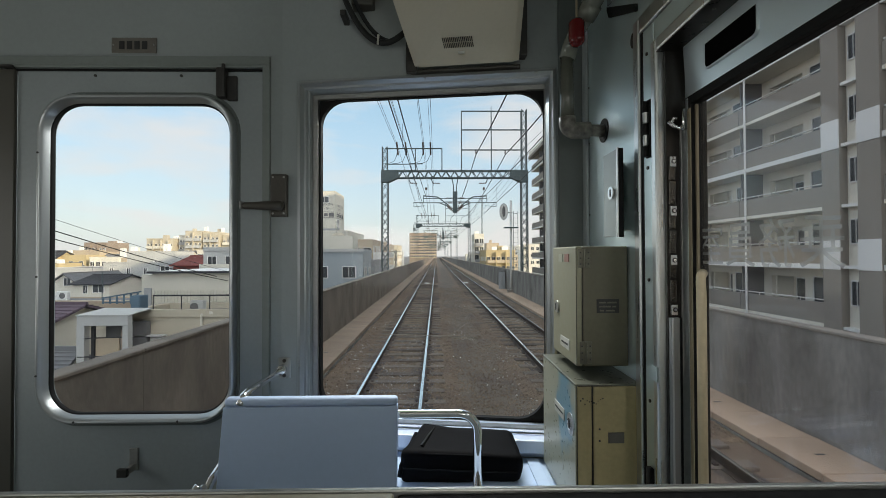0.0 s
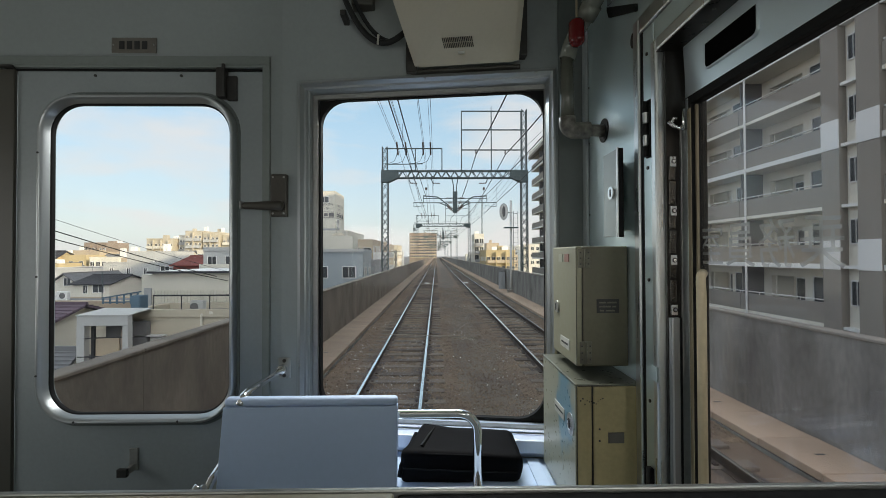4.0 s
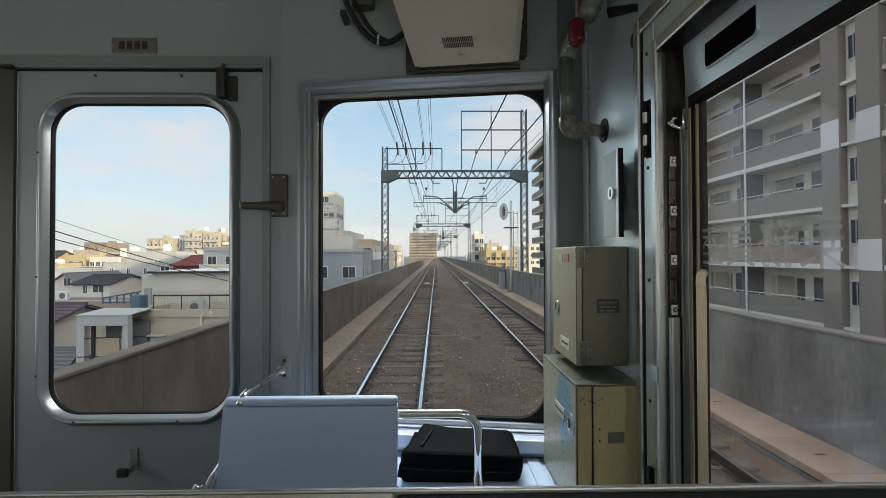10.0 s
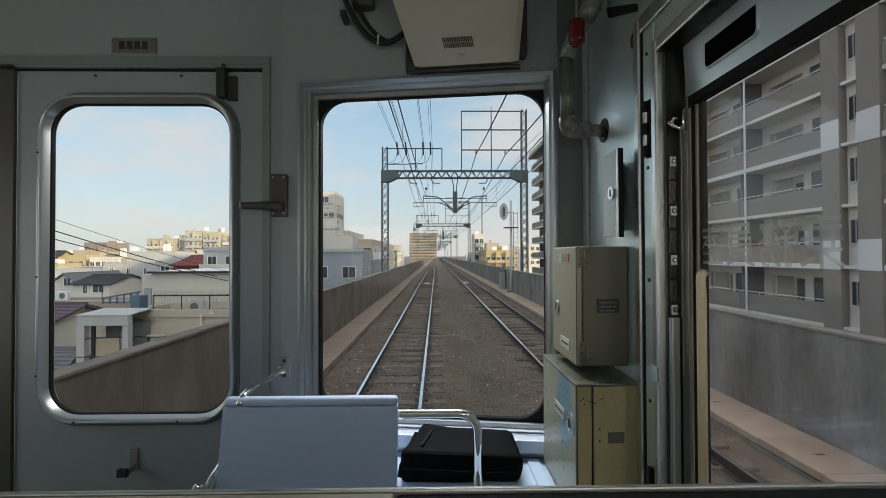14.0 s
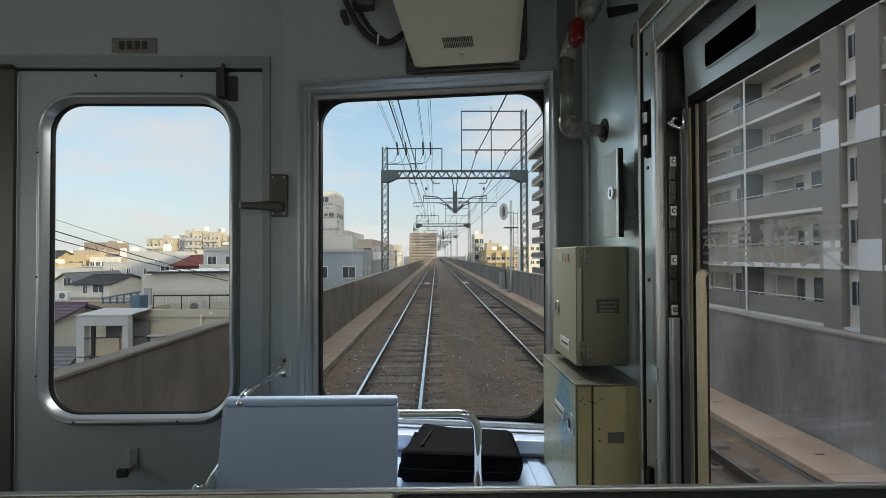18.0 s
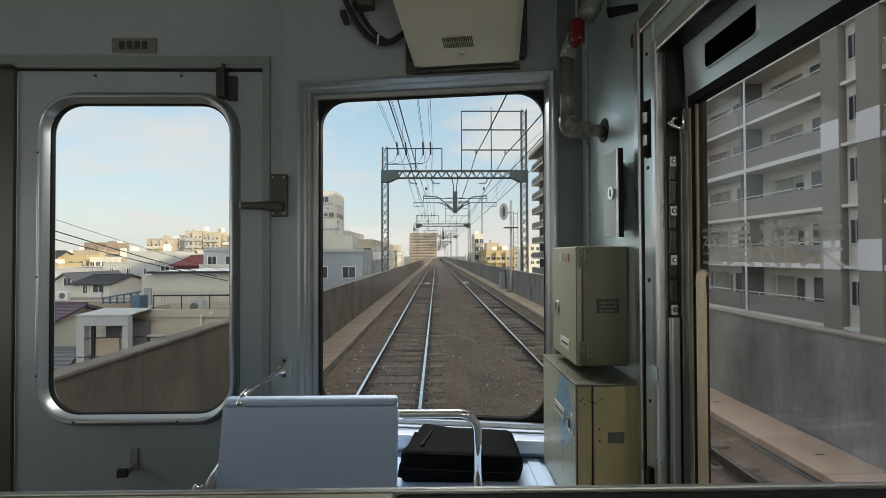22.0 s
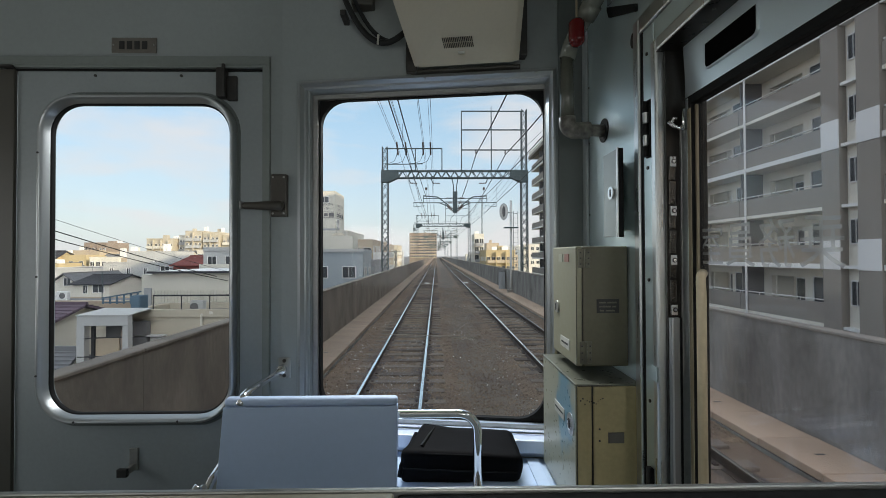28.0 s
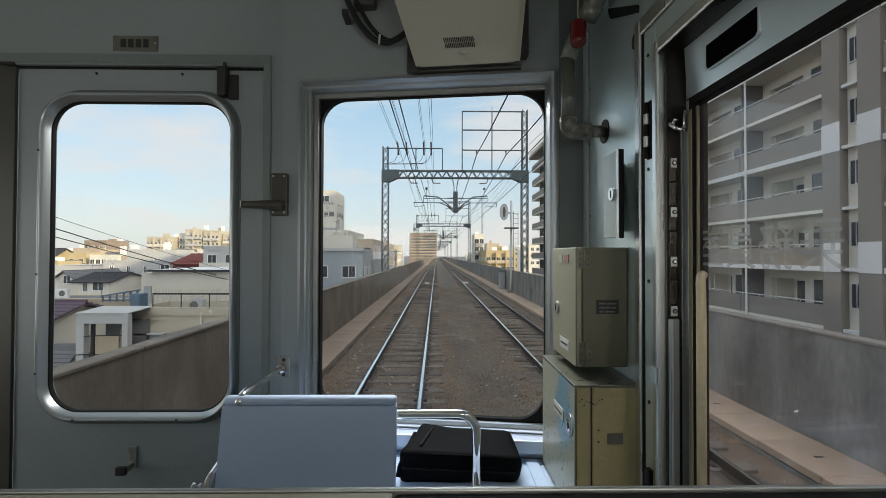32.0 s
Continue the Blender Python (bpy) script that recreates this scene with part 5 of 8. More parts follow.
def rail(parent, x):
    a, b = rail_profile()
    bm = bmesh.new()
    pts = a + b
    rows = [[bm.verts.new((x + p[0], y, p[1])) for p in pts] for y in (BEGIN, 20, 80, END)]
    n = len(pts)
    for r, s in zip(rows, rows[1:]):
        for i in range(n):
            j = (i + 1) % n
            bm.faces.new((r[i], s[i], s[j], r[j]))
    body = part("rail", bm, "rail_side", parent)
    bm = bmesh.new()
    top = [(-0.026, -0.0012), (-0.014, 0.0), (0.014, 0.0), (0.026, -0.0012)]
    rows = [[bm.verts.new((x + p[0], y, p[1])) for p in top] for y in (BEGIN, 20, 80, END)]
    for r, s in zip(rows, rows[1:]):
        for i in range(len(top) - 1):
            bm.faces.new((r[i], r[i + 1], s[i + 1], s[i]))
    part("railhead", bm, "rail_top", body, "polished running surface")


def tracks():
    bm = bmesh.new()
    add_box(bm, -1.0, 1.0, -0.11, 0.11, -0.27, -0.128, 0.012, 1)
    slp = bpy.data.meshes.new("sleeper")
    bm.to_mesh(slp)
    bm.free()
    slp.materials.append(M["sleeper"])
    bm = boxm(-0.03, 0.03, -0.045, 0.045, -0.135, -0.112)
    clip = bpy.data.meshes.new("rail_clip")
    bm.to_mesh(clip)
    bm.free()
    clip.materials.append(M["rail_side"])
    rnd = random.Random(8)
    for cx, what in ((OWN, "railway track with polished rails on weathered sleepers"), (OTHER, "second railway track beside the parapet walkway")):
        t = thing("railway_track", (cx, 100, -0.3), what, "track", "running lines")
        for s in (-1, 1):
            rail(t, cx + s * GAUGE / 2)
        for k in range(-14, 150):
            y = 3.0 + 0.625 * k
            shared("sleeper", slp, Matrix.Translation((cx + rnd.uniform(-0.02, 0.02), y + rnd.uniform(-0.015, 0.015), rnd.uniform(-0.012, 0.006))) @ Matrix.Rotation(rnd.uniform(-0.008, 0.008), 4, "Z"), t)
            if 0 <= k < 32:
                for s in (-1, 1):
                    for e in (-1, 1):
                        shared("rail_clip", clip, Matrix.Translation((cx + s * GAUGE / 2 + e * 0.085, y, 0)), t)
        bm = bmesh.new()
        for k in range(150, 560):
            y = 3.0 + 0.625 * k
            add_box(bm, cx - 1.0, cx + 1.0, y - 0.11, y + 0.11, -0.27, -0.128)
        far = part("far_sleepers", bm, "sleeper", t)
        far["kind"] = "stuff"
    # beacons and markers between the rails
    for x, y in ((OWN, 41.0), (OTHER - 0.2, 41.5), (OWN, 83.0)):
        m = thing("track_beacon", (x, y, -0.12), "flat pale signalling box between the rails", "beacon", "track beacons")
        part("case", boxm(x - 0.22, x + 0.22, y - 0.2, y + 0.2, -0.128, -0.06, 0.02), "w_slab", m)


tracks()


def parapets():
    rnd = random.Random(3)
    for side, x, top, mat, nm in ((-1, WALL_L, 1.44, "concrete_l", "parapet_west"), (1, WALL_R, 1.455, "concrete", "parapet_east")):
        t = thing(nm, (x, 100, -0.4), "weathered grey concrete viaduct parapet wall", "parapet", kind="structure")
        y, k = BEGIN, 0
        while y < END:
            ln = 5.0 if y < 120 else 20.0
            part("wall_panel", boxm(x, x + side * 0.16, y + 0.002, y + ln - 0.002, -0.42, top - 0.045), mat, t)
            part("coping", boxm(x - side * 0.02, x + side * 0.19, y + 0.004, y + ln - 0.004, top - 0.0455, top, 0.010, 1), "concrete_l" if side < 0 else "coping", t)
            y += ln
            k += 1
        # cable trough with covers serves as a walkway
        a, b = (x, x + 0.80) if side < 0 else (x - 0.78, x)
        lift = -0.015 if side < 0 else -0.02
        w = thing("walkway_west" if side < 0 else "walkway_east", ((a + b) / 2, 50, -0.3), "sandy concrete cable trough covers along the parapet", "walkway", kind="structure")
        me = bpy.data.meshes.new("trough_cover")
        bm = boxm(0.004, b - a - 0.004, 0.004, 0.996, -0.1, 0.0, 0.008, 1)
        bm.to_mesh(me)
        bm.free()
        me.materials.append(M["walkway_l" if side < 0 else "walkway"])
        sl = bpy.data.meshes.new("lifting_slot")
        bm = boxm((b - a) / 2 - 0.06, (b - a) / 2 + 0.06, 0.46, 0.50, -0.01, 0.002)
        bm.to_mesh(sl)
        bm.free()
        sl.materials.append(M["ink"])
        for k in range(70):
            yy = -8 + k
            z = lift + rnd.uniform(-0.004, 0.004)
            shared("trough_cover", me, Matrix.Translation((a, yy, z)), w)
            if k % 2:
                shared("lifting_slot", sl, Matrix.Translation((a, yy, z)), w)
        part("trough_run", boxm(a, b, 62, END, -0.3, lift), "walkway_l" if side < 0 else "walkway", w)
        part("trough_side", boxm(a, b, BEGIN, 62, -0.42, lift - 0.11), "concrete", w)


parapets()


# ================= overhead line =================
def lattice_post(x, z0, z1, w=0.42, step=0.62):
    """A square post of four angle bars with zigzag bracing on every face."""
    bm = bmesh.new()
    h = w / 2
    for sx in (-1, 1):
        for sy in (-1, 1):
            bar((x + sx * h, sy * h, z0), (x + sx * h, sy * h, z1), 0.06, 0.06, bm)
    n = max(2, round((z1 - z0) / step))
    for k in range(n):
        a, b = z0 + (z1 - z0) * k / n, z0 + (z1 - z0) * (k + 1) / n
        for s in (-1, 1):
            for (p, q) in ((-h, h), (h, -h)):
                bar((x + p, s * h, a), (x + q, s * h, b), 0.035, 0.02, bm)
                bar((x + s * h, p, a), (x + s * h, q, b), 0.02, 0.035, bm)
    return bm


FEEDERS = (-2.66, -2.07, -0.88, -0.37)
CABLES = (2.78, 4.82)


def gantry(gear=False):
    t = thing("overhead_gantry", (0, 0, 0), "blue-grey lattice steel gantry carrying the overhead wires", "gantry", "line gantries")
    XL, XR, ZB = -3.52, 6.12, 8.0
    for x, top in ((XL, 9.95), (XR, 12.55)):
        part("post", lattice_post(x, -0.4, ZB - 0.5), "galv", t)
        part("upper_post", lattice_post(x, ZB + 0.35, top, 0.34), "galv", t)
        part("foot", boxm(x - 0.4, x + 0.4, -0.4, 0.4, -1.0, -0.1, 0.03), "coping", t)
        s = 1 if x < 0 else -1
        bm = slab([(x - s * 0.25, ZB - 0.5), (x + s * 0.3, ZB - 0.5), (x + s * 0.95, ZB - 0.2), (x + s * 0.95, ZB + 0.33), (x - s * 0.25, ZB + 0.33)], -0.24, 0.24)
        bmesh.ops.recalc_face_normals(bm, faces=bm.faces)
        part("gusset", bm, "galv", t, at=basis((0, 0, 0), (1, 0, 0), (0, 0, 1), (0, -1, 0)))
    bm = bmesh.new()
    a, b = XL + 0.9, XR - 0.9
    for y in (-0.2, 0.2):
        for z in (ZB - 0.2, ZB + 0.28):
            bar((a, y, z), (b, y, z), 0.085, 0.06, bm)
        n = 13
        for k in range(n):
            u, v = a + (b - a) * k / n, a + (b - a) * (k + 1) / n
            m = (u + v) / 2
            bar((u, y, ZB - 0.2), (m, y, ZB + 0.28), 0.055, 0.02, bm)
            bar((m, y, ZB + 0.28), (v, y, ZB - 0.2), 0.055, 0.02, bm)
    for k in range(12):
        u = a + (b - a) * (k + 0.5) / 12
        bar((u, -0.2, ZB + 0.28), (u, 0.2, ZB + 0.28), 0.05, 0.02, bm)
    part("beam", bm, "galv", t)

    def discs(p, q, r, n):
        bm = tube([p, q], r * 0.35, 6)
        p, q = Vector(p), Vector(q)
        for k in range(n):
            tube([p.lerp(q, (k + 0.2) / n), p.lerp(q, (k + 0.7) / n)], r, 8, bm)
        return bm
    # feeder frames on top
    bm = bmesh.new()
    bar((XL, 0, 9.85), (0.42, 0, 9.85), 0.075, 0.07, bm)
    for x in (0.42, -1.42):
        bar((x, 0, ZB + 0.3), (x, 0, 9.85), 0.07, 0.06, bm)
    bar((XL, 0, ZB + 0.75), (-0.9, 0, ZB + 0.78), 0.05, 0.05, bm)
    part("feeder_frame", bm, "galv", t)
    for x in FEEDERS:
        part("insulator", discs((x, -0.62, 10.12), (x, -0.04, 9.90), 0.062, 5), "porcelain", t)
        part("insulator", discs((x, 0.62, 9.55), (x, 0.04, 9.80), 0.062, 5), "porcelain", t)
        # slack jumper under the bar
        part("jumper", tube([(x, -0.1, 9.75), (x - 0.05, -0.05, 9.35), (x - 0.22, 0, 8.98), (x - 0.55, 0, 8.83), (x - 0.95, 0, 8.80)], 0.016, 5), "wire", t, smooth=True)
    bm = bmesh.new()
    for z in (9.75, 11.15, 12.45):
        bar((1.78, 0, z), (XR, 0, z), 0.075, 0.07, bm)
    for x in (1.78, 3.85):
        bar((x, 0, ZB + 0.3), (x, 0, 12.45), 0.07, 0.06, bm)
    bar((3.85, 0, 12.45), (3.85, 0, 12.8), 0.04, 0.04, bm)
    part("feeder_frame", bm, "galv", t)
    for x in CABLES:
        part("insulator", discs((x, 0, 9.72), (x, 0, 9.44), 0.06, 3), "porcelain", t)
    for z in (8.7, 9.3, 10.2, 10.8):
        part("knob_insulator", discs((1.78, -0.04, z), (1.78, -0.16, z), 0.05, 2), "porcelain", t)
    # switch gear box, its looping cables and a service cage on the outer face of one post
    if gear:
        part("switch_box", boxm(XL - 0.72, XL - 0.28, -0.25, 0.2, ZB - 0.98, ZB - 0.52, 0.03), "galv_pale", t, "pale grey switch box")
        part("box_lid", boxm(XL - 0.74, XL - 0.26, -0.27, 0.22, ZB - 0.66, ZB - 0.60, 0.01), "galv", t)
        for k, (dx, top) in enumerate(((0.0, ZB + 0.62), (0.2, ZB + 0.35), (0.1, ZB + 0.5))):
            part("looped_cable", tube([(XL - 0.1, -0.2, top), (XL - 0.42 + dx * 0.5, -0.2, top - 0.12), (XL - 0.66 + dx, -0.2, top - 0.55), (XL - 0.68 + dx, -0.1, ZB - 0.55)], 0.022, 6), "wire", t, smooth=True)
            part("looped_cable", tube([(XL - 0.68 + dx, -0.1, ZB - 0.98), (XL - 0.64 + dx, -0.15, ZB - 1.35 - 0.1 * k), (XL - 0.44 + dx * 0.5, -0.2, ZB - 1.62), (XL - 0.22, -0.22, ZB - 1.4), (XL - 0.1, -0.24, ZB - 0.9)], 0.020, 6), "wire", t, smooth=True)
        cage = part("service_cage", boxm(XL - 0.78, XL + 0.5, -0.5, 0.5, ZB - 3.26, ZB - 3.20), "galv", t, "small railed service platform")
        bm = bmesh.new()
        for y in (-0.5, 0.5):
            for z in (ZB - 2.75, ZB - 2.35):
                bar((XL - 0.78, y, z), (XL + 0.5, y, z), 0.035, 0.035, bm)
            for x in (XL - 0.78, XL - 0.4, XL + 0.1, XL + 0.5):
                bar((x, y, ZB - 3.2), (x, y, ZB - 2.35), 0.035, 0.035, bm)
        for x in (XL - 0.78, XL + 0.5):
            for z in (ZB - 2.75, ZB - 2.35):
                bar((x, -0.5, z), (x, 0.5, z), 0.035, 0.035, bm)
        part("cage_rail", bm, "galv", cage)
    # small stand-off insulators under the beam
    for x, s in ((-1.9, 1), (-0.35, 1), (3.6, -1)):
        o = part("stand_off", bar((x, 0, ZB - 0.2), (x + s * 0.12, 0, ZB - 0.52), 0.06, 0.06), "galv", t)
        part("insulator", discs((x + s * 0.12, 0, ZB - 0.55), (x + s * 0.62, 0, ZB - 0.57), 0.05, 4), "porcelain", o)
    # drop bracket between the tracks with two registration arms
    cx = 1.32
    bm = bmesh.new()
    for s in (-1, 1):
        bar((cx + s * 0.22, 0, ZB - 0.2), (cx + s * 0.10, 0, ZB - 0.75), 0.06, 0.06, bm)
        bar((cx + s * 0.10, 0, ZB - 0.75), (cx + s * 0.10, 0, ZB - 1.3), 0.06, 0.06, bm)
    part("drop_bracket", bm, "galv", t)
    part("hanger_post", boxm(cx - 0.16, cx + 0.16, -0.12, 0.12, ZB - 2.62, ZB - 1.14, 0.02), "galv", t)
    part("hanger_cap", boxm(cx - 0.2, cx + 0.2, -0.15, 0.15, ZB - 2.36, ZB - 2.28, 0.01), "galv", t)
    for s in (-1, 1):
        bm = bmesh.new()
        bar((cx + s * 0.5, 0, ZB - 2.06), (cx + s * 1.2, 0, ZB - 1.52), 0.075, 0.075, bm)
        bar((cx + s * 1.2, 0, ZB - 1.52), (cx + s * 2.2, 0, ZB - 1.44), 0.075, 0.075, bm)
        bar((cx, 0, ZB - 1.60), (cx + s * 2.2, 0, ZB - 1.62), 0.045, 0.045, bm)
        bar((cx + s * 0.55, 0, ZB - 2.14), (cx + s * 1.05, 0, ZB - 1.93), 0.06, 0.06, bm)
        bar((cx + s * 0.45, 0, ZB - 1.92), (cx + s * 2.9, 0, ZB - 1.91), 0.05, 0.05, bm)
        bar((cx + s * 2.2, 0, ZB - 1.44), (cx + s * 2.2, 0, ZB - 1.91), 0.035, 0.035, bm)
        bar((cx + s * 2.85, 0, ZB - 1.91), (cx + s * 2.85, 0, ZB - 2.2), 0.035, 0.035, bm)
        bar((cx + s * 2.85, 0, ZB - 2.2), (cx + s * 2.1, 0, ZB - 2.12), 0.03, 0.03, bm)
        arm = part("registration_arm", bm, "galv", t)
        part("arm_insulator", discs((cx + s * 0.16, 0, ZB - 2.36), (cx + s * 0.52, 0, ZB - 2.05), 0.075, 6), "porcelain", arm)
        part("arm_insulator", discs((cx + s * 0.16, 0, ZB - 2.50), (cx + s * 0.57, 0, ZB - 2.13), 0.07, 6), "porcelain", arm)
        part("strain_insulator", discs((cx + s * 0.18, 0, ZB - 1.60), (cx + s * 0.62, 0, ZB - 1.605), 0.065, 6), "porcelain", arm)
        part("strain_insulator", discs((cx + s * 0.18, 0, ZB - 1.92), (cx + s * 0.50, 0, ZB - 1.92), 0.065, 5), "porcelain", arm)
        part("pull_weight", tube([(cx + s * 2.0, 0, ZB - 0.86), (cx + s * 2.0, 0, ZB - 1.02)], 0.08, 8), "porcelain", arm)
        part("weight_rod", tube([(cx + s * 2.0, 0, ZB - 1.02), (cx + s * 2.0, 0, ZB - 1.46)], 0.012, 5), "wire", arm)
    return t


first_gantry = gantry()
first_gantry.location = (0, 31.0, 0)
second_gantry = gantry(gear=True)
second_gantry.location = (0, 83.0, 0)
for _y in (134.0, 185.0, 236.0, 287.0, 338.0):
    copy_thing(first_gantry, Matrix.Translation((0, _y, 0)))


def wires():
    spans = [-22.0, 31.0, 83.0, 134.0, 185.0, 236.0, 287.0, 338.0]
    def run(name, x, z, r, sag, what, zig=0.0):
        pts = []
        for i, (a, b) in enumerate(zip(spans, spans[1:])):
            for k in range(8):
                u = k / 8
                pts.append((x + zig * (1 - 2 * abs(((i + u) % 2) - 1)), a + (b - a) * u, z - sag * 4 * u * (1 - u)))
        o = part(name, tube(pts, r, 5), "wire")
        tagged(o, what, "wire", "overhead wires")
    for c in (OWN, OTHER):
        run("contact_wire", c, 5.15, 0.012, 0.03, "dark overhead contact wire above the track", 0.2)
        run("messenger_wire", c, 6.35, 0.015, 0.65, "dark sagging messenger wire above the track", 0.2)
    for x in FEEDERS:
        run("feeder_wire", x, 10.10, 0.010, 0.55, "dark feeder wire strung from the gantry frames")
        run("feeder_wire", x + 0.14, 9.62, 0.010, 0.75, "dark feeder wire strung from the gantry frames")
    for x, z in ((6.35, 8.9), (6.42, 9.5), (6.38, 10.1)):
        run("feeder_wire", x, z, 0.012, 0.8, "dark feeder wire strung from the gantry frames")
    for x in CABLES:
        run("feeder_cable", x, 9.42, 0.032, 0.9, "thick black feeder cable above the second track")
    # droppers of the nearest spans
    for c in (OWN, OTHER):
        for k in range(9):
            y = 6 + 5.2 * k
            o = part("dropper", tube([(c, y, 5.13), (c, y, 5.75)], 0.005, 4), "wire")
            tagged(o, "thin dropper wire between messenger and contact wire", "wire", "droppers")
    # street cables over the roofs, from a pole to a shed wall
    q = thing("utility_pole", (-17.0, 2.0, STREET), "concrete utility pole with a cross arm", "pole", "utility poles")
    part("pole", tube([(-17.0, 2.0, STREET), (-17.0, 2.0, 9.4)], 0.15, 10), "coping", q, smooth=True)
    part("cross_arm", bar((-17.0, 1.2, 8.4), (-17.0, 2.8, 8.4), 0.1), "galv", q)
    part("cross_arm", bar((-17.0, 1.2, 7.6), (-17.0, 2.8, 7.6), 0.1), "galv", q)
    for k, (za, zb, r) in enumerate(((8.4, 1.5, 0.018), (7.6, 1.3, 0.016), (8.45, 1.6, 0.008))):
        a, b = Vector((-17.0, 1.6 + 0.5 * k, za)), Vector((-10.2 + 0.5 * k, 21.0, zb))
        pts = [a.lerp(b, u / 12) - Vector((0, 0, 0.5 * 4 * (u / 12) * (1 - u / 12))) for u in range(13)]
        o = part("street_cable", tube(pts, r, 5), "wire")
        tagged(o, "black street cable strung over the roofs", "wire", "street cables")


wires()


def line_signal():
    x, y = 5.02, 30.0
    t = thing("railway_signal", (x, y, -0.05), "pale steel railway signal post with an oval board", "signal")
    part("post", tube([(x, y, -0.1), (x, y, 6.1)], 0.085, 12), "w_slab", t, smooth=True)
    part("base", boxm(x - 0.25, x + 0.25, y - 0.25, y + 0.25, -0.1, 0.15, 0.03), "coping", t)
    pts = [(0.25 * math.cos(a), 0.52 * math.sin(a)) for a in [2 * math.pi * k / 24 for k in range(24)]]
    hd = part("oval_board", slab(pts, 0, 0.04), "w_slab", t, at=basis((x - 0.5, y - 0.1, 5.35), (1, 0, 0), (0, 0, 1), (0, -1, 0)))
    part("board_rim", ring([(p[0] * 1.1, p[1] * 1.06) for p in pts], pts, -0.02, 0.08), "w_grey", hd, at=basis((x - 0.5, y - 0.1, 5.35), (1, 0, 0), (0, 0, 1), (0, -1, 0)))
    part("lens", slab([(p[0] * 0.4, p[1] * 0.7) for p in pts], 0.04, 0.1), "w_darkgrey", hd, at=basis((x - 0.5, y - 0.1, 5.35), (1, 0, 0), (0, 0, 1), (0, -1, 0)))
    part("arm", bar((x, y, 5.3), (x - 0.5, y - 0.05, 5.3), 0.07), "galv", t)
    part("platform", boxm(x - 0.45, x + 0.45, y - 0.3, y + 0.3, 4.25, 4.32), "galv", t)
    for s in (0.15, 0.45):
        part("ladder_rail", bar((x + s, y - 0.1, 0.1), (x + s, y - 0.1, 5.4), 0.03), "galv", t)
    for k in range(15):
        part("rung", bar((x + 0.15, y - 0.1, 0.3 + 0.33 * k), (x + 0.45, y - 0.1, 0.3 + 0.33 * k), 0.02), "galv", t)
    part("guard", bar((x + 0.45, y - 0.1, 5.2), (x, y - 0.1, 5.3), 0.03), "galv", t)
    c = thing("relay_cabinet", (5.0, 33.0, -0.05), "drab grey trackside relay cabinet by the parapet", "cabinet")
    part("case", boxm(4.62, 5.06, 32.7, 33.2, -0.06, 1.25, 0.02), "w_grey", c)
    part("door", boxm(4.66, 5.02, 32.68, 32.7, 0.05, 1.18, 0.008), "w_grey", c)
    part("lid", boxm(4.58, 5.08, 32.64, 33.24, 1.25, 1.31, 0.01), "w_darkgrey", c)


line_signal()


# ================= town =================
def window_mesh(w, h, frame_mat="w_slab"):
    """Shared meshes of a window: frame ring and pane, facing -y, centred."""
    F = basis((0, 0, 0), (1, 0, 0), (0, 0, 1), (0, -1, 0))
    bm = ring(rect(-w / 2 - 0.06, w / 2 + 0.06, -h / 2 - 0.06, h / 2 + 0.06, 1), rect(-w / 2, w / 2, -h / 2, h / 2, 1), -0.05, 0.05)
    bm.transform(F)
    bar((0, -0.02, -h / 2), (0, -0.02, h / 2), 0.05, 0.05, bm)
    fr = bpy.data.meshes.new("window_frame")
    bm.to_mesh(fr)
    bm.free()
    fr.materials.append(M[frame_mat])
    bm = boxm(-w / 2, w / 2, -0.01, 0.03, -h / 2, h / 2)
    pn = bpy.data.meshes.new("window_pane")
    bm.to_mesh(pn)
    bm.free()
    pn.materials.append(M["pane"])
    return fr, pn


WINDOWS = {}


def put_window(parent, x, y, z, w, h, turn=0.0):
    """One window on a wall; turn 0 looks to -y, 90 to +x, -90 to -x."""
    key = (round(w, 2), round(h, 2))
    if key not in WINDOWS:
        WINDOWS[key] = window_mesh(w, h)
    m = Matrix.Translation((x, y, z)) @ Matrix.Rotation(radians(turn), 4, "Z")
    f = shared("window", WINDOWS[key][0], m, parent)
    p = new("pane", WINDOWS[key][1])
    p.parent = f
    return f


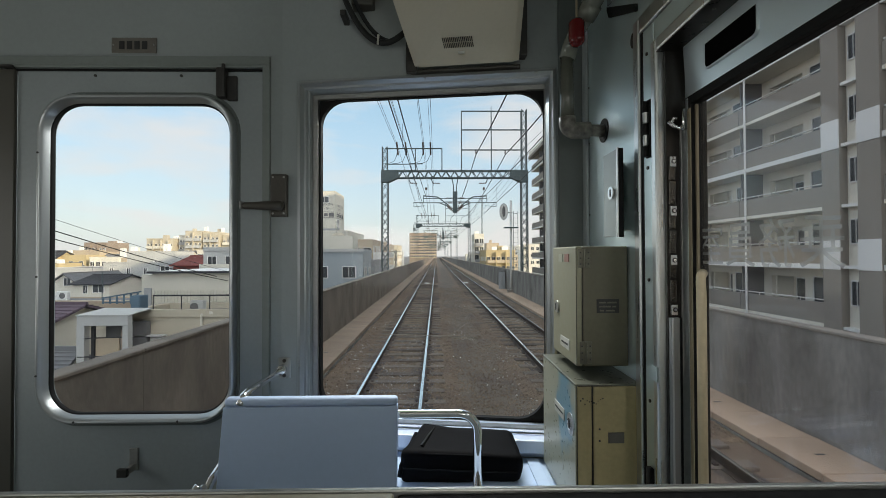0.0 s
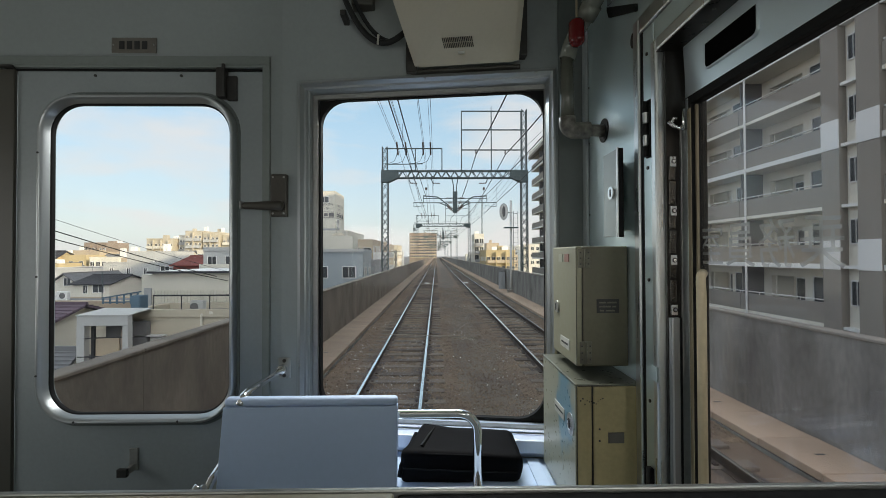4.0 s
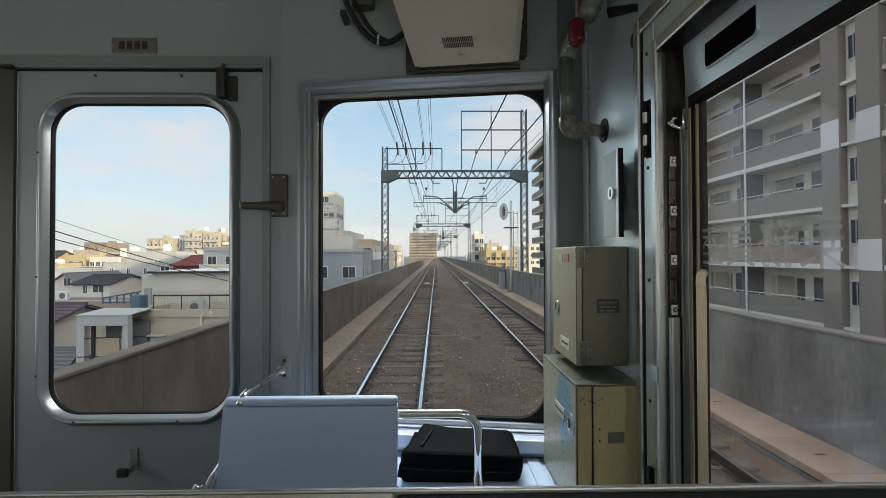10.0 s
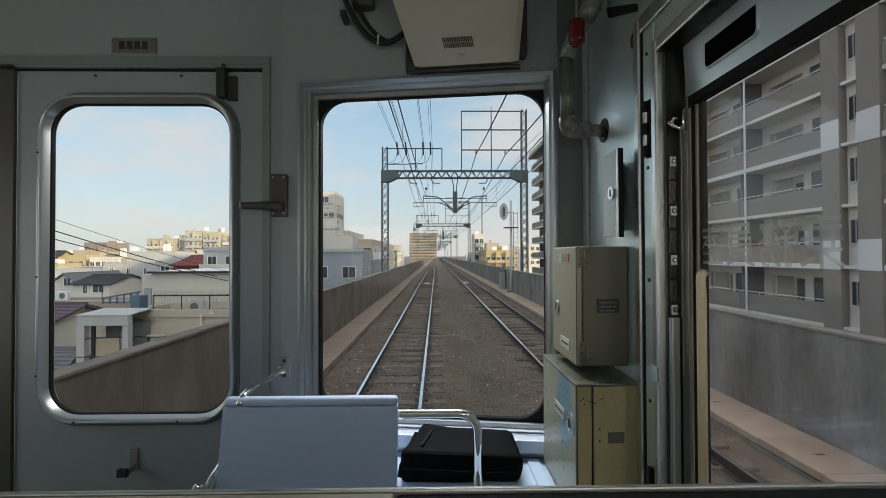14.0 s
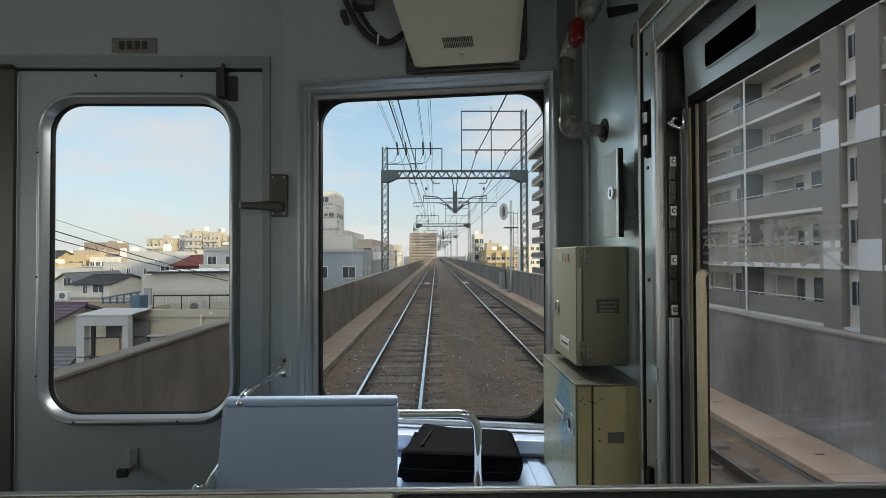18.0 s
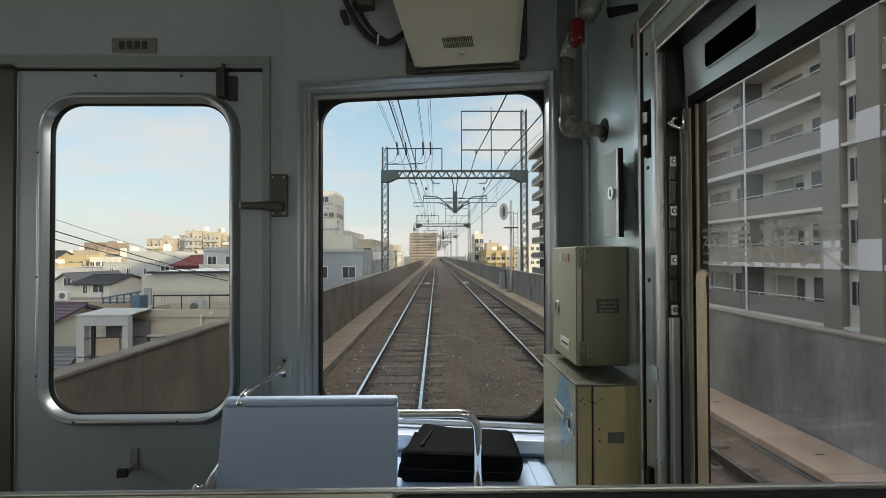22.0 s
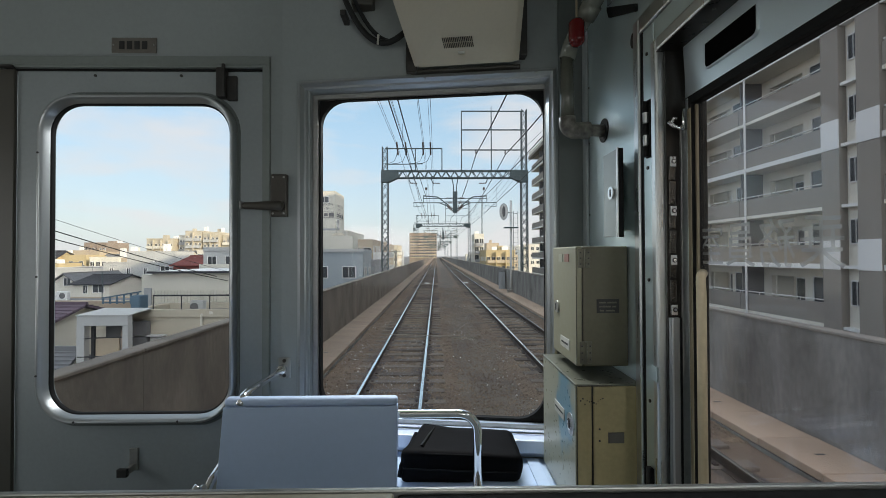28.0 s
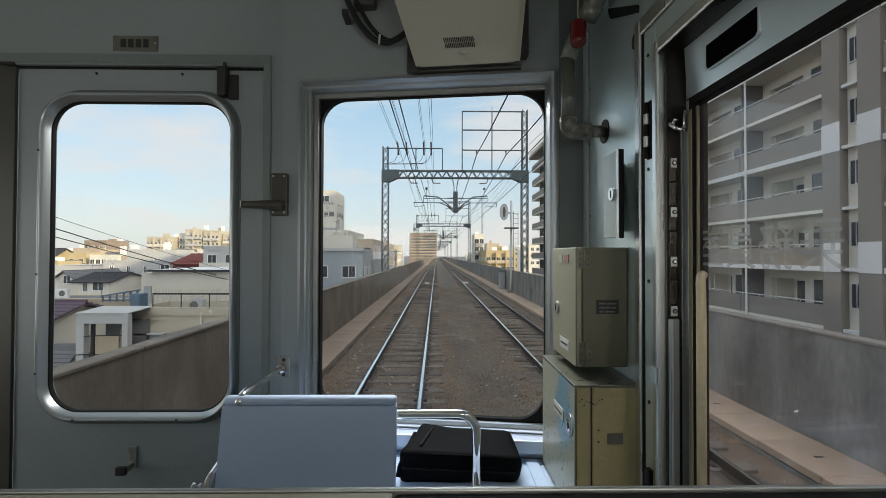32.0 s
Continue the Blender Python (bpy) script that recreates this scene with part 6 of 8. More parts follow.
def block(name, x0, x1, y0, y1, top, wall, label, roof="r_grey", cat="house", group="", windows=(), parapet=0.35, roofbits=0, seed=0, bands=None):
    """A flat-roofed building. windows: (face, columns, rows, width, height, first sill z, storey)."""
    t = thing(name, ((x0 + x1) / 2, (y0 + y1) / 2, STREET), label, cat, group)
    part("wall", boxm(x0, x1, y0, y1, STREET, top), wall, t)
    part("roof", boxm(x0 + 0.25, x1 - 0.25, y0 + 0.25, y1 - 0.25, top, top + 0.05), roof, t)
    if parapet:
        bm = bmesh.new()
        for a in ((x0 - 0.05, x1 + 0.05, y0 - 0.05, y0 + 0.2), (x0 - 0.05, x1 + 0.05, y1 - 0.2, y1 + 0.05), (x0 - 0.05, x0 + 0.2, y0 + 0.2, y1 - 0.2), (x1 - 0.2, x1 + 0.05, y0 + 0.2, y1 - 0.2)):
            add_box(bm, *a, top + 0.002, top + parapet)
        part("roof_parapet", bm, wall, t)
    for face, cols, rows, w, h, sill, storey in windows:
        for r in range(rows):
            for c in range(cols):
                u = (c + 0.5) / cols
                z = sill + h / 2 + storey * r
                if face == "s":
                    put_window(t, x0 + (x1 - x0) * u, y0 - 0.03, z, w, h)
                elif face == "e":
                    put_window(t, x1 + 0.03, y0 + (y1 - y0) * u, z, w, h, 90)
                else:
                    put_window(t, x0 - 0.03, y0 + (y1 - y0) * u, z, w, h, -90)
    if bands:
        face, cols, rows, w, h, sill, storey = windows[0]
        for r in range(rows):
            z = sill - 0.55 + storey * r
            part("balcony", boxm(x0 + 0.3, x1 - 0.3, y0 - 0.9, y0 - 0.02, z, z + 0.95), bands, t)
        for c in range(1, cols // 2 + 1):
            x = x0 + (x1 - x0) * 2 * c / cols
            if x < x1 - 0.5:
                part("pier", boxm(x - 0.15, x + 0.15, y0 - 0.95, y0 - 0.02, STREET, sill + storey * rows), wall, t)
    rnd = random.Random(seed + 11)
    for k in range(roofbits):
        w = rnd.uniform(0.8, 2.4)
        x, y = rnd.uniform(x0 + 0.6, max(x0 + 0.7, x1 - w - 0.6)), rnd.uniform(y0 + 0.6, max(y0 + 0.7, y1 - w - 0.6))
        part("roof_box", boxm(x, x + w, y, y + w, top + 0.05, top + rnd.uniform(0.9, 2.4)), wall if k % 2 else "w_slab", t)
    return t


def gabled(name, x0, x1, y0, y1, eave, ridge, wall, roof, label, along="x", group=""):
    t = thing(name, ((x0 + x1) / 2, (y0 + y1) / 2, STREET), label, "house", group)
    part("wall", boxm(x0, x1, y0, y1, STREET, eave), wall, t)
    bm = bmesh.new()
    o = 0.4
    if along == "x":
        m = (y0 + y1) / 2
        prof = [((x0 - o, y0 - o, eave - 0.1), (x0 - o, m, ridge), (x0 - o, y1 + o, eave - 0.1)), ((x1 + o, y0 - o, eave - 0.1), (x1 + o, m, ridge), (x1 + o, y1 + o, eave - 0.1))]
        gab = [[(x, y0, eave), (x, m, ridge - 0.15), (x, y1, eave)] for x in (x0, x1)]
    else:
        m = (x0 + x1) / 2
        prof = [((x0 - o, y0 - o, eave - 0.1), (m, y0 - o, ridge), (x1 + o, y0 - o, eave - 0.1)), ((x0 - o, y1 + o, eave - 0.1), (m, y1 + o, ridge), (x1 + o, y1 + o, eave - 0.1))]
        gab = [[(x0, y, eave), (m, y, ridge - 0.15), (x1, y, eave)] for y in (y0, y1)]
    for s in (0, 1):
        up = [Vector(prof[e][s + k]) for e, k in ((0, 0), (1, 0), (1, 1), (0, 1))]
        lo = [v - Vector((0, 0, 0.12)) for v in up]
        a, b = [bm.verts.new(v) for v in up], [bm.verts.new(v) for v in lo]
        bm.faces.new(a)
        bm.faces.new(b[::-1])
        for i in range(4):
            j = (i + 1) % 4
            bm.faces.new((b[i], b[j], a[j], a[i]))
    bmesh.ops.recalc_face_normals(bm, faces=bm.faces)
    rf = part("roof", bm, roof, t)
    # rows of tiles as raised courses
    bm = bmesh.new()
    for s in (0, 1):
        for k in range(1, 9):
            u = k / 9
            p = Vector(prof[0][s]).lerp(Vector(prof[0][s + 1]), u)
            q = Vector(prof[1][s]).lerp(Vector(prof[1][s + 1]), u)
            bar(p + Vector((0, 0, 0.012)), q + Vector((0, 0, 0.012)), 0.06, 0.04, bm)
    part("tile_courses", bm, roof, rf)
    part("ridge", bar(prof[0][1], prof[1][1], 0.22, 0.16), roof, rf)
    bm = bmesh.new()
    for g in gab:
        bm.faces.new([bm.verts.new(p) for p in g])
    part("gable", bm, wall, t)
    return t


def railing(parent, x0, x1, y, z, h=1.0, mat="galv", gap=0.32, plate=None):
    part("top_rail", bar((x0, y, z + h), (x1, y, z + h), 0.06), mat, parent)
    bm = bmesh.new()
    n = max(1, int(abs(x1 - x0) / gap))
    for k in range(n + 1):
        x = x0 + (x1 - x0) * k / n
        bar((x, y, z), (x, y, z + h), 0.03, 0.03, bm)
    part("balusters", bm, plate or mat, parent)


def wall_words(words, u0, u1, v0, v1, at, parent):
    """Painted words on a wall, fitted into the box u0..u1, v0..v1 of the plane at."""
    cu = bpy.data.curves.new("wall_words", "FONT")
    cu.body, cu.size = words, 1.0
    tmp = bpy.data.objects.new("words_tmp", cu)
    scene.collection.objects.link(tmp)
    bpy.context.view_layer.update()
    me = bpy.data.meshes.new_from_object(tmp.evaluated_get(bpy.context.evaluated_depsgraph_get()))
    bpy.data.objects.remove(tmp)
    xs, ys = [v.co.x for v in me.vertices] or [0, 1], [v.co.y for v in me.vertices] or [0, 1]
    ku, kv = (u1 - u0) / max(1e-6, max(xs) - min(xs)), (v1 - v0) / max(1e-6, max(ys) - min(ys))
    a, b = min(xs), min(ys)
    for v in me.vertices:
        v.co = at @ Vector((u0 + (v.co.x - a) * ku, v0 + (v.co.y - b) * kv, 0.014))
    me.materials.clear()
    me.materials.append(M["w_darkgrey"])
    ob = settle(new("lettering", me), parent)
    ob["label"] = "dark painted lettering"
    return ob


def near_houses():
    # cream building with a roof terrace and an open porch
    t = block("terrace_building", -12.25, -5.6, 18.0, 20.7, 0.03, "w_cream", "cream rendered building with a railed roof terrace", "r_grey", "building", parapet=0.30)
    railing(t, -11.3, -5.7, 18.1, 0.33, 0.55, "r_black", 0.95)
    put_window(t, -11.88, 17.97, -1.06, 0.62, 0.52)
    part("canopy", boxm(-12.24, -10.7, 17.70, 17.998, -0.70, -0.64), "w_white", t, "thin white canopy over the window")
    part("shutter_box", boxm(-11.36, -10.78, 17.90, 17.998, -1.02, -0.76, 0.01), "w_slab", t, "white shutter box")
    part("wall_vent", boxm(-9.02, -8.86, 17.94, 17.998, 0.14, 0.26, 0.02), "w_offwhite", t)
    p = thing("porch", (-12.2, 17.0, STREET), "white concrete porch with open bays beside the cream building", "porch")
    part("beam", boxm(-13.13, -11.27, 16.6, 16.85, -0.09, 0.27, 0.015), "w_white", p)
    bm = bmesh.new()
    v = [bm.verts.new(q) for q in ((-13.16, 16.58, 0.272), (-11.25, 16.58, 0.272), (-11.25, 18.0, 0.37), (-13.16, 18.0, 0.37), (-13.16, 16.58, 0.31), (-11.25, 16.58, 0.31), (-11.25, 18.0, 0.41), (-13.16, 18.0, 0.41))]
    for q in ((3, 2, 1, 0), (4, 5, 6, 7), (0, 1, 5, 4), (1, 2, 6, 5), (2, 3, 7, 6), (3, 0, 4, 7)):
        bm.faces.new([v[i] for i in q])
    part("roof_slab", bm, "w_white", p, "weathered white lean-to roof slab")
    part("side_beam", boxm(-13.13, -12.88, 16.86, 17.95, -0.09, 0.27), "w_white", p)
    for x, w in ((-13.13, 0.28), (-11.47, 0.20)):
        part("pillar", boxm(x, x + w, 16.6, 16.85, STREET, -0.09), "w_white", p)
    part("mid_post", boxm(-12.83, -12.72, 16.9, 17.0, STREET, -0.09), "r_black", p)
    part("shutter", boxm(-12.70, -11.83, 16.95, 17.0, STREET, -0.56), "w_tan", p, "beige shutter in the bay")
    part("shutter_panel", boxm(-11.78, -11.62, 16.95, 17.0, STREET, -0.30), "w_brown", p)
    part("rail", bar((-13.1, 16.62, -0.55), (-11.4, 16.62, -0.50), 0.035), "r_black", p)
    part("low_rail", bar((-13.1, 16.62, -1.22), (-11.4, 16.62, -1.20), 0.04), "r_black", p)
    part("back_wall", boxm(-12.86, -11.3, 17.7, 17.95, STREET, -0.09), "w_darkgrey", p)
    a = thing("air_conditioner", (-9.7, 18.6, 0.08), "white outdoor air conditioner unit on the terrace", "air conditioner")
    part("case", boxm(-10.05, -9.50, 18.45, 18.72, 0.10, 0.64, 0.03), "w_white", a)
    part("fan_grille", slab([(-9.86 + 0.17 * math.cos(q), 0.38 + 0.17 * math.sin(q)) for q in [2 * math.pi * k / 18 for k in range(18)]], 0, 0.02), "w_darkgrey", a, at=basis((0, 18.45, 0), (1, 0, 0), (0, 0, 1), (0, -1, 0)))
    part("foot", boxm(-10.0, -9.55, 18.48, 18.70, 0.075, 0.10), "w_darkgrey", a)
    # white corrugated store with a black roof edge
    s = thing("metal_store", (-10, 26, STREET), "white corrugated metal store with a black roof edge", "shed")
    part("wall", boxm(-13.15, -7.0, 21.0, 26.0, STREET, 1.68), "w_offwhite", s)
    part("roof", boxm(-13.25, -6.9, 20.85, 26.15, 1.68, 1.75), "w_slab", s)
    part("roof_edge", boxm(-13.27, -6.88, 20.78, 20.85, 1.66, 1.755), "r_black", s, "black roof edge")
    part("side_bay", boxm(-13.66, -13.15, 21.02, 25.5, STREET, 1.60), "w_offwhite", s)
    bm = bmesh.new()
    for k in range(40):
        add_box(bm, -13.10 + 0.15 * k, -13.03 + 0.15 * k, 20.95, 21.0, STREET, 0.85)
    part("ribs", bm, "w_offwhite", s)
    part("door", boxm(-13.52, -13.18, 20.97, 21.02, STREET, 0.98), "w_grey", s)
    # blue fence and box on the terrace edge
    f = thing("blue_fence", (-15.8, 24, -0.4), "blue painted mesh fence on the roof edge", "fence")
    for k in range(9):
        x = -17.6 + 0.36 * k
        part("picket", bar((x, 24.0, -0.06), (x, 24.0, 0.25 + 0.06 * k), 0.10, 0.02), "r_blue", f)
    part("top_rail", bar((-17.65, 24.0, 0.25), (-14.6, 24.0, 0.75), 0.07), "r_blue", f)
    part("low_rail", bar((-17.65, 24.0, 0.0), (-14.6, 24.0, 0.1), 0.06), "r_blue", f)
    v = thing("blue_locker", (-12.2, 18.6, 0.0), "blue painted locker on the roof terrace", "locker")
    part("case", boxm(-12.4, -12.0, 18.4, 18.9, -0.02, 0.85, 0.02), "r_blue", v)
    part("door", boxm(-12.36, -12.04, 18.37, 18.4, 0.05, 0.8, 0.01), "r_blue", v)
    # older roofs lower down
    gabled("tiled_house", -22.5, -17.3, 19.0, 25.0, -0.75, 0.15, "w_offwhite", "r_purple", "old house with a dull purple tiled roof", "x", "old houses")
    gabled("tiled_house", -18.2, -14.6, 13.0, 16.5, -2.6, -1.4, "w_offwhite", "r_grey", "small house with a grey tiled roof", "x", "old houses")
    q = gabled("tiled_house", -17.6, -14.4, 17.0, 19.0, -2.2, -1.2, "w_offwhite", "r_grey", "small shed with a worn grey tiled roof", "x", "old houses")
    block("flat_house", -24.6, -14.2, 25.2, 27.6, -0.12, "w_tan", "beige flat-roofed annex among the houses", "r_grey", parapet=0.12)
    g = gabled("gabled_house", -52.8, -48.6, 62.0, 72.0, -1.4, 0.15, "w_offwhite", "r_grey", "white gabled house with a slate grey roof", "y", "old houses")
    put_window(g, -50.3, 61.95, -1.0, 0.9, 1.0)
    g = gabled("gabled_house", -48.0, -43.2, 60.0, 68.0, -1.1, -0.1, "w_offwhite", "r_black", "low white house with a dark pitched roof", "x", "old houses")
    put_window(g, -44.6, 59.95, -1.75, 1.4, 1.1)
    put_window(g, -46.3, 59.95, -1.9, 0.5, 1.0)
    block("long_hall", -68.0, -52.5, 75.0, 92.0, 0.35, "w_white", "long white hall with a grey flat roof", "r_grey", "building", parapet=0.2)
    w = block("white_house", -54.3, -43.4, 74.0, 84.0, 1.3, "w_white", "white rendered flat-roofed house", "r_grey", windows=(("s", 4, 1, 0.5, 1.1, -0.6, 2.8),), parapet=0.15)
    part("roof_room", boxm(-52.5, -44.5, 77.0, 83.0, 1.35, 3.3), "w_white", w)
    block("grey_yard_house", -40.5, -36.5, 66.0, 76.0, 0.9, "w_grey", "grey house with a railed balcony", "r_grey", windows=(("s", 2, 2, 1.2, 1.0, -2.2, 2.2),), parapet=0.5)
    # maroon house and its neighbours
    m = gabled("maroon_house", -36.0, -29.5, 62.0, 72.0, 1.3, 2.5, "w_maroon", "w_maroon", "dark red house among the roofs", "x")
    for x in (-35.0, -33.4, -31.5):
        put_window(m, x, 61.95, 0.2, 0.9, 0.8)
    n = block("white_house", -27.8, -21.5, 54.0, 62.0, 3.0, "w_white", "white rendered house with a roof balcony", "r_grey", windows=(("s", 3, 2, 1.0, 0.9, -0.6, 2.1),), parapet=0.5, roofbits=1)
    part("balcony", boxm(-27.9, -22.0, 53.2, 54.0, 0.9, 1.5), "w_offwhite", n)
    t2 = block("arched_house", -43.0, -37.2, 84.0, 92.0, 1.9, "w_offwhite", "off-white house with a rounded dark canopy", "r_grey", windows=(("s", 3, 1, 1.1, 1.1, -0.2, 2.6),), parapet=0.3)
    part("canopy", tube([(-42.2, 83.6, 0.6), (-42.2, 84.4, 0.6)], 1.5, 20), "w_darkgrey", t2)
    gh = block("grey_house", -16.0, -7.5, 46.0, 52.0, 2.75, "w_bluegrey", "blue-grey rendered house beside the line", "r_grey", windows=(("s", 3, 1, 1.3, 1.1, 0.2, 2.8), ("e", 2, 1, 1.2, 1.0, 0.1, 2.8)), parapet=0.35, roofbits=0)
    part("roof_edge", boxm(-16.1, -7.4, 45.85, 46.0, 2.85, 3.15), "w_white", gh)
    part("roof_room", boxm(-15.5, -9.0, 48.5, 51.8, 2.8, 4.6), "w_offwhite", gh)
    # grey building with the railed roof, balcony and water tank
    b = block("grey_apartments", -14.5, -7.3, 53.0, 66.0, 1.75, "w_grey", "grey rendered apartment house with a railed roof", "r_grey", "building", windows=(("e", 5, 1, 1.2, 1.1, -1.2, 2.8), ("s", 3, 1, 1.3, 1.1, -1.0, 2.8)), parapet=0.2)
    railing(b, -14.3, -7.4, 53.15, 1.95, 0.95, "w_slab", 0.22)
    bm = bmesh.new()
    for k in range(52):
        bar((-7.4, 53.2 + 0.245 * k, 1.95), (-7.4, 53.2 + 0.245 * k, 2.85), 0.12, 0.02, bm)
    part("roof_fence", bm, "w_slab", b)
    part("roof_house", boxm(-14.3, -10.8, 56.0, 61.0, 1.8, 3.2), "w_darkgrey", b)
    k = thing("water_tank", (-12.6, 58, 3.2), "cream elliptical water tank on a steel stand", "tank")
    bm = bmesh.new()
    bmesh.ops.create_uvsphere(bm, u_segments=24, v_segments=14, radius=1.0)
    bm.transform(Matrix.Translation((-12.6, 58.0, 4.75)) @ Matrix.Diagonal((0.95, 0.95, 0.72, 1)))
    part("tank", bm, "w_cream", k, smooth=True)
    for q in range(4):
        a = math.pi / 4 + math.pi / 2 * q
        part("leg", bar((-12.6 + 0.9 * math.cos(a), 58 + 0.9 * math.sin(a), 3.2), (-12.6 + 0.45 * math.cos(a), 58 + 0.45 * math.sin(a), 4.2), 0.08), "r_black", k)
    part("ladder", bar((-11.7, 58, 3.2), (-11.75, 58, 5.7), 0.06), "galv", k)
    # white building with sign boards
    w = block("sign_building", -24.0, -13.2, 67.0, 82.0, 5.9, "w_offwhite", "off-white company building with wall signs", "r_grey", "building", windows=(("s", 4, 2, 1.3, 0.9, 1.6, 2.4), ("e", 4, 2, 1.3, 1.0, 1.2, 2.6)), parapet=0.3)
    part("tower", boxm(-18.9, -15.35, 68.5, 75.0, 5.95, 12.3), "w_offwhite", w)
    part("rear_storey", boxm(-23.6, -18.9, 70.5, 78.0, 5.95, 9.2), "w_offwhite", w)
    part("tower_band", boxm(-18.95, -15.3, 68.42, 68.5, 6.0, 6.6), "w_grey", w)
    put_window(w, -17.0, 68.47, 11.0, 1.3, 0.85)
    put_window(w, -15.32, 70.2, 7.3, 1.5, 1.5, 90)
    # painted signs, the same on two faces
    for at, k in ((basis((-18.9, 68.49, 0), (1, 0, 0), (0, 0, 1), (0, -1, 0)), 1.0), (basis((-15.34, 69.2, 0), (0, 1, 0), (0, 0, 1), (1, 0, 0)), 1.45)):
        wall_words("各種菓子・珍味", 0.33 * k, 3.2 * k, 10.08, 10.46, at, w)
        wall_words("加工・卸", 0.85 * k, 2.5 * k, 9.48, 9.84, at, w)
        for z in (9.14, 8.27):
            part("sign_line", boxm(0.06 * k, 3.38 * k, z - 0.025, z + 0.025, 0.0, 0.012), "w_darkgrey", w, at=at)
        for u0, u1, z0, z1 in ((0.18, 0.78, 8.76, 8.98), (0.18, 0.78, 8.42, 8.64), (0.98, 1.58, 8.45, 8.98), (1.85, 2.40, 8.45, 8.92), (2.58, 3.32, 8.38, 9.02)):
            part("sign_bar", boxm(u0 * k, u1 * k, z0, z1, 0.0, 0.012), "w_darkgrey", w, at=at)
    block("brown_offices", -13.0, -9.6, 68.0, 80.0, 4.6, "w_tan", "tan flat-roofed office with dark windows", "r_grey", "building", windows=(("s", 2, 1, 1.2, 1.0, 2.6, 2.6), ("e", 4, 2, 1.2, 1.0, 0.6, 2.3)), parapet=0.3)
    block("tan_offices", -20.5, -11.2, 92.0, 118.0, 4.6, "w_tan", "tan office building with ribbon windows", "r_grey", "building", windows=(("e", 12, 2, 1.7, 1.2, -1.2, 3.2), ("s", 5, 2, 1.4, 1.2, -1.2, 3.2)), parapet=0.6)
    # utility poles behind the parapet
    for x, y, top in ((-7.0, 78.0, 3.4),):
        q = thing("utility_pole", (x, y, STREET), "concrete utility pole with cross arms and insulators", "pole", "utility poles")
        part("pole", tube([(x, y, STREET), (x, y, top)], 0.15, 10), "coping", q, smooth=True)
        for z in (top - 0.3, top - 0.9):
            a = part("cross_arm", bar((x - 0.9, y, z), (x + 0.9, y, z), 0.08), "galv", q)
            for s in (-0.8, -0.3, 0.4, 0.8):
                part("insulator", tube([(x + s, y, z + 0.03), (x + s, y, z + 0.2)], 0.05, 8), "w_slab", a)

    # aerials and small roof clutter
    rnd = random.Random(77)
    for x, y, z in ((-20.0, 22.0, 0.15), (-50.7, 67.0, 0.15), (-45.6, 64.0, -0.1), (-33.0, 67.0, 2.5), (-25.0, 58.0, 3.1), (-47.0, 79.0, 3.3), (-11.0, 49.5, 4.6), (-19.5, 26.5, -0.1)):
        t = thing("roof_aerial", (x, y, z), "thin television aerial on a roof", "aerial", "roof aerials")
        h = rnd.uniform(1.2, 2.0)
        part("mast", tube([(x, y, z - 0.1), (x, y, z + h)], 0.022, 6), "galv", t)
        part("boom", bar((x - 0.4, y, z + h - 0.1), (x + 0.4, y, z + h - 0.1), 0.025), "galv", t)
        for k in range(4):
            part("rod", bar((x - 0.3 + 0.2 * k, y - 0.25, z + h - 0.1), (x - 0.3 + 0.2 * k, y + 0.25, z + h - 0.1), 0.015), "galv", t)
    for x, y, z in ((-8.2, 19.3, -0.0), (-22.0, 26.2, -0.07), (-47.5, 76.0, 1.35), (-39.0, 70.0, 0.95)):
        t = thing("air_conditioner", (x, y, z), "white outdoor air conditioner unit on a flat roof", "air conditioner", "roof air conditioners")
        part("case", boxm(x, x + 0.7, y, y + 0.28, z, z + 0.5, 0.02), "w_slab", t)
        part("fan_grille", slab([(x + 0.45 + 0.17 * math.cos(q), z + 0.26 + 0.17 * math.sin(q)) for q in [2 * math.pi * k / 14 for k in range(14)]], 0, 0.015), "w_darkgrey", t, at=basis((0, y, 0), (1, 0, 0), (0, 0, 1), (0, -1, 0)))
    d = thing("drain_pipe", (-9.3, 17.95, STREET), "pale drain pipe on the cream wall", "pipe")
    part("pipe", tube([(-9.3, 17.93, STREET), (-9.3, 17.93, 0.1)], 0.045, 8), "w_offwhite", d)
    part("elbow", tube([(-9.3, 17.93, 0.1), (-9.3, 18.1, 0.22)], 0.045, 8), "w_offwhite", d)


near_houses()


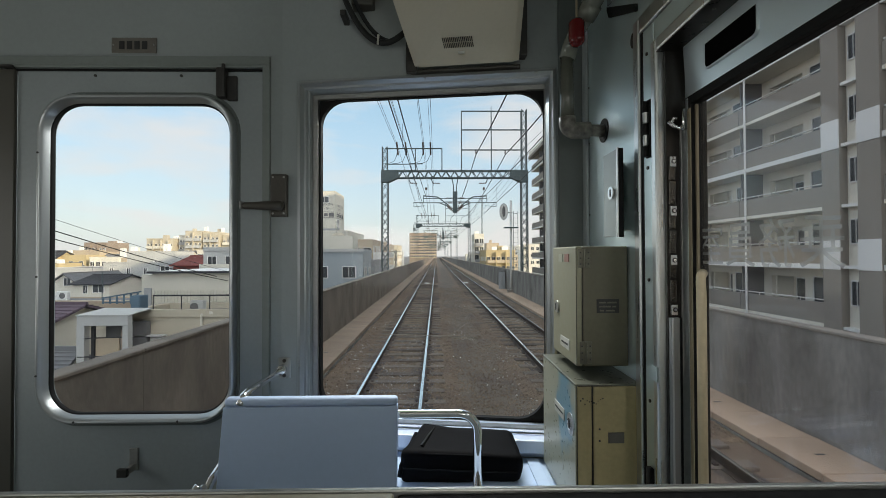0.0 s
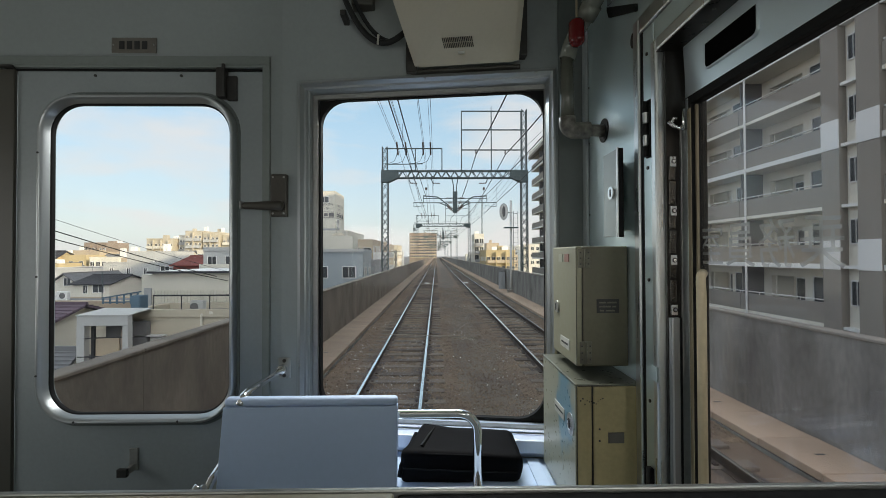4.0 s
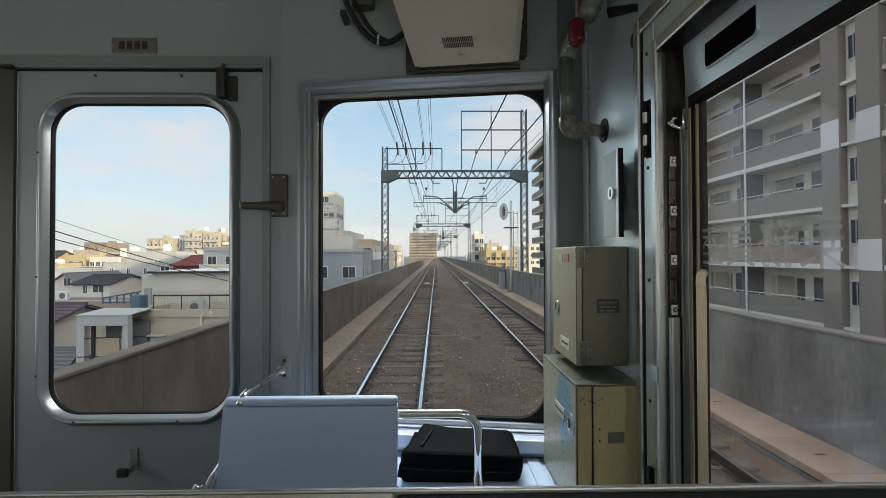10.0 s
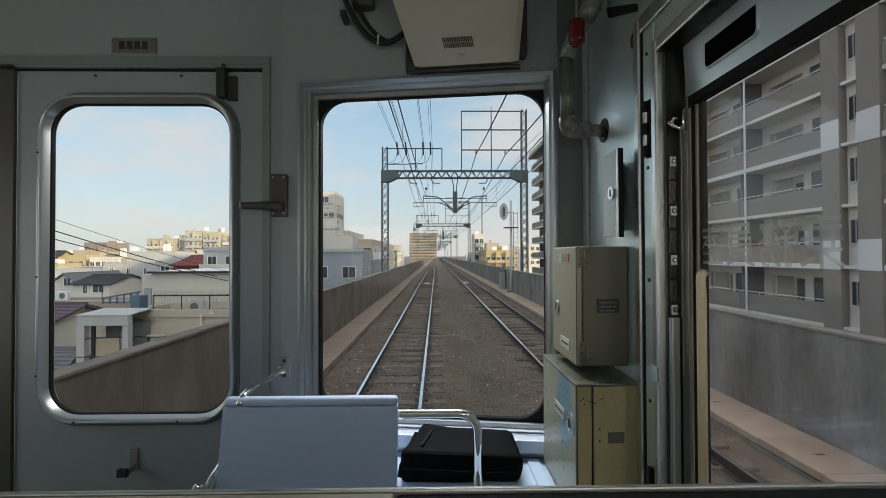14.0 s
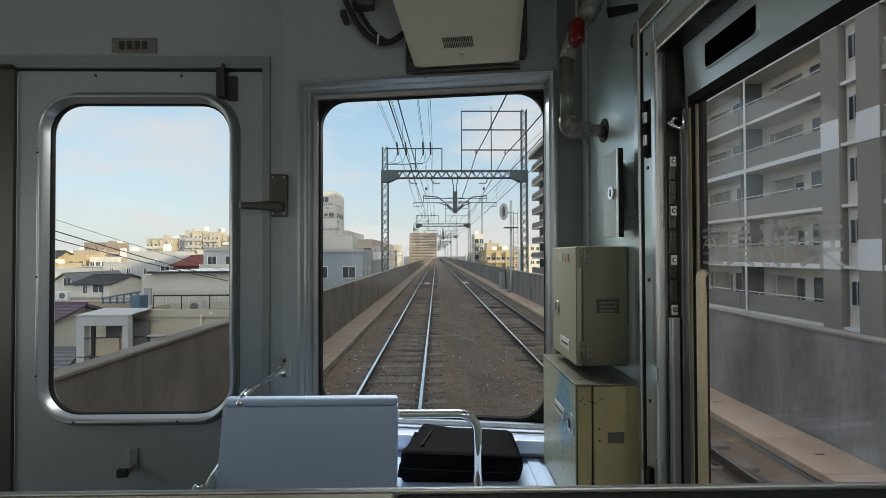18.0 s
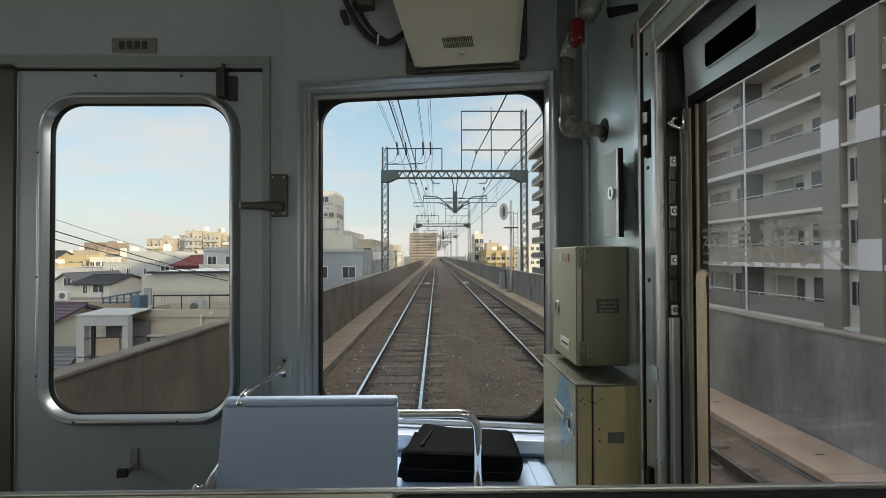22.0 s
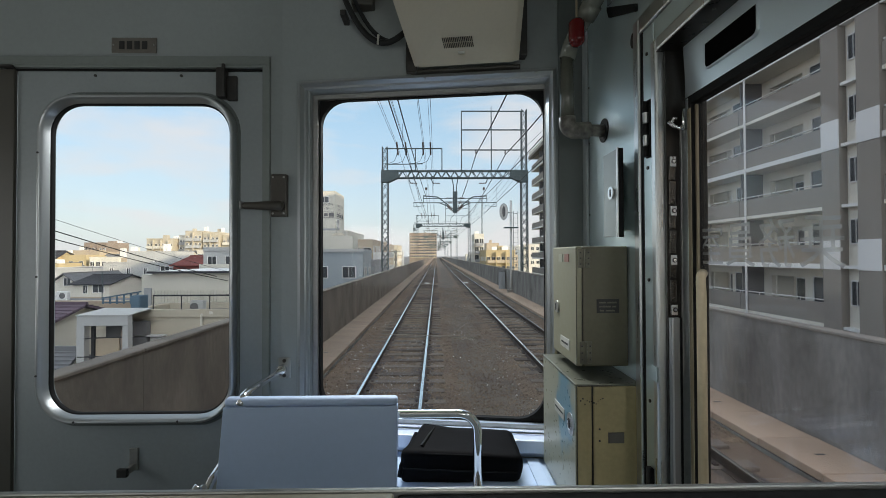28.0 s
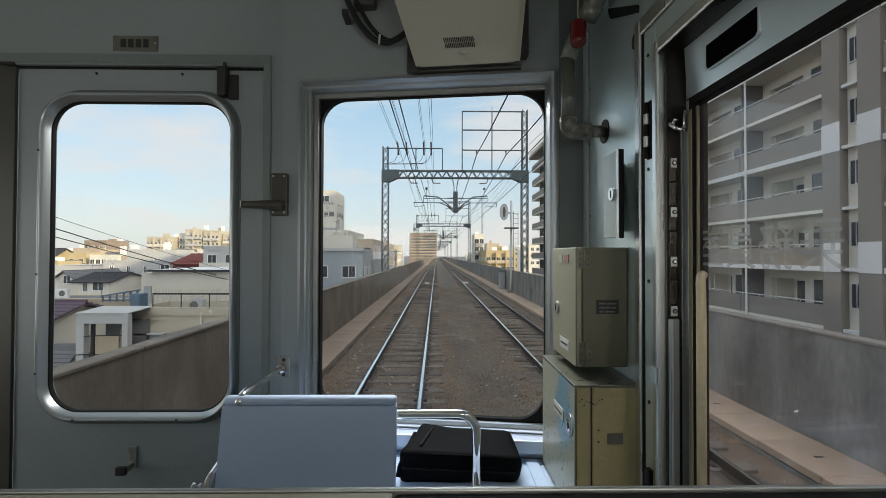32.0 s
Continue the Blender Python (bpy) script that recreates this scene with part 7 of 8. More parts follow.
def balcony_block():
    """Long apartment house beside the second track: balconies, piers, wall and windows, storey by storey."""
    t = thing("apartment_house", (24, 45, STREET), "long grey and white apartment house with rows of balconies", "apartment house")
    X, D, Y0, Y1 = 19.3, 1.5, -40.0, 92.0
    first, storey, n = -3.9, 2.9, 9
    roof_z = first + storey * n
    part("wall", boxm(X + D + 1.3, X + 12, Y0, Y1, STREET, roof_z), "w_flats", t)
    part("roof", boxm(X - 0.2, X + 12.3, Y0 - 0.3, Y1 + 0.3, roof_z, roof_z + 0.5), "w_parapet", t)
    part("roof_parapet", boxm(X - 0.1, X + 0.1, Y0, Y1, roof_z + 0.5, roof_z + 1.2), "w_flats", t)
    bays, y = [], -33.6
    k = 0
    while y < Y1 - 6:
        bays.append((y, y + 6.2))
        y += 6.2
        k += 1
        if k % 4 == 0:
            y += 3.0
    fr, pn = window_mesh(1.7, 1.95)
    dr, dp = window_mesh(0.9, 1.1)
    # storey wall of one bay: a window bay, a recess with the balcony door, a pier
    skin = bpy.data.meshes.new("bay_wall")
    bm = boxm(D, D + 0.25, 0.0, 3.0, 0.0, storey)
    add_box(bm, D, D + 0.25, 5.5, 6.2, 0.0, storey)
    add_box(bm, D, D + 0.25, 3.0, 5.5, 2.15, storey)
    add_box(bm, D + 0.25, D + 1.3, 3.0, 3.1, 0.0, storey)
    add_box(bm, D + 0.25, D + 1.3, 5.4, 5.5, 0.0, storey)
    bm.to_mesh(skin)
    bm.free()
    skin.materials.append(M["w_flats"])
    lay = bpy.data.meshes.new("balcony_front")
    bm = boxm(0, 0.14, 0.02, 6.18, 0.0, 1.02)
    bm.to_mesh(lay)
    bm.free()
    lay.materials.append(M["w_parapet"])
    slabm = bpy.data.meshes.new("balcony_slab")
    bm = boxm(0, D, 0.0, 6.2, -0.18, 0.0)
    bm.to_mesh(slabm)
    bm.free()
    slabm.materials.append(M["w_flats"])
    edge = bpy.data.meshes.new("slab_edge")
    bm = boxm(-0.05, 0.0, 0.0, 6.2, -0.20, 0.06)
    bm.to_mesh(edge)
    bm.free()
    edge.materials.append(M["w_slab"])
    hand = bpy.data.meshes.new("handrail")
    bm = tube([(0.07, 0.02, 1.16), (0.07, 6.18, 1.16)], 0.03, 6)
    for q in range(5):
        bar((0.07, 0.1 + 1.5 * q, 1.0), (0.07, 0.1 + 1.5 * q, 1.16), 0.03, 0.03, bm)
    bm.to_mesh(hand)
    bm.free()
    hand.materials.append(M["w_slab"])
    screen = bpy.data.meshes.new("party_screen")
    bm = boxm(0.14, D, -0.05, 0.05, 0.0, 2.7)
    bm.to_mesh(screen)
    bm.free()
    screen.materials.append(M["w_darkgrey"])
    ac = bpy.data.meshes.new("air_conditioner")
    bm = boxm(0, 0.3, 0, 0.8, 0, 0.6, 0.03, 1)
    bm.to_mesh(ac)
    bm.free()
    ac.materials.append(M["w_white"])
    rnd = random.Random(21)
    for a, b in bays:
        near = b > 8
        for f in range(n):
            z = first + storey * f
            at = Matrix.Translation((X, a, z))
            shared("balcony_slab", slabm, at, t)
            shared("balcony_front", lay, at, t)
            shared("bay_wall", skin, at, t)
            if f % 2 == 0:
                shared("slab_edge", edge, at, t)
            if not near:
                continue
            shared("handrail", hand, at, t)
            shared("party_screen", screen, at, t)
            for u, back in ((1.6, 0.0), (4.2, 1.3)):
                m = Matrix.Translation((X + D + back - 0.03, a + u + rnd.uniform(-0.2, 0.2), z + (1.2 if u < 2 else 1.0))) @ Matrix.Rotation(radians(-90), 4, "Z")
                w = shared("balcony_door", fr, m, t)
                p = new("pane", pn)
                p.parent = w
            if rnd.random() < 0.6:
                shared("air_conditioner", ac, Matrix.Translation((X + 0.9, a + rnd.uniform(2.6, 3.3), z)), t)
    # piers between groups of bays, with pale blocks at every second storey
    for (a, b), (c, d) in zip(bays, bays[1:]):
        if c - b > 1:
            part("pier", boxm(X - 0.1, X + D + 1.3, b + 0.02, b + 1.1, STREET, roof_z), "w_parapet", t)
            part("pier", boxm(X - 0.1, X + D + 1.3, b + 2.0, c - 0.02, STREET, roof_z), "w_parapet", t)
            part("recess", boxm(X + 0.3, X + D + 1.3, b + 1.1, b + 2.0, STREET, roof_z), "w_flats", t)
            for f in range(n):
                z = first + storey * f
                if f % 2 == 0:
                    part("pale_block", boxm(X - 0.13, X - 0.1, b + 0.02, b + 1.1, z - 0.2, z + 1.2), "w_slab", t)
                    part("pale_block", boxm(X - 0.13, X - 0.1, b + 2.0, c - 0.02, z - 0.2, z + 1.2), "w_slab", t)
                m = Matrix.Translation((X + 0.27, b + 1.55, z + 1.6)) @ Matrix.Rotation(radians(-90), 4, "Z")
                part("stair_slab", boxm(X - 0.04, X + 0.3, b + 1.12, b + 1.98, z - 0.15, z), "w_slab", t)
                w = shared("stair_window", dr, m @ Matrix.Diagonal((0.6, 1, 1, 1)), t)
                p = new("pane", dp)
                p.parent = w
    for yy in (9.0, 27.5, 58.0):
        part("drain_pipe", tube([(X - 0.1, yy, STREET), (X - 0.1, yy, roof_z)], 0.06, 8), "w_slab", t)
    return t


balcony_block()


def ahead():
    """Buildings on both sides further along the line."""
    rnd = random.Random(14)
    block("yellow_apartments", 14.5, 23.0, 130.0, 150.0, 3.6, "w_yellow", "yellow rendered apartment house catching the sun", "w_tan", "apartment house", windows=(("s", 6, 2, 0.9, 1.2, -2.0, 2.7), ("w", 5, 2, 1.2, 1.2, -2.0, 2.7)), roofbits=5, bands="w_tan")
    block("white_tower", 12.8, 16.0, 150.0, 162.0, 9.3, "w_offwhite", "narrow white apartment block with dark balconies", "r_grey", "apartment house", windows=(("s", 2, 4, 1.3, 1.8, -2.0, 2.7), ("w", 3, 4, 1.3, 1.2, -2.0, 2.7)), roofbits=1, bands="w_grey")
    m = thing("radio_mast", (17.5, 170, STREET), "slim lattice radio mast over the roofs", "mast")
    part("mast", lattice_post(17.5, STREET, 24.0, 0.5, 1.2), "galv", m, at=Matrix.Translation((0, 170, 0)))
    block("brown_apartments", -28.0, 0.5, 470.0, 500.0, 25.5, "w_brown", "large brown apartment house straight ahead in haze", "r_grey", "apartment house", windows=(("s", 14, 8, 1.5, 1.7, 0.5, 2.9),), roofbits=4, bands="w_tan")
    block("cream_apartments", -24.5, -13.5, 160.0, 176.0, 5.8, "w_cream", "cream apartment house in low sun", "r_grey", "apartment house", windows=(("s", 6, 3, 1.1, 1.2, -2.6, 2.7), ("e", 5, 3, 1.2, 1.2, -2.6, 2.7)), roofbits=2, bands="w_offwhite")
    block("white_apartments", -48.0, -38.0, 190.0, 205.0, 7.2, "w_offwhite", "white apartment house with dark windows", "r_grey", "apartment house", windows=(("s", 5, 4, 1.2, 1.3, -3.9, 2.7),), roofbits=1, bands="w_grey")
    # apartment group on the skyline to the west
    for k, (x, y, w, top, c, bn) in enumerate(((-105.5, 165, 9.5, 8.6, "w_cream", "w_offwhite"), (-95.5, 168, 4.0, 10.0, "w_offwhite", "w_grey"), (-91.5, 165, 6.0, 11.4, "w_cream", "w_white"), (-85.0, 165, 5.6, 10.9, "w_cream", "w_white"),
                                               (-79.0, 167, 6.0, 9.9, "w_cream", "w_offwhite"), (-72.0, 168, 8.0, 8.6, "w_tan", "w_cream"), (-128.0, 165, 8.0, 7.2, "w_brown", "w_tan"))):
        block("skyline_apartments", x, x + w, y, y + 12, top, c, "sunlit mid-rise apartment house on the skyline", "r_grey", "apartment house", "skyline apartments", windows=(("s", max(3, int(w / 1.25)), 5, 0.75, 1.15, top - 13.2, 2.6),), roofbits=2, seed=k, bands=bn)
    block("yellow_hall", -103.0, -92.5, 120.0, 132.0, 2.6, "w_yellow", "pale yellow rendered building among the roofs", "r_grey", "building", windows=(("s", 4, 2, 1.0, 1.0, -2.4, 2.6),), parapet=0.3)
    block("white_shed", -90.0, -78.0, 118.0, 130.0, 2.0, "w_white", "white flat-roofed works building", "r_grey", "building", parapet=0.3)
    walls = ("w_white", "w_offwhite", "w_cream", "w_tan", "w_grey", "w_yellow", "w_offwhite", "w_bluegrey")
    names = {"w_white": "white", "w_offwhite": "off-white", "w_cream": "cream", "w_tan": "tan", "w_grey": "grey", "w_yellow": "pale yellow", "w_bluegrey": "blue-grey"}
    # the carpet of low houses to the west
    for row, (dist, count) in enumerate(((101, 11), (118, 13), (138, 15), (190, 16), (250, 18))):
        for k in range(count):
            u = -1.05 + (k + rnd.uniform(0.1, 0.9)) / count * 0.92
            y = dist + rnd.uniform(-6, 6)
            x = u * y
            if x > -40:
                continue
            w, d = rnd.uniform(5, 9), rnd.uniform(6, 10)
            top = rnd.uniform(0.2, 2.4) + (0.013 * y if rnd.random() < 0.5 else 0)
            c = rnd.choice(walls)
            if rnd.random() < 0.3:
                gabled("town_house", x, x + w, y, y + d, top - 1.3, top + 0.6, c, rnd.choice(("r_grey", "r_purple", "r_black")), names[c] + " house with a dark pitched roof", rnd.choice("xy"), "town houses")
            else:
                block("town_house", x, x + w, y, y + d, top, c, names[c] + " flat-roofed house in the town", "r_grey", "house", "town houses",
                      windows=(("s", rnd.randint(3, 5), 2, 0.9, 1.0, top - 4.6, 2.7),) if dist < 200 else (), parapet=0.25, roofbits=rnd.choice((0, 1, 1, 2)), seed=k + row * 20)
    # both sides of the line further on
    for k in range(34):
        side = -1 if k % 2 else 1
        y = 125 + 9.5 * k + rnd.uniform(-6, 6)
        x = rnd.uniform(10, 34) + 0.05 * (y - 100)
        w, d = rnd.uniform(8, 13), rnd.uniform(8, 14)
        x0 = x if side > 0 else -x - w
        if side < 0 and y < 180 or side > 0 and y < 165:
            continue
        c = rnd.choice(walls)
        top = rnd.uniform(1.0, 5.5) + (rnd.uniform(3, 8) if rnd.random() < 0.25 else 0)
        block("line_side_house", x0, x0 + w, y, y + d, top, c, names[c] + " building beside the line", "r_grey", "building", "line-side buildings", windows=(("s", 4, 3, 1.2, 1.2, top - 7.5, 2.7),) if y < 300 else (), parapet=0.3, roofbits=rnd.choice((0, 1, 2)), seed=k)


ahead()


# ================= the line already travelled, behind the train =================
BACK = -560.0


def back_line():
    v = thing("viaduct_approach", (1, -290, STREET), "older stretch of concrete railway viaduct behind the train", "viaduct", kind="structure")
    part("deck", boxm(WALL_L - 0.3, WALL_R + 0.3, BACK, BEGIN, -1.6, -0.42), "concrete", v)
    part("wide_deck", boxm(WALL_R + 0.3, 10.2, BACK, -430.0, -1.6, -0.42), "concrete", v)
    part("ballast_bed", boxm(WALL_L + 0.8, WALL_R - 0.78, BACK, -6.0, -0.42, -0.17), "ballast", v)
    part("wide_ballast_bed", boxm(WALL_R - 0.78, 9.9, BACK, -430.0, -0.42, -0.17), "ballast", v)
    for k in range(14):
        y = BACK + 15 + 38 * k
        for x in (-2.2, 4.1):
            part("column", boxm(x - 0.6, x + 0.6, y - 0.6, y + 0.6, STREET, -1.6), "concrete", v)
    for side, x, y0 in ((-1, WALL_L, -455.0), (1, WALL_R, -430.0)):
        w = thing("parapet_back_west" if side < 0 else "parapet_back_east", (x, -240, -0.4), "pale weathered concrete parapet behind the train", "parapet", kind="structure")
        y = y0
        while y < BEGIN - 1:
            e = min(y + 20.0, BEGIN)
            part("wall_panel", boxm(x, x + side * 0.16, y + 0.01, e - 0.01, -0.42, 1.40), "concrete", w)
            part("coping", boxm(x - side * 0.02, x + side * 0.19, y + 0.01, e - 0.01, 1.401, 1.44), "coping", w)
            y = e
    for cx, what in ((OWN, "running line behind the train"), (OTHER, "second line behind the train")):
        t = thing("railway_track", (cx, -290, -0.3), what, "track", "running lines")
        for s in (-1, 1):
            part("rail", boxm(cx + s * GAUGE / 2 - 0.033, cx + s * GAUGE / 2 + 0.033, BACK, BEGIN - 0.01, -0.15, 0.0), "rail_side", t)
        bm = bmesh.new()
        for k in range(270):
            y = BACK + 1 + 1.97 * k
            add_box(bm, cx - 1.0, cx + 1.0, y - 0.11, y + 0.11, -0.27, -0.128)
        o = part("far_sleepers", bm, "sleeper", t)
        o["kind"] = "stuff"
    t = thing("siding_track", (7.1, -495, -0.3), "third track under the parked white train", "track", "running lines")
    for s in (-1, 1):
        part("rail", boxm(7.1 + s * GAUGE / 2 - 0.033, 7.1 + s * GAUGE / 2 + 0.033, BACK, -430.0, -0.15, 0.0), "rail_side", t)
    for k in range(9):
        copy_thing(first_gantry, Matrix.Translation((0, -45 - 52.0 * k, 0)))


back_line()


def white_train():
    """A white limited express with a pink skirt line, three coaches."""
    cx, w, L = 7.1, 1.36, 19.6
    prof = [(-w, 1.0), (-w, 2.9), (-w + 0.08, 3.25), (-w + 0.35, 3.55), (-w + 0.8, 3.68), (0, 3.72), (w - 0.8, 3.68), (w - 0.35, 3.55), (w - 0.08, 3.25), (w, 2.9), (w, 1.0), (w - 0.12, 0.75), (-w + 0.12, 0.75)]
    for c in range(3):
        y0 = -553.0 + c * (L + 0.5)
        t = thing("express_coach", (cx, y0 + L / 2, 0), "white express train coach with a pink lower stripe", "train", "parked express train")
        MC = basis((cx, y0, 0), (1, 0, 0), (0, 0, 1), (0, -1, 0))
        bm = slab(prof, -L, 0)
        bmesh.ops.recalc_face_normals(bm, faces=bm.faces)
        part("body", bm, "w_white", t, at=MC)
        for s in (-1, 1):
            x = cx + s * w
            part("stripe", boxm(x - 0.006, x + 0.006, y0 + 0.1, y0 + L - 0.1, 1.02, 1.12), "pink", t, "thin pink stripe")
            for k in range(6):
                yy = y0 + 3.6 + 2.15 * k
                part("window", boxm(x - 0.012, x + 0.012, yy, yy + 1.7, 1.95, 2.75, 0.01), "pane", t)
            for yy in (y0 + 1.2, y0 + L - 2.2):
                dr = part("door", boxm(x - 0.010, x + 0.010, yy, yy + 1.0, 1.05, 2.95, 0.008), "w_offwhite", t)
                part("door_pane", boxm(x - 0.014, x + 0.014, yy + 0.15, yy + 0.45, 1.8, 2.7), "pane", dr)
                part("door_pane", boxm(x - 0.014, x + 0.014, yy + 0.55, yy + 0.85, 1.8, 2.7), "pane", dr)
        for yy in (y0 + 3.0, y0 + L - 3.0):
            bg = part("bogie", boxm(cx - 1.0, cx + 1.0, yy - 1.4, yy + 1.4, 0.35, 0.74, 0.04), "dark_metal", t)
            for dy in (-1.05, 1.05):
                for s in (-1, 1):
                    part("wheel", tube([(cx + s * 0.5, yy + dy, 0.43), (cx + s * 0.62, yy + dy, 0.43)], 0.43, 20), "rail_side", bg)
        part("equipment_box", boxm(cx - 1.1, cx + 1.1, y0 + 6.5, y0 + 13.0, 0.3, 0.74, 0.04), "w_darkgrey", t)
        part("roof_unit", boxm(cx - 0.8, cx + 0.8, y0 + 7.5, y0 + 11.5, 3.7, 4.0, 0.06), "w_grey", t)


white_train()


def rusty_fence():
    f = thing("corrugated_fence", (-9.0, -490, STREET), "rusty brown corrugated sheet fence above a green bank", "fence")
    for k in range(100):
        y = -540 + 0.92 * k
        part("sheet", boxm(-9.0 - 0.06 * (k % 2), -8.9 - 0.06 * (k % 2), y, y + 0.9, -0.6, 2.6), "w_rust" if k % 3 else "w_tan", f)
    w = thing("retaining_wall", (-4.5, -490, STREET), "stained concrete retaining wall with orange posts", "wall")
    part("wall", boxm(-4.6, -4.3, -545, -448, STREET, 0.9), "concrete", w)
    for k in range(24):
        y = -543 + 4.0 * k
        part("post", boxm(-4.28, -4.18, y, y + 0.12, -1.0, 1.5), "w_rust", w, "orange rusted post")
    bm = bmesh.new()
    vs = [bm.verts.new(p) for p in ((-4.6, -545, 0.85), (-8.8, -545, -0.5), (-8.8, -448, -0.5), (-4.6, -448, 0.85), (-4.6, -545, 0.7), (-8.8, -545, -0.65), (-8.8, -448, -0.65), (-4.6, -448, 0.7))]
    for q in ((0, 3, 2, 1), (4, 5, 6, 7), (0, 1, 5, 4), (1, 2, 6, 5), (2, 3, 7, 6), (3, 0, 4, 7)):
        bm.faces.new([vs[i] for i in q])
    n = thing("green_netting", (-6.6, -490, -0.4), "pale green protective netting over the bank", "netting")
    part("net", bm, "w_green", n)
    for k in range(7):
        y = -545 + 14 * k
        part("frame_bar", bar((-4.6, y, 0.88), (-8.8, y, -0.47), 0.06), "w_slab", n)


rusty_fence()


def tree(x, y, h, seed):
    t = thing("tree", (x, y, STREET), "bushy green roadside tree with an uneven crown", "tree", "line-side trees")
    rnd = random.Random(seed)
    bm = bmesh.new()
    for a, b, r0, r1 in (((x, y, STREET), (x + 0.2, y, STREET + h * 0.45), 0.28, 0.17),):
        for k in range(6):
            u, v = k / 6, (k + 1) / 6
            tube([Vector(a).lerp(Vector(b), u), Vector(a).lerp(Vector(b), v)], r0 + (r1 - r0) * u, 8, bm)
    tr = part("trunk", bm, "bark", t)
    tips = []
    for k in range(9):
        a = 2 * math.pi * k / 9 + rnd.uniform(-0.3, 0.3)
        p = Vector((x + 0.2, y, STREET + h * rnd.uniform(0.32, 0.45)))
        q = p + Vector((math.cos(a) * h * 0.28, math.sin(a) * h * 0.28, h * rnd.uniform(0.15, 0.42)))
        part("limb", tube([p, p.lerp(q, 0.5) + Vector((0, 0, 0.3)), q], 0.06, 6), "bark", tr)
        tips += [q, p.lerp(q, 0.6)]
    vs, fs = [], []
    for q in tips:
        for k in range(150):
            d = Vector((rnd.gauss(0, 1), rnd.gauss(0, 1), rnd.gauss(0, 0.8))) * h * 0.075
            c = q + d
            u = Vector((rnd.uniform(-1, 1), rnd.uniform(-1, 1), rnd.uniform(-1, 1))).normalized() * rnd.uniform(0.12, 0.2)
            w = u.orthogonal() * 0.55
            i = len(vs)
            vs += [c - u, c + w, c + u, c - w]
            fs.append((i, i + 1, i + 2, i + 3))
    me = bpy.data.meshes.new("crown")
    me.from_pydata(vs, [], fs)
    me.materials.append(M["leaf"])
    settle(new("crown", me), t)


for _i, (_x, _y, _h) in enumerate(((-9.5, -412, 10.5), (-11.0, -404, 9.0), (-9.0, -396, 9.6), (-10.5, -388, 7.8), (-12, -372, 6.5), (-9.5, -52.0, 6.6))):
    tree(_x, _y, _h, 30 + _i)


def flyover():
    """The elevated road that crosses over the line, with its piers and noise barrier."""
    t = thing("road_flyover", (0, -262, STREET), "pale concrete and steel road flyover crossing the line", "flyover")
    rot = Matrix.Translation((0, -262, 0)) @ Matrix.Rotation(radians(14), 4, "Z")
    for y0, z in ((-6.0, 9.0), (7.0, 8.4)):
        dk = part("deck", boxm(-80, 60, y0, y0 + 9.0, z + 1.3, z + 1.7), "w_offwhite", t, at=rot)
        for k in range(5):
            part("girder", boxm(-80, 60, y0 + 0.4 + 1.9 * k, y0 + 0.8 + 1.9 * k, z, z + 1.3), "w_slab" if k in (0, 4) else "w_darkgrey", dk, at=rot)
        for yy in (y0, y0 + 8.8):
            part("edge_barrier", boxm(-80, 60, yy, yy + 0.2, z + 1.7, z + 2.6), "w_slab", dk, at=rot)
        for k in range(36):
            part("barrier_post", boxm(-79 + 3.9 * k, -78.9 + 3.9 * k, y0 + 0.05, y0 + 0.15, z + 2.6, z + 4.4), "galv", dk, at=rot)
    for x in (-46, -12, 12, 40):
        pr = part("pier", boxm(x - 1.1, x + 1.1, -3.0, 1.0, STREET, 8.2, 0.1), "w_offwhite", t, at=rot)
        part("pier_head", boxm(x - 1.4, x + 1.4, -6.5, 16.0, 8.2, 8.95, 0.1), "w_offwhite", pr, at=rot)
        part("pier", boxm(x - 1.1, x + 1.1, 9.0, 13.0, STREET, 8.2, 0.1), "w_offwhite", t, at=rot)
    p = thing("pipe_bridge", (0, -272, 9.0), "thick green-grey pipe carried beside the flyover", "pipe")
    part("pipe", tube([(5, -272, 9.2), (60, -260, 9.2)], 0.55, 16), "galv", p, smooth=True)
    part("support", boxm(11.4, 12.4, -272.2, -269.5, STREET, 8.7), "w_offwhite", p)
    part("support", boxm(39.4, 40.4, -266.0, -263.4, STREET, 8.7), "w_offwhite", p)


flyover()


def banner(t, x, y0, y1, z0, z1, board, shapes):
    """A flat sign on a wall that faces the line; shapes: (u0, u1, v0, v1, material) as fractions."""
    s = part("sign_board", boxm(x, x + 0.12, y0, y1, z0, z1, 0.01), board, t)
    for u0, u1, v0, v1, m in shapes:
        part("sign_shape", boxm(x + 0.12, x + 0.15, y0 + (y1 - y0) * u0, y0 + (y1 - y0) * u1, z0 + (z1 - z0) * v0, z0 + (z1 - z0) * v1), m, s)


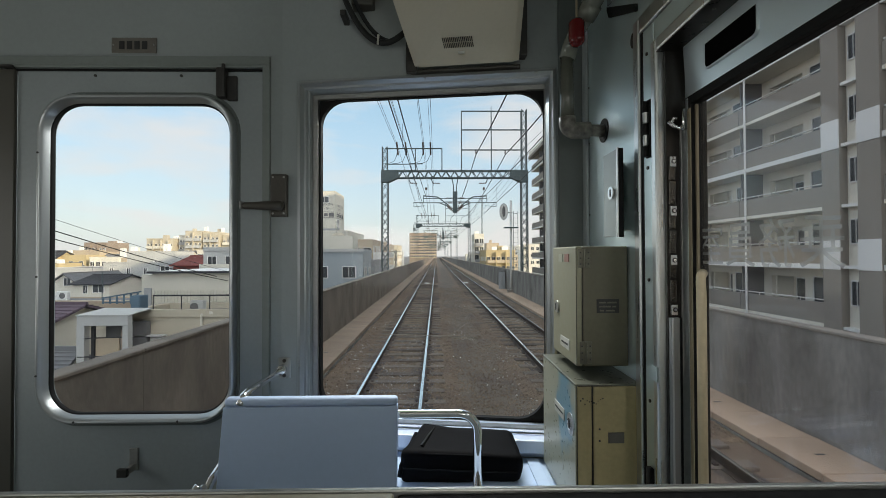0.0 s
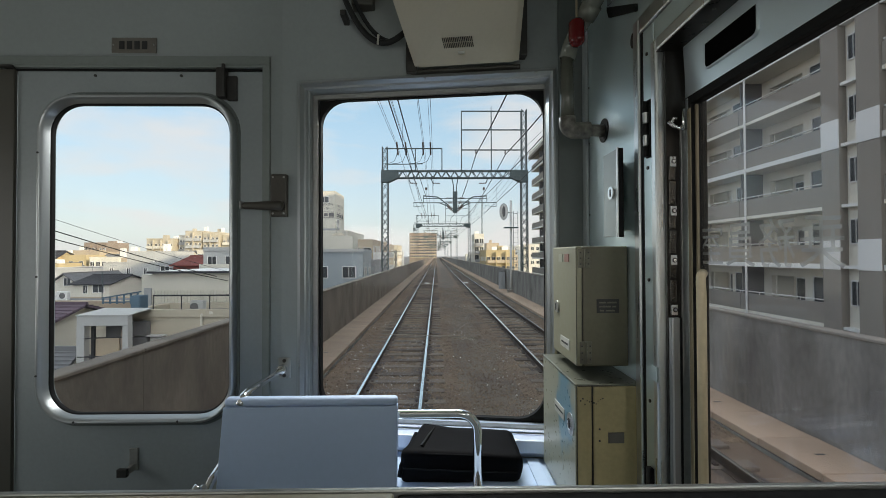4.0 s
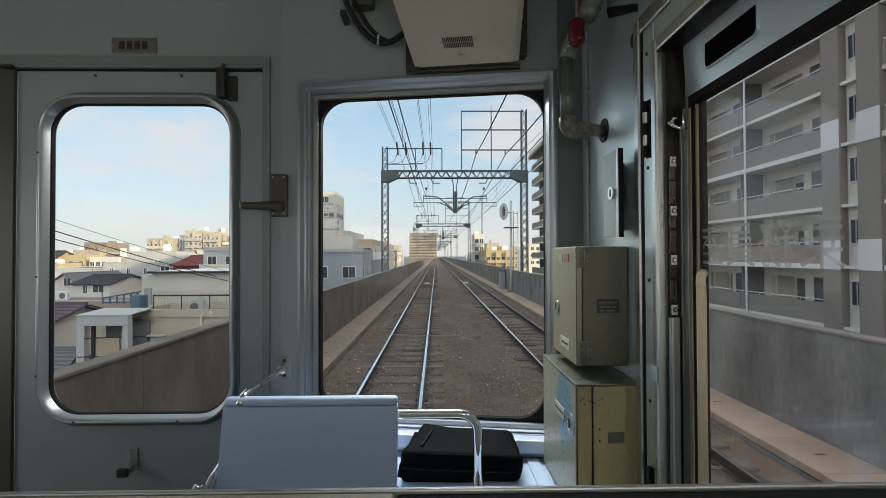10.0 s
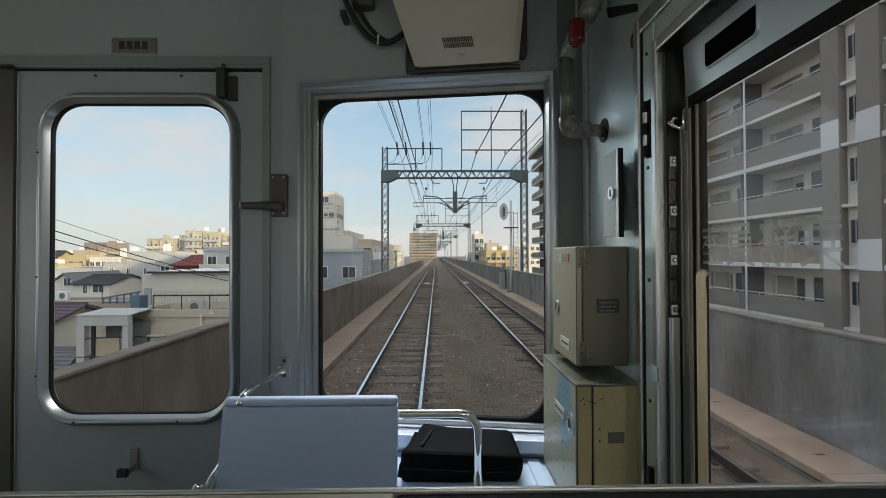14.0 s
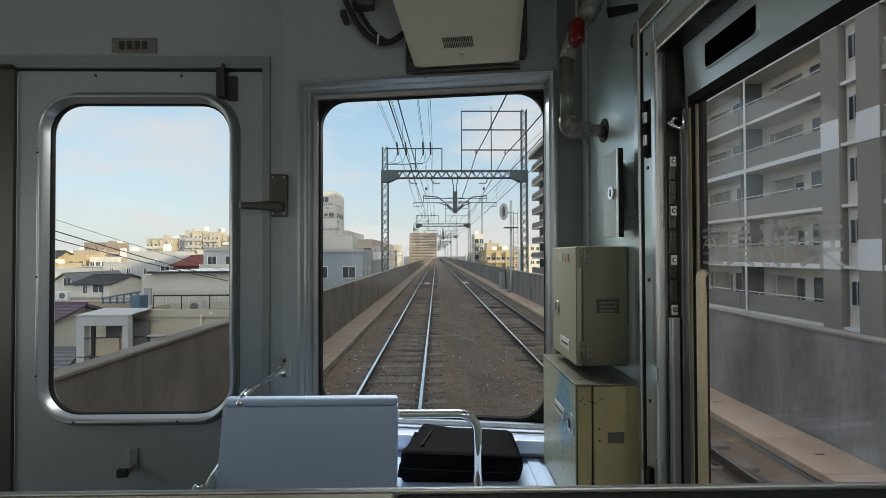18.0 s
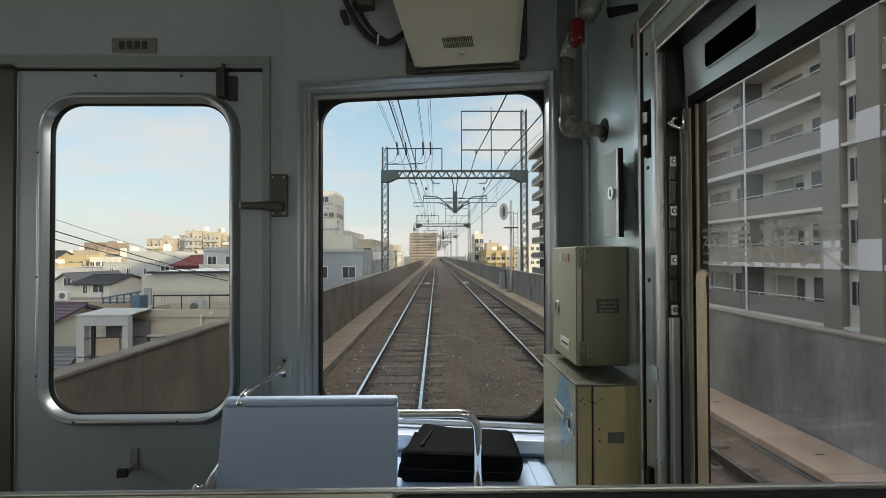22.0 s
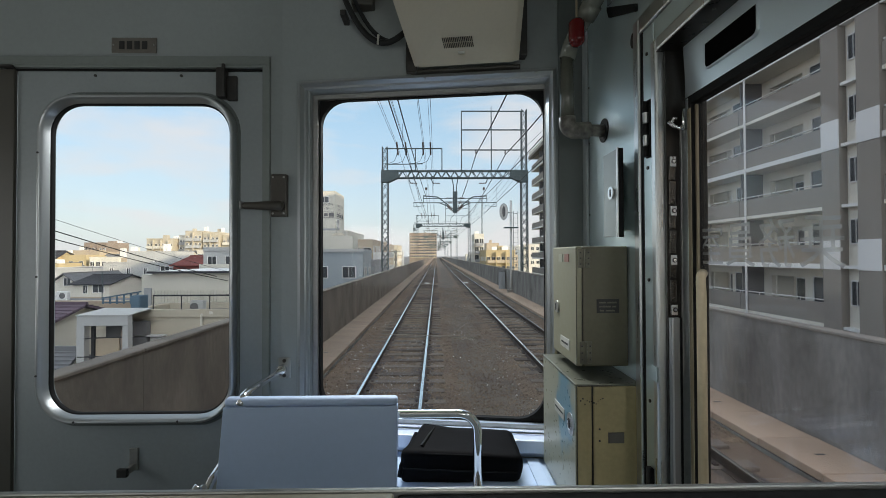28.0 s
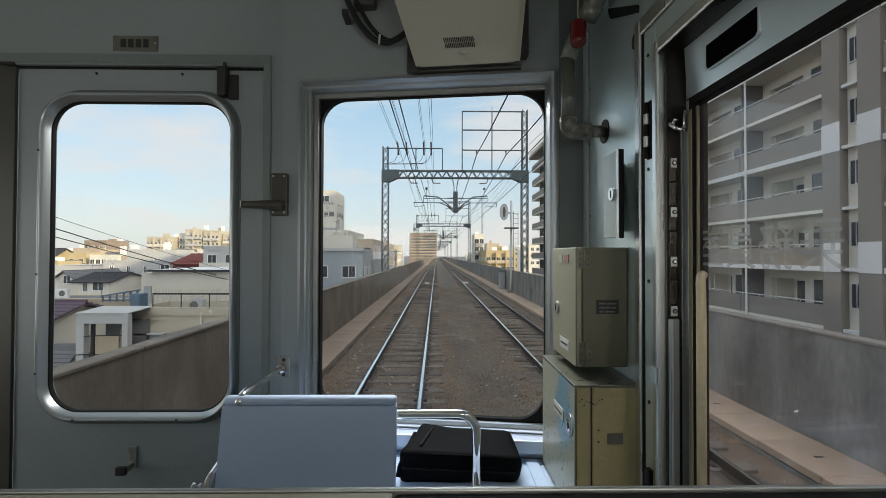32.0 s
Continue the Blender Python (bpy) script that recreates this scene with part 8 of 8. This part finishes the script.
def stores():
    # open parking decks with colourful sign boards
    t = thing("parking_decks", (-22, -310, STREET), "cream open parking decks with sign boards along the rail line", "car park")
    for k in range(4):
        z = STREET + 3.2 * k
        part("deck", boxm(-40, -13.0, -352, -272, z + 2.5, z + 3.2), "w_cream", t)
        part("deck_barrier", boxm(-13.2, -13.0, -352, -272, z + 3.2, z + 4.1), "w_offwhite", t)
    for k in range(9):
        part("column", boxm(-13.9, -13.1, -351 + 9.6 * k, -350 + 9.6 * k, STREET, STREET + 12.3), "w_white", t)
    part("back_wall", boxm(-40.3, -40, -352, -272, STREET, STREET + 13), "w_tan", t)
    banner(t, -12.98, -318, -306, -0.8, 1.4, "w_green_sign", ((0.35, 0.65, 0.35, 0.9, "w_white"), (0.2, 0.8, 0.1, 0.25, "w_white")))
    banner(t, -12.98, -331, -319, -0.8, 1.4, "w_olive_sign", ((0.1, 0.55, 0.1, 0.5, "w_yellow"), (0.1, 0.6, 0.6, 0.85, "w_yellow")))
    banner(t, -12.98, -305, -293, -0.8, 1.4, "w_blue_sign", ((0.1, 0.3, 0.2, 0.8, "w_red_sign"), (0.4, 0.9, 0.2, 0.5, "w_white"), (0.4, 0.9, 0.6, 0.8, "w_white")))
    # large white store
    s = block("white_store", -26.0, -8.5, -222.0, -128.0, 9.8, "w_white", "large windowless white store beside the line", "r_grey", "store", parapet=0.6)
    for k in range(14):
        part("panel_joint", boxm(-8.5, -8.46, -221 + 7 * k, -220.94 + 7 * k, STREET, 9.8), "w_grey", s)
    for y0 in (-176, -150):
        part("blue_stripe", boxm(-8.5, -8.44, y0, y0 + 18, 6.2, 6.9), "w_bluegrey", s)
    for k in range(6):
        put_window(s, -8.46, -214 + 3.2 * k, 4.4, 2.2, 1.5, 90)
    banner(s, -8.49, -213, -203, 1.2, 3.2, "w_olive_sign", ((0.1, 0.75, 0.1, 0.5, "w_yellow"), (0.15, 0.7, 0.6, 0.85, "w_yellow")))
    banner(s, -8.49, -202, -196, 1.2, 3.2, "w_green_sign", ((0.3, 0.7, 0.35, 0.9, "w_white"), (0.2, 0.8, 0.1, 0.25, "w_white")))
    banner(s, -8.49, -213, -196, 5.6, 7.6, "w_blue_sign", ((0.1, 0.9, 0.15, 0.4, "w_white"), (0.1, 0.9, 0.55, 0.85, "w_white")))
    # cream flats and the red brick building with slate roofs
    block("cream_flats", -14.0, -7.5, -126.0, -116.0, 4.2, "w_offwhite", "cream four-storey flats with corner balconies", "r_grey", "apartment house", windows=(("e", 2, 3, 1.6, 1.4, -3.8, 2.8), ("s", 2, 3, 1.4, 1.3, -3.8, 2.8)))
    r = gabled("red_brick_building", -15.0, -6.8, -114.0, -86.0, 4.0, 6.6, "w_maroon", "r_black", "red brick building with dark slate roofs", "y")
    for k in range(8):
        for z in (-2.5, 0.3, 2.7):
            put_window(r, -6.76, -112 + 3.4 * k, z, 1.0, 1.3, 90)
    block("pale_office", -14.0, -7.2, -82.0, -58.0, 3.2, "w_offwhite", "pale rendered low office with small windows", "r_grey", "building", windows=(("e", 8, 2, 0.9, 1.2, -2.6, 2.8),), roofbits=2)
    w = thing("roof_tank_tower", (-12, -70, 3.2), "red and white tank tower on a roof", "tank")
    for x in (-12.8, -11.2):
        for y in (-70.8, -69.2):
            part("leg", bar((x, y, 3.2), (x, y, 6.5), 0.12), "w_maroon", w)
    part("tank", tube([(-12, -70, 6.5), (-12, -70, 8.0)], 1.1, 18), "w_white", w)
    # right-hand side
    block("dark_tower", 22.0, 36.0, -560.0, -500.0, 30.0, "w_darkgrey", "dark grey tiled high-rise with white balconies", "r_grey", "apartment house", windows=(("w", 10, 8, 2.0, 1.5, -2.0, 3.1),))
    block("white_flats", 15.0, 27.0, -420.0, -385.0, 8.0, "w_offwhite", "white four-storey flats beside the line", "r_grey", "apartment house", windows=(("w", 8, 4, 1.6, 1.2, -3.6, 2.9),), roofbits=2)
    st = block("stair_block", 18.0, 30.0, -372.0, -352.0, 12.0, "w_bluegrey", "pale blue-grey block with white outside stairs", "r_grey", "building", windows=(("w", 3, 5, 1.0, 1.2, -3.6, 3.0),))
    for k in range(6):
        z = STREET + 3.0 * k
        part("stair_flight", bar((17.0, -366, z), (17.0, -360, z + 3.0), 0.9, 0.15), "w_slab", st)
        part("landing", boxm(16.4, 18.0, -360, -358.6, z + 2.9, z + 3.05), "w_slab", st)
    block("cream_balcony_flats", 24.0, 36.0, -345.0, -300.0, 20.0, "w_cream", "tall cream flats with stepped balconies", "r_grey", "apartment house", windows=(("w", 9, 8, 1.6, 1.3, -3.0, 2.9),))
    block("beige_office", 11.5, 24.0, -112.0, -84.0, 6.5, "w_cream", "beige office building with rows of square windows", "r_grey", "building", windows=(("w", 9, 4, 1.8, 1.4, -4.0, 3.0),))
    block("tan_flats", 18.0, 30.0, -78.0, -46.0, 22.0, "w_tan", "tan apartment tower with pale balconies", "r_grey", "apartment house", windows=(("w", 8, 9, 1.8, 1.5, -3.5, 2.9),))


stores()
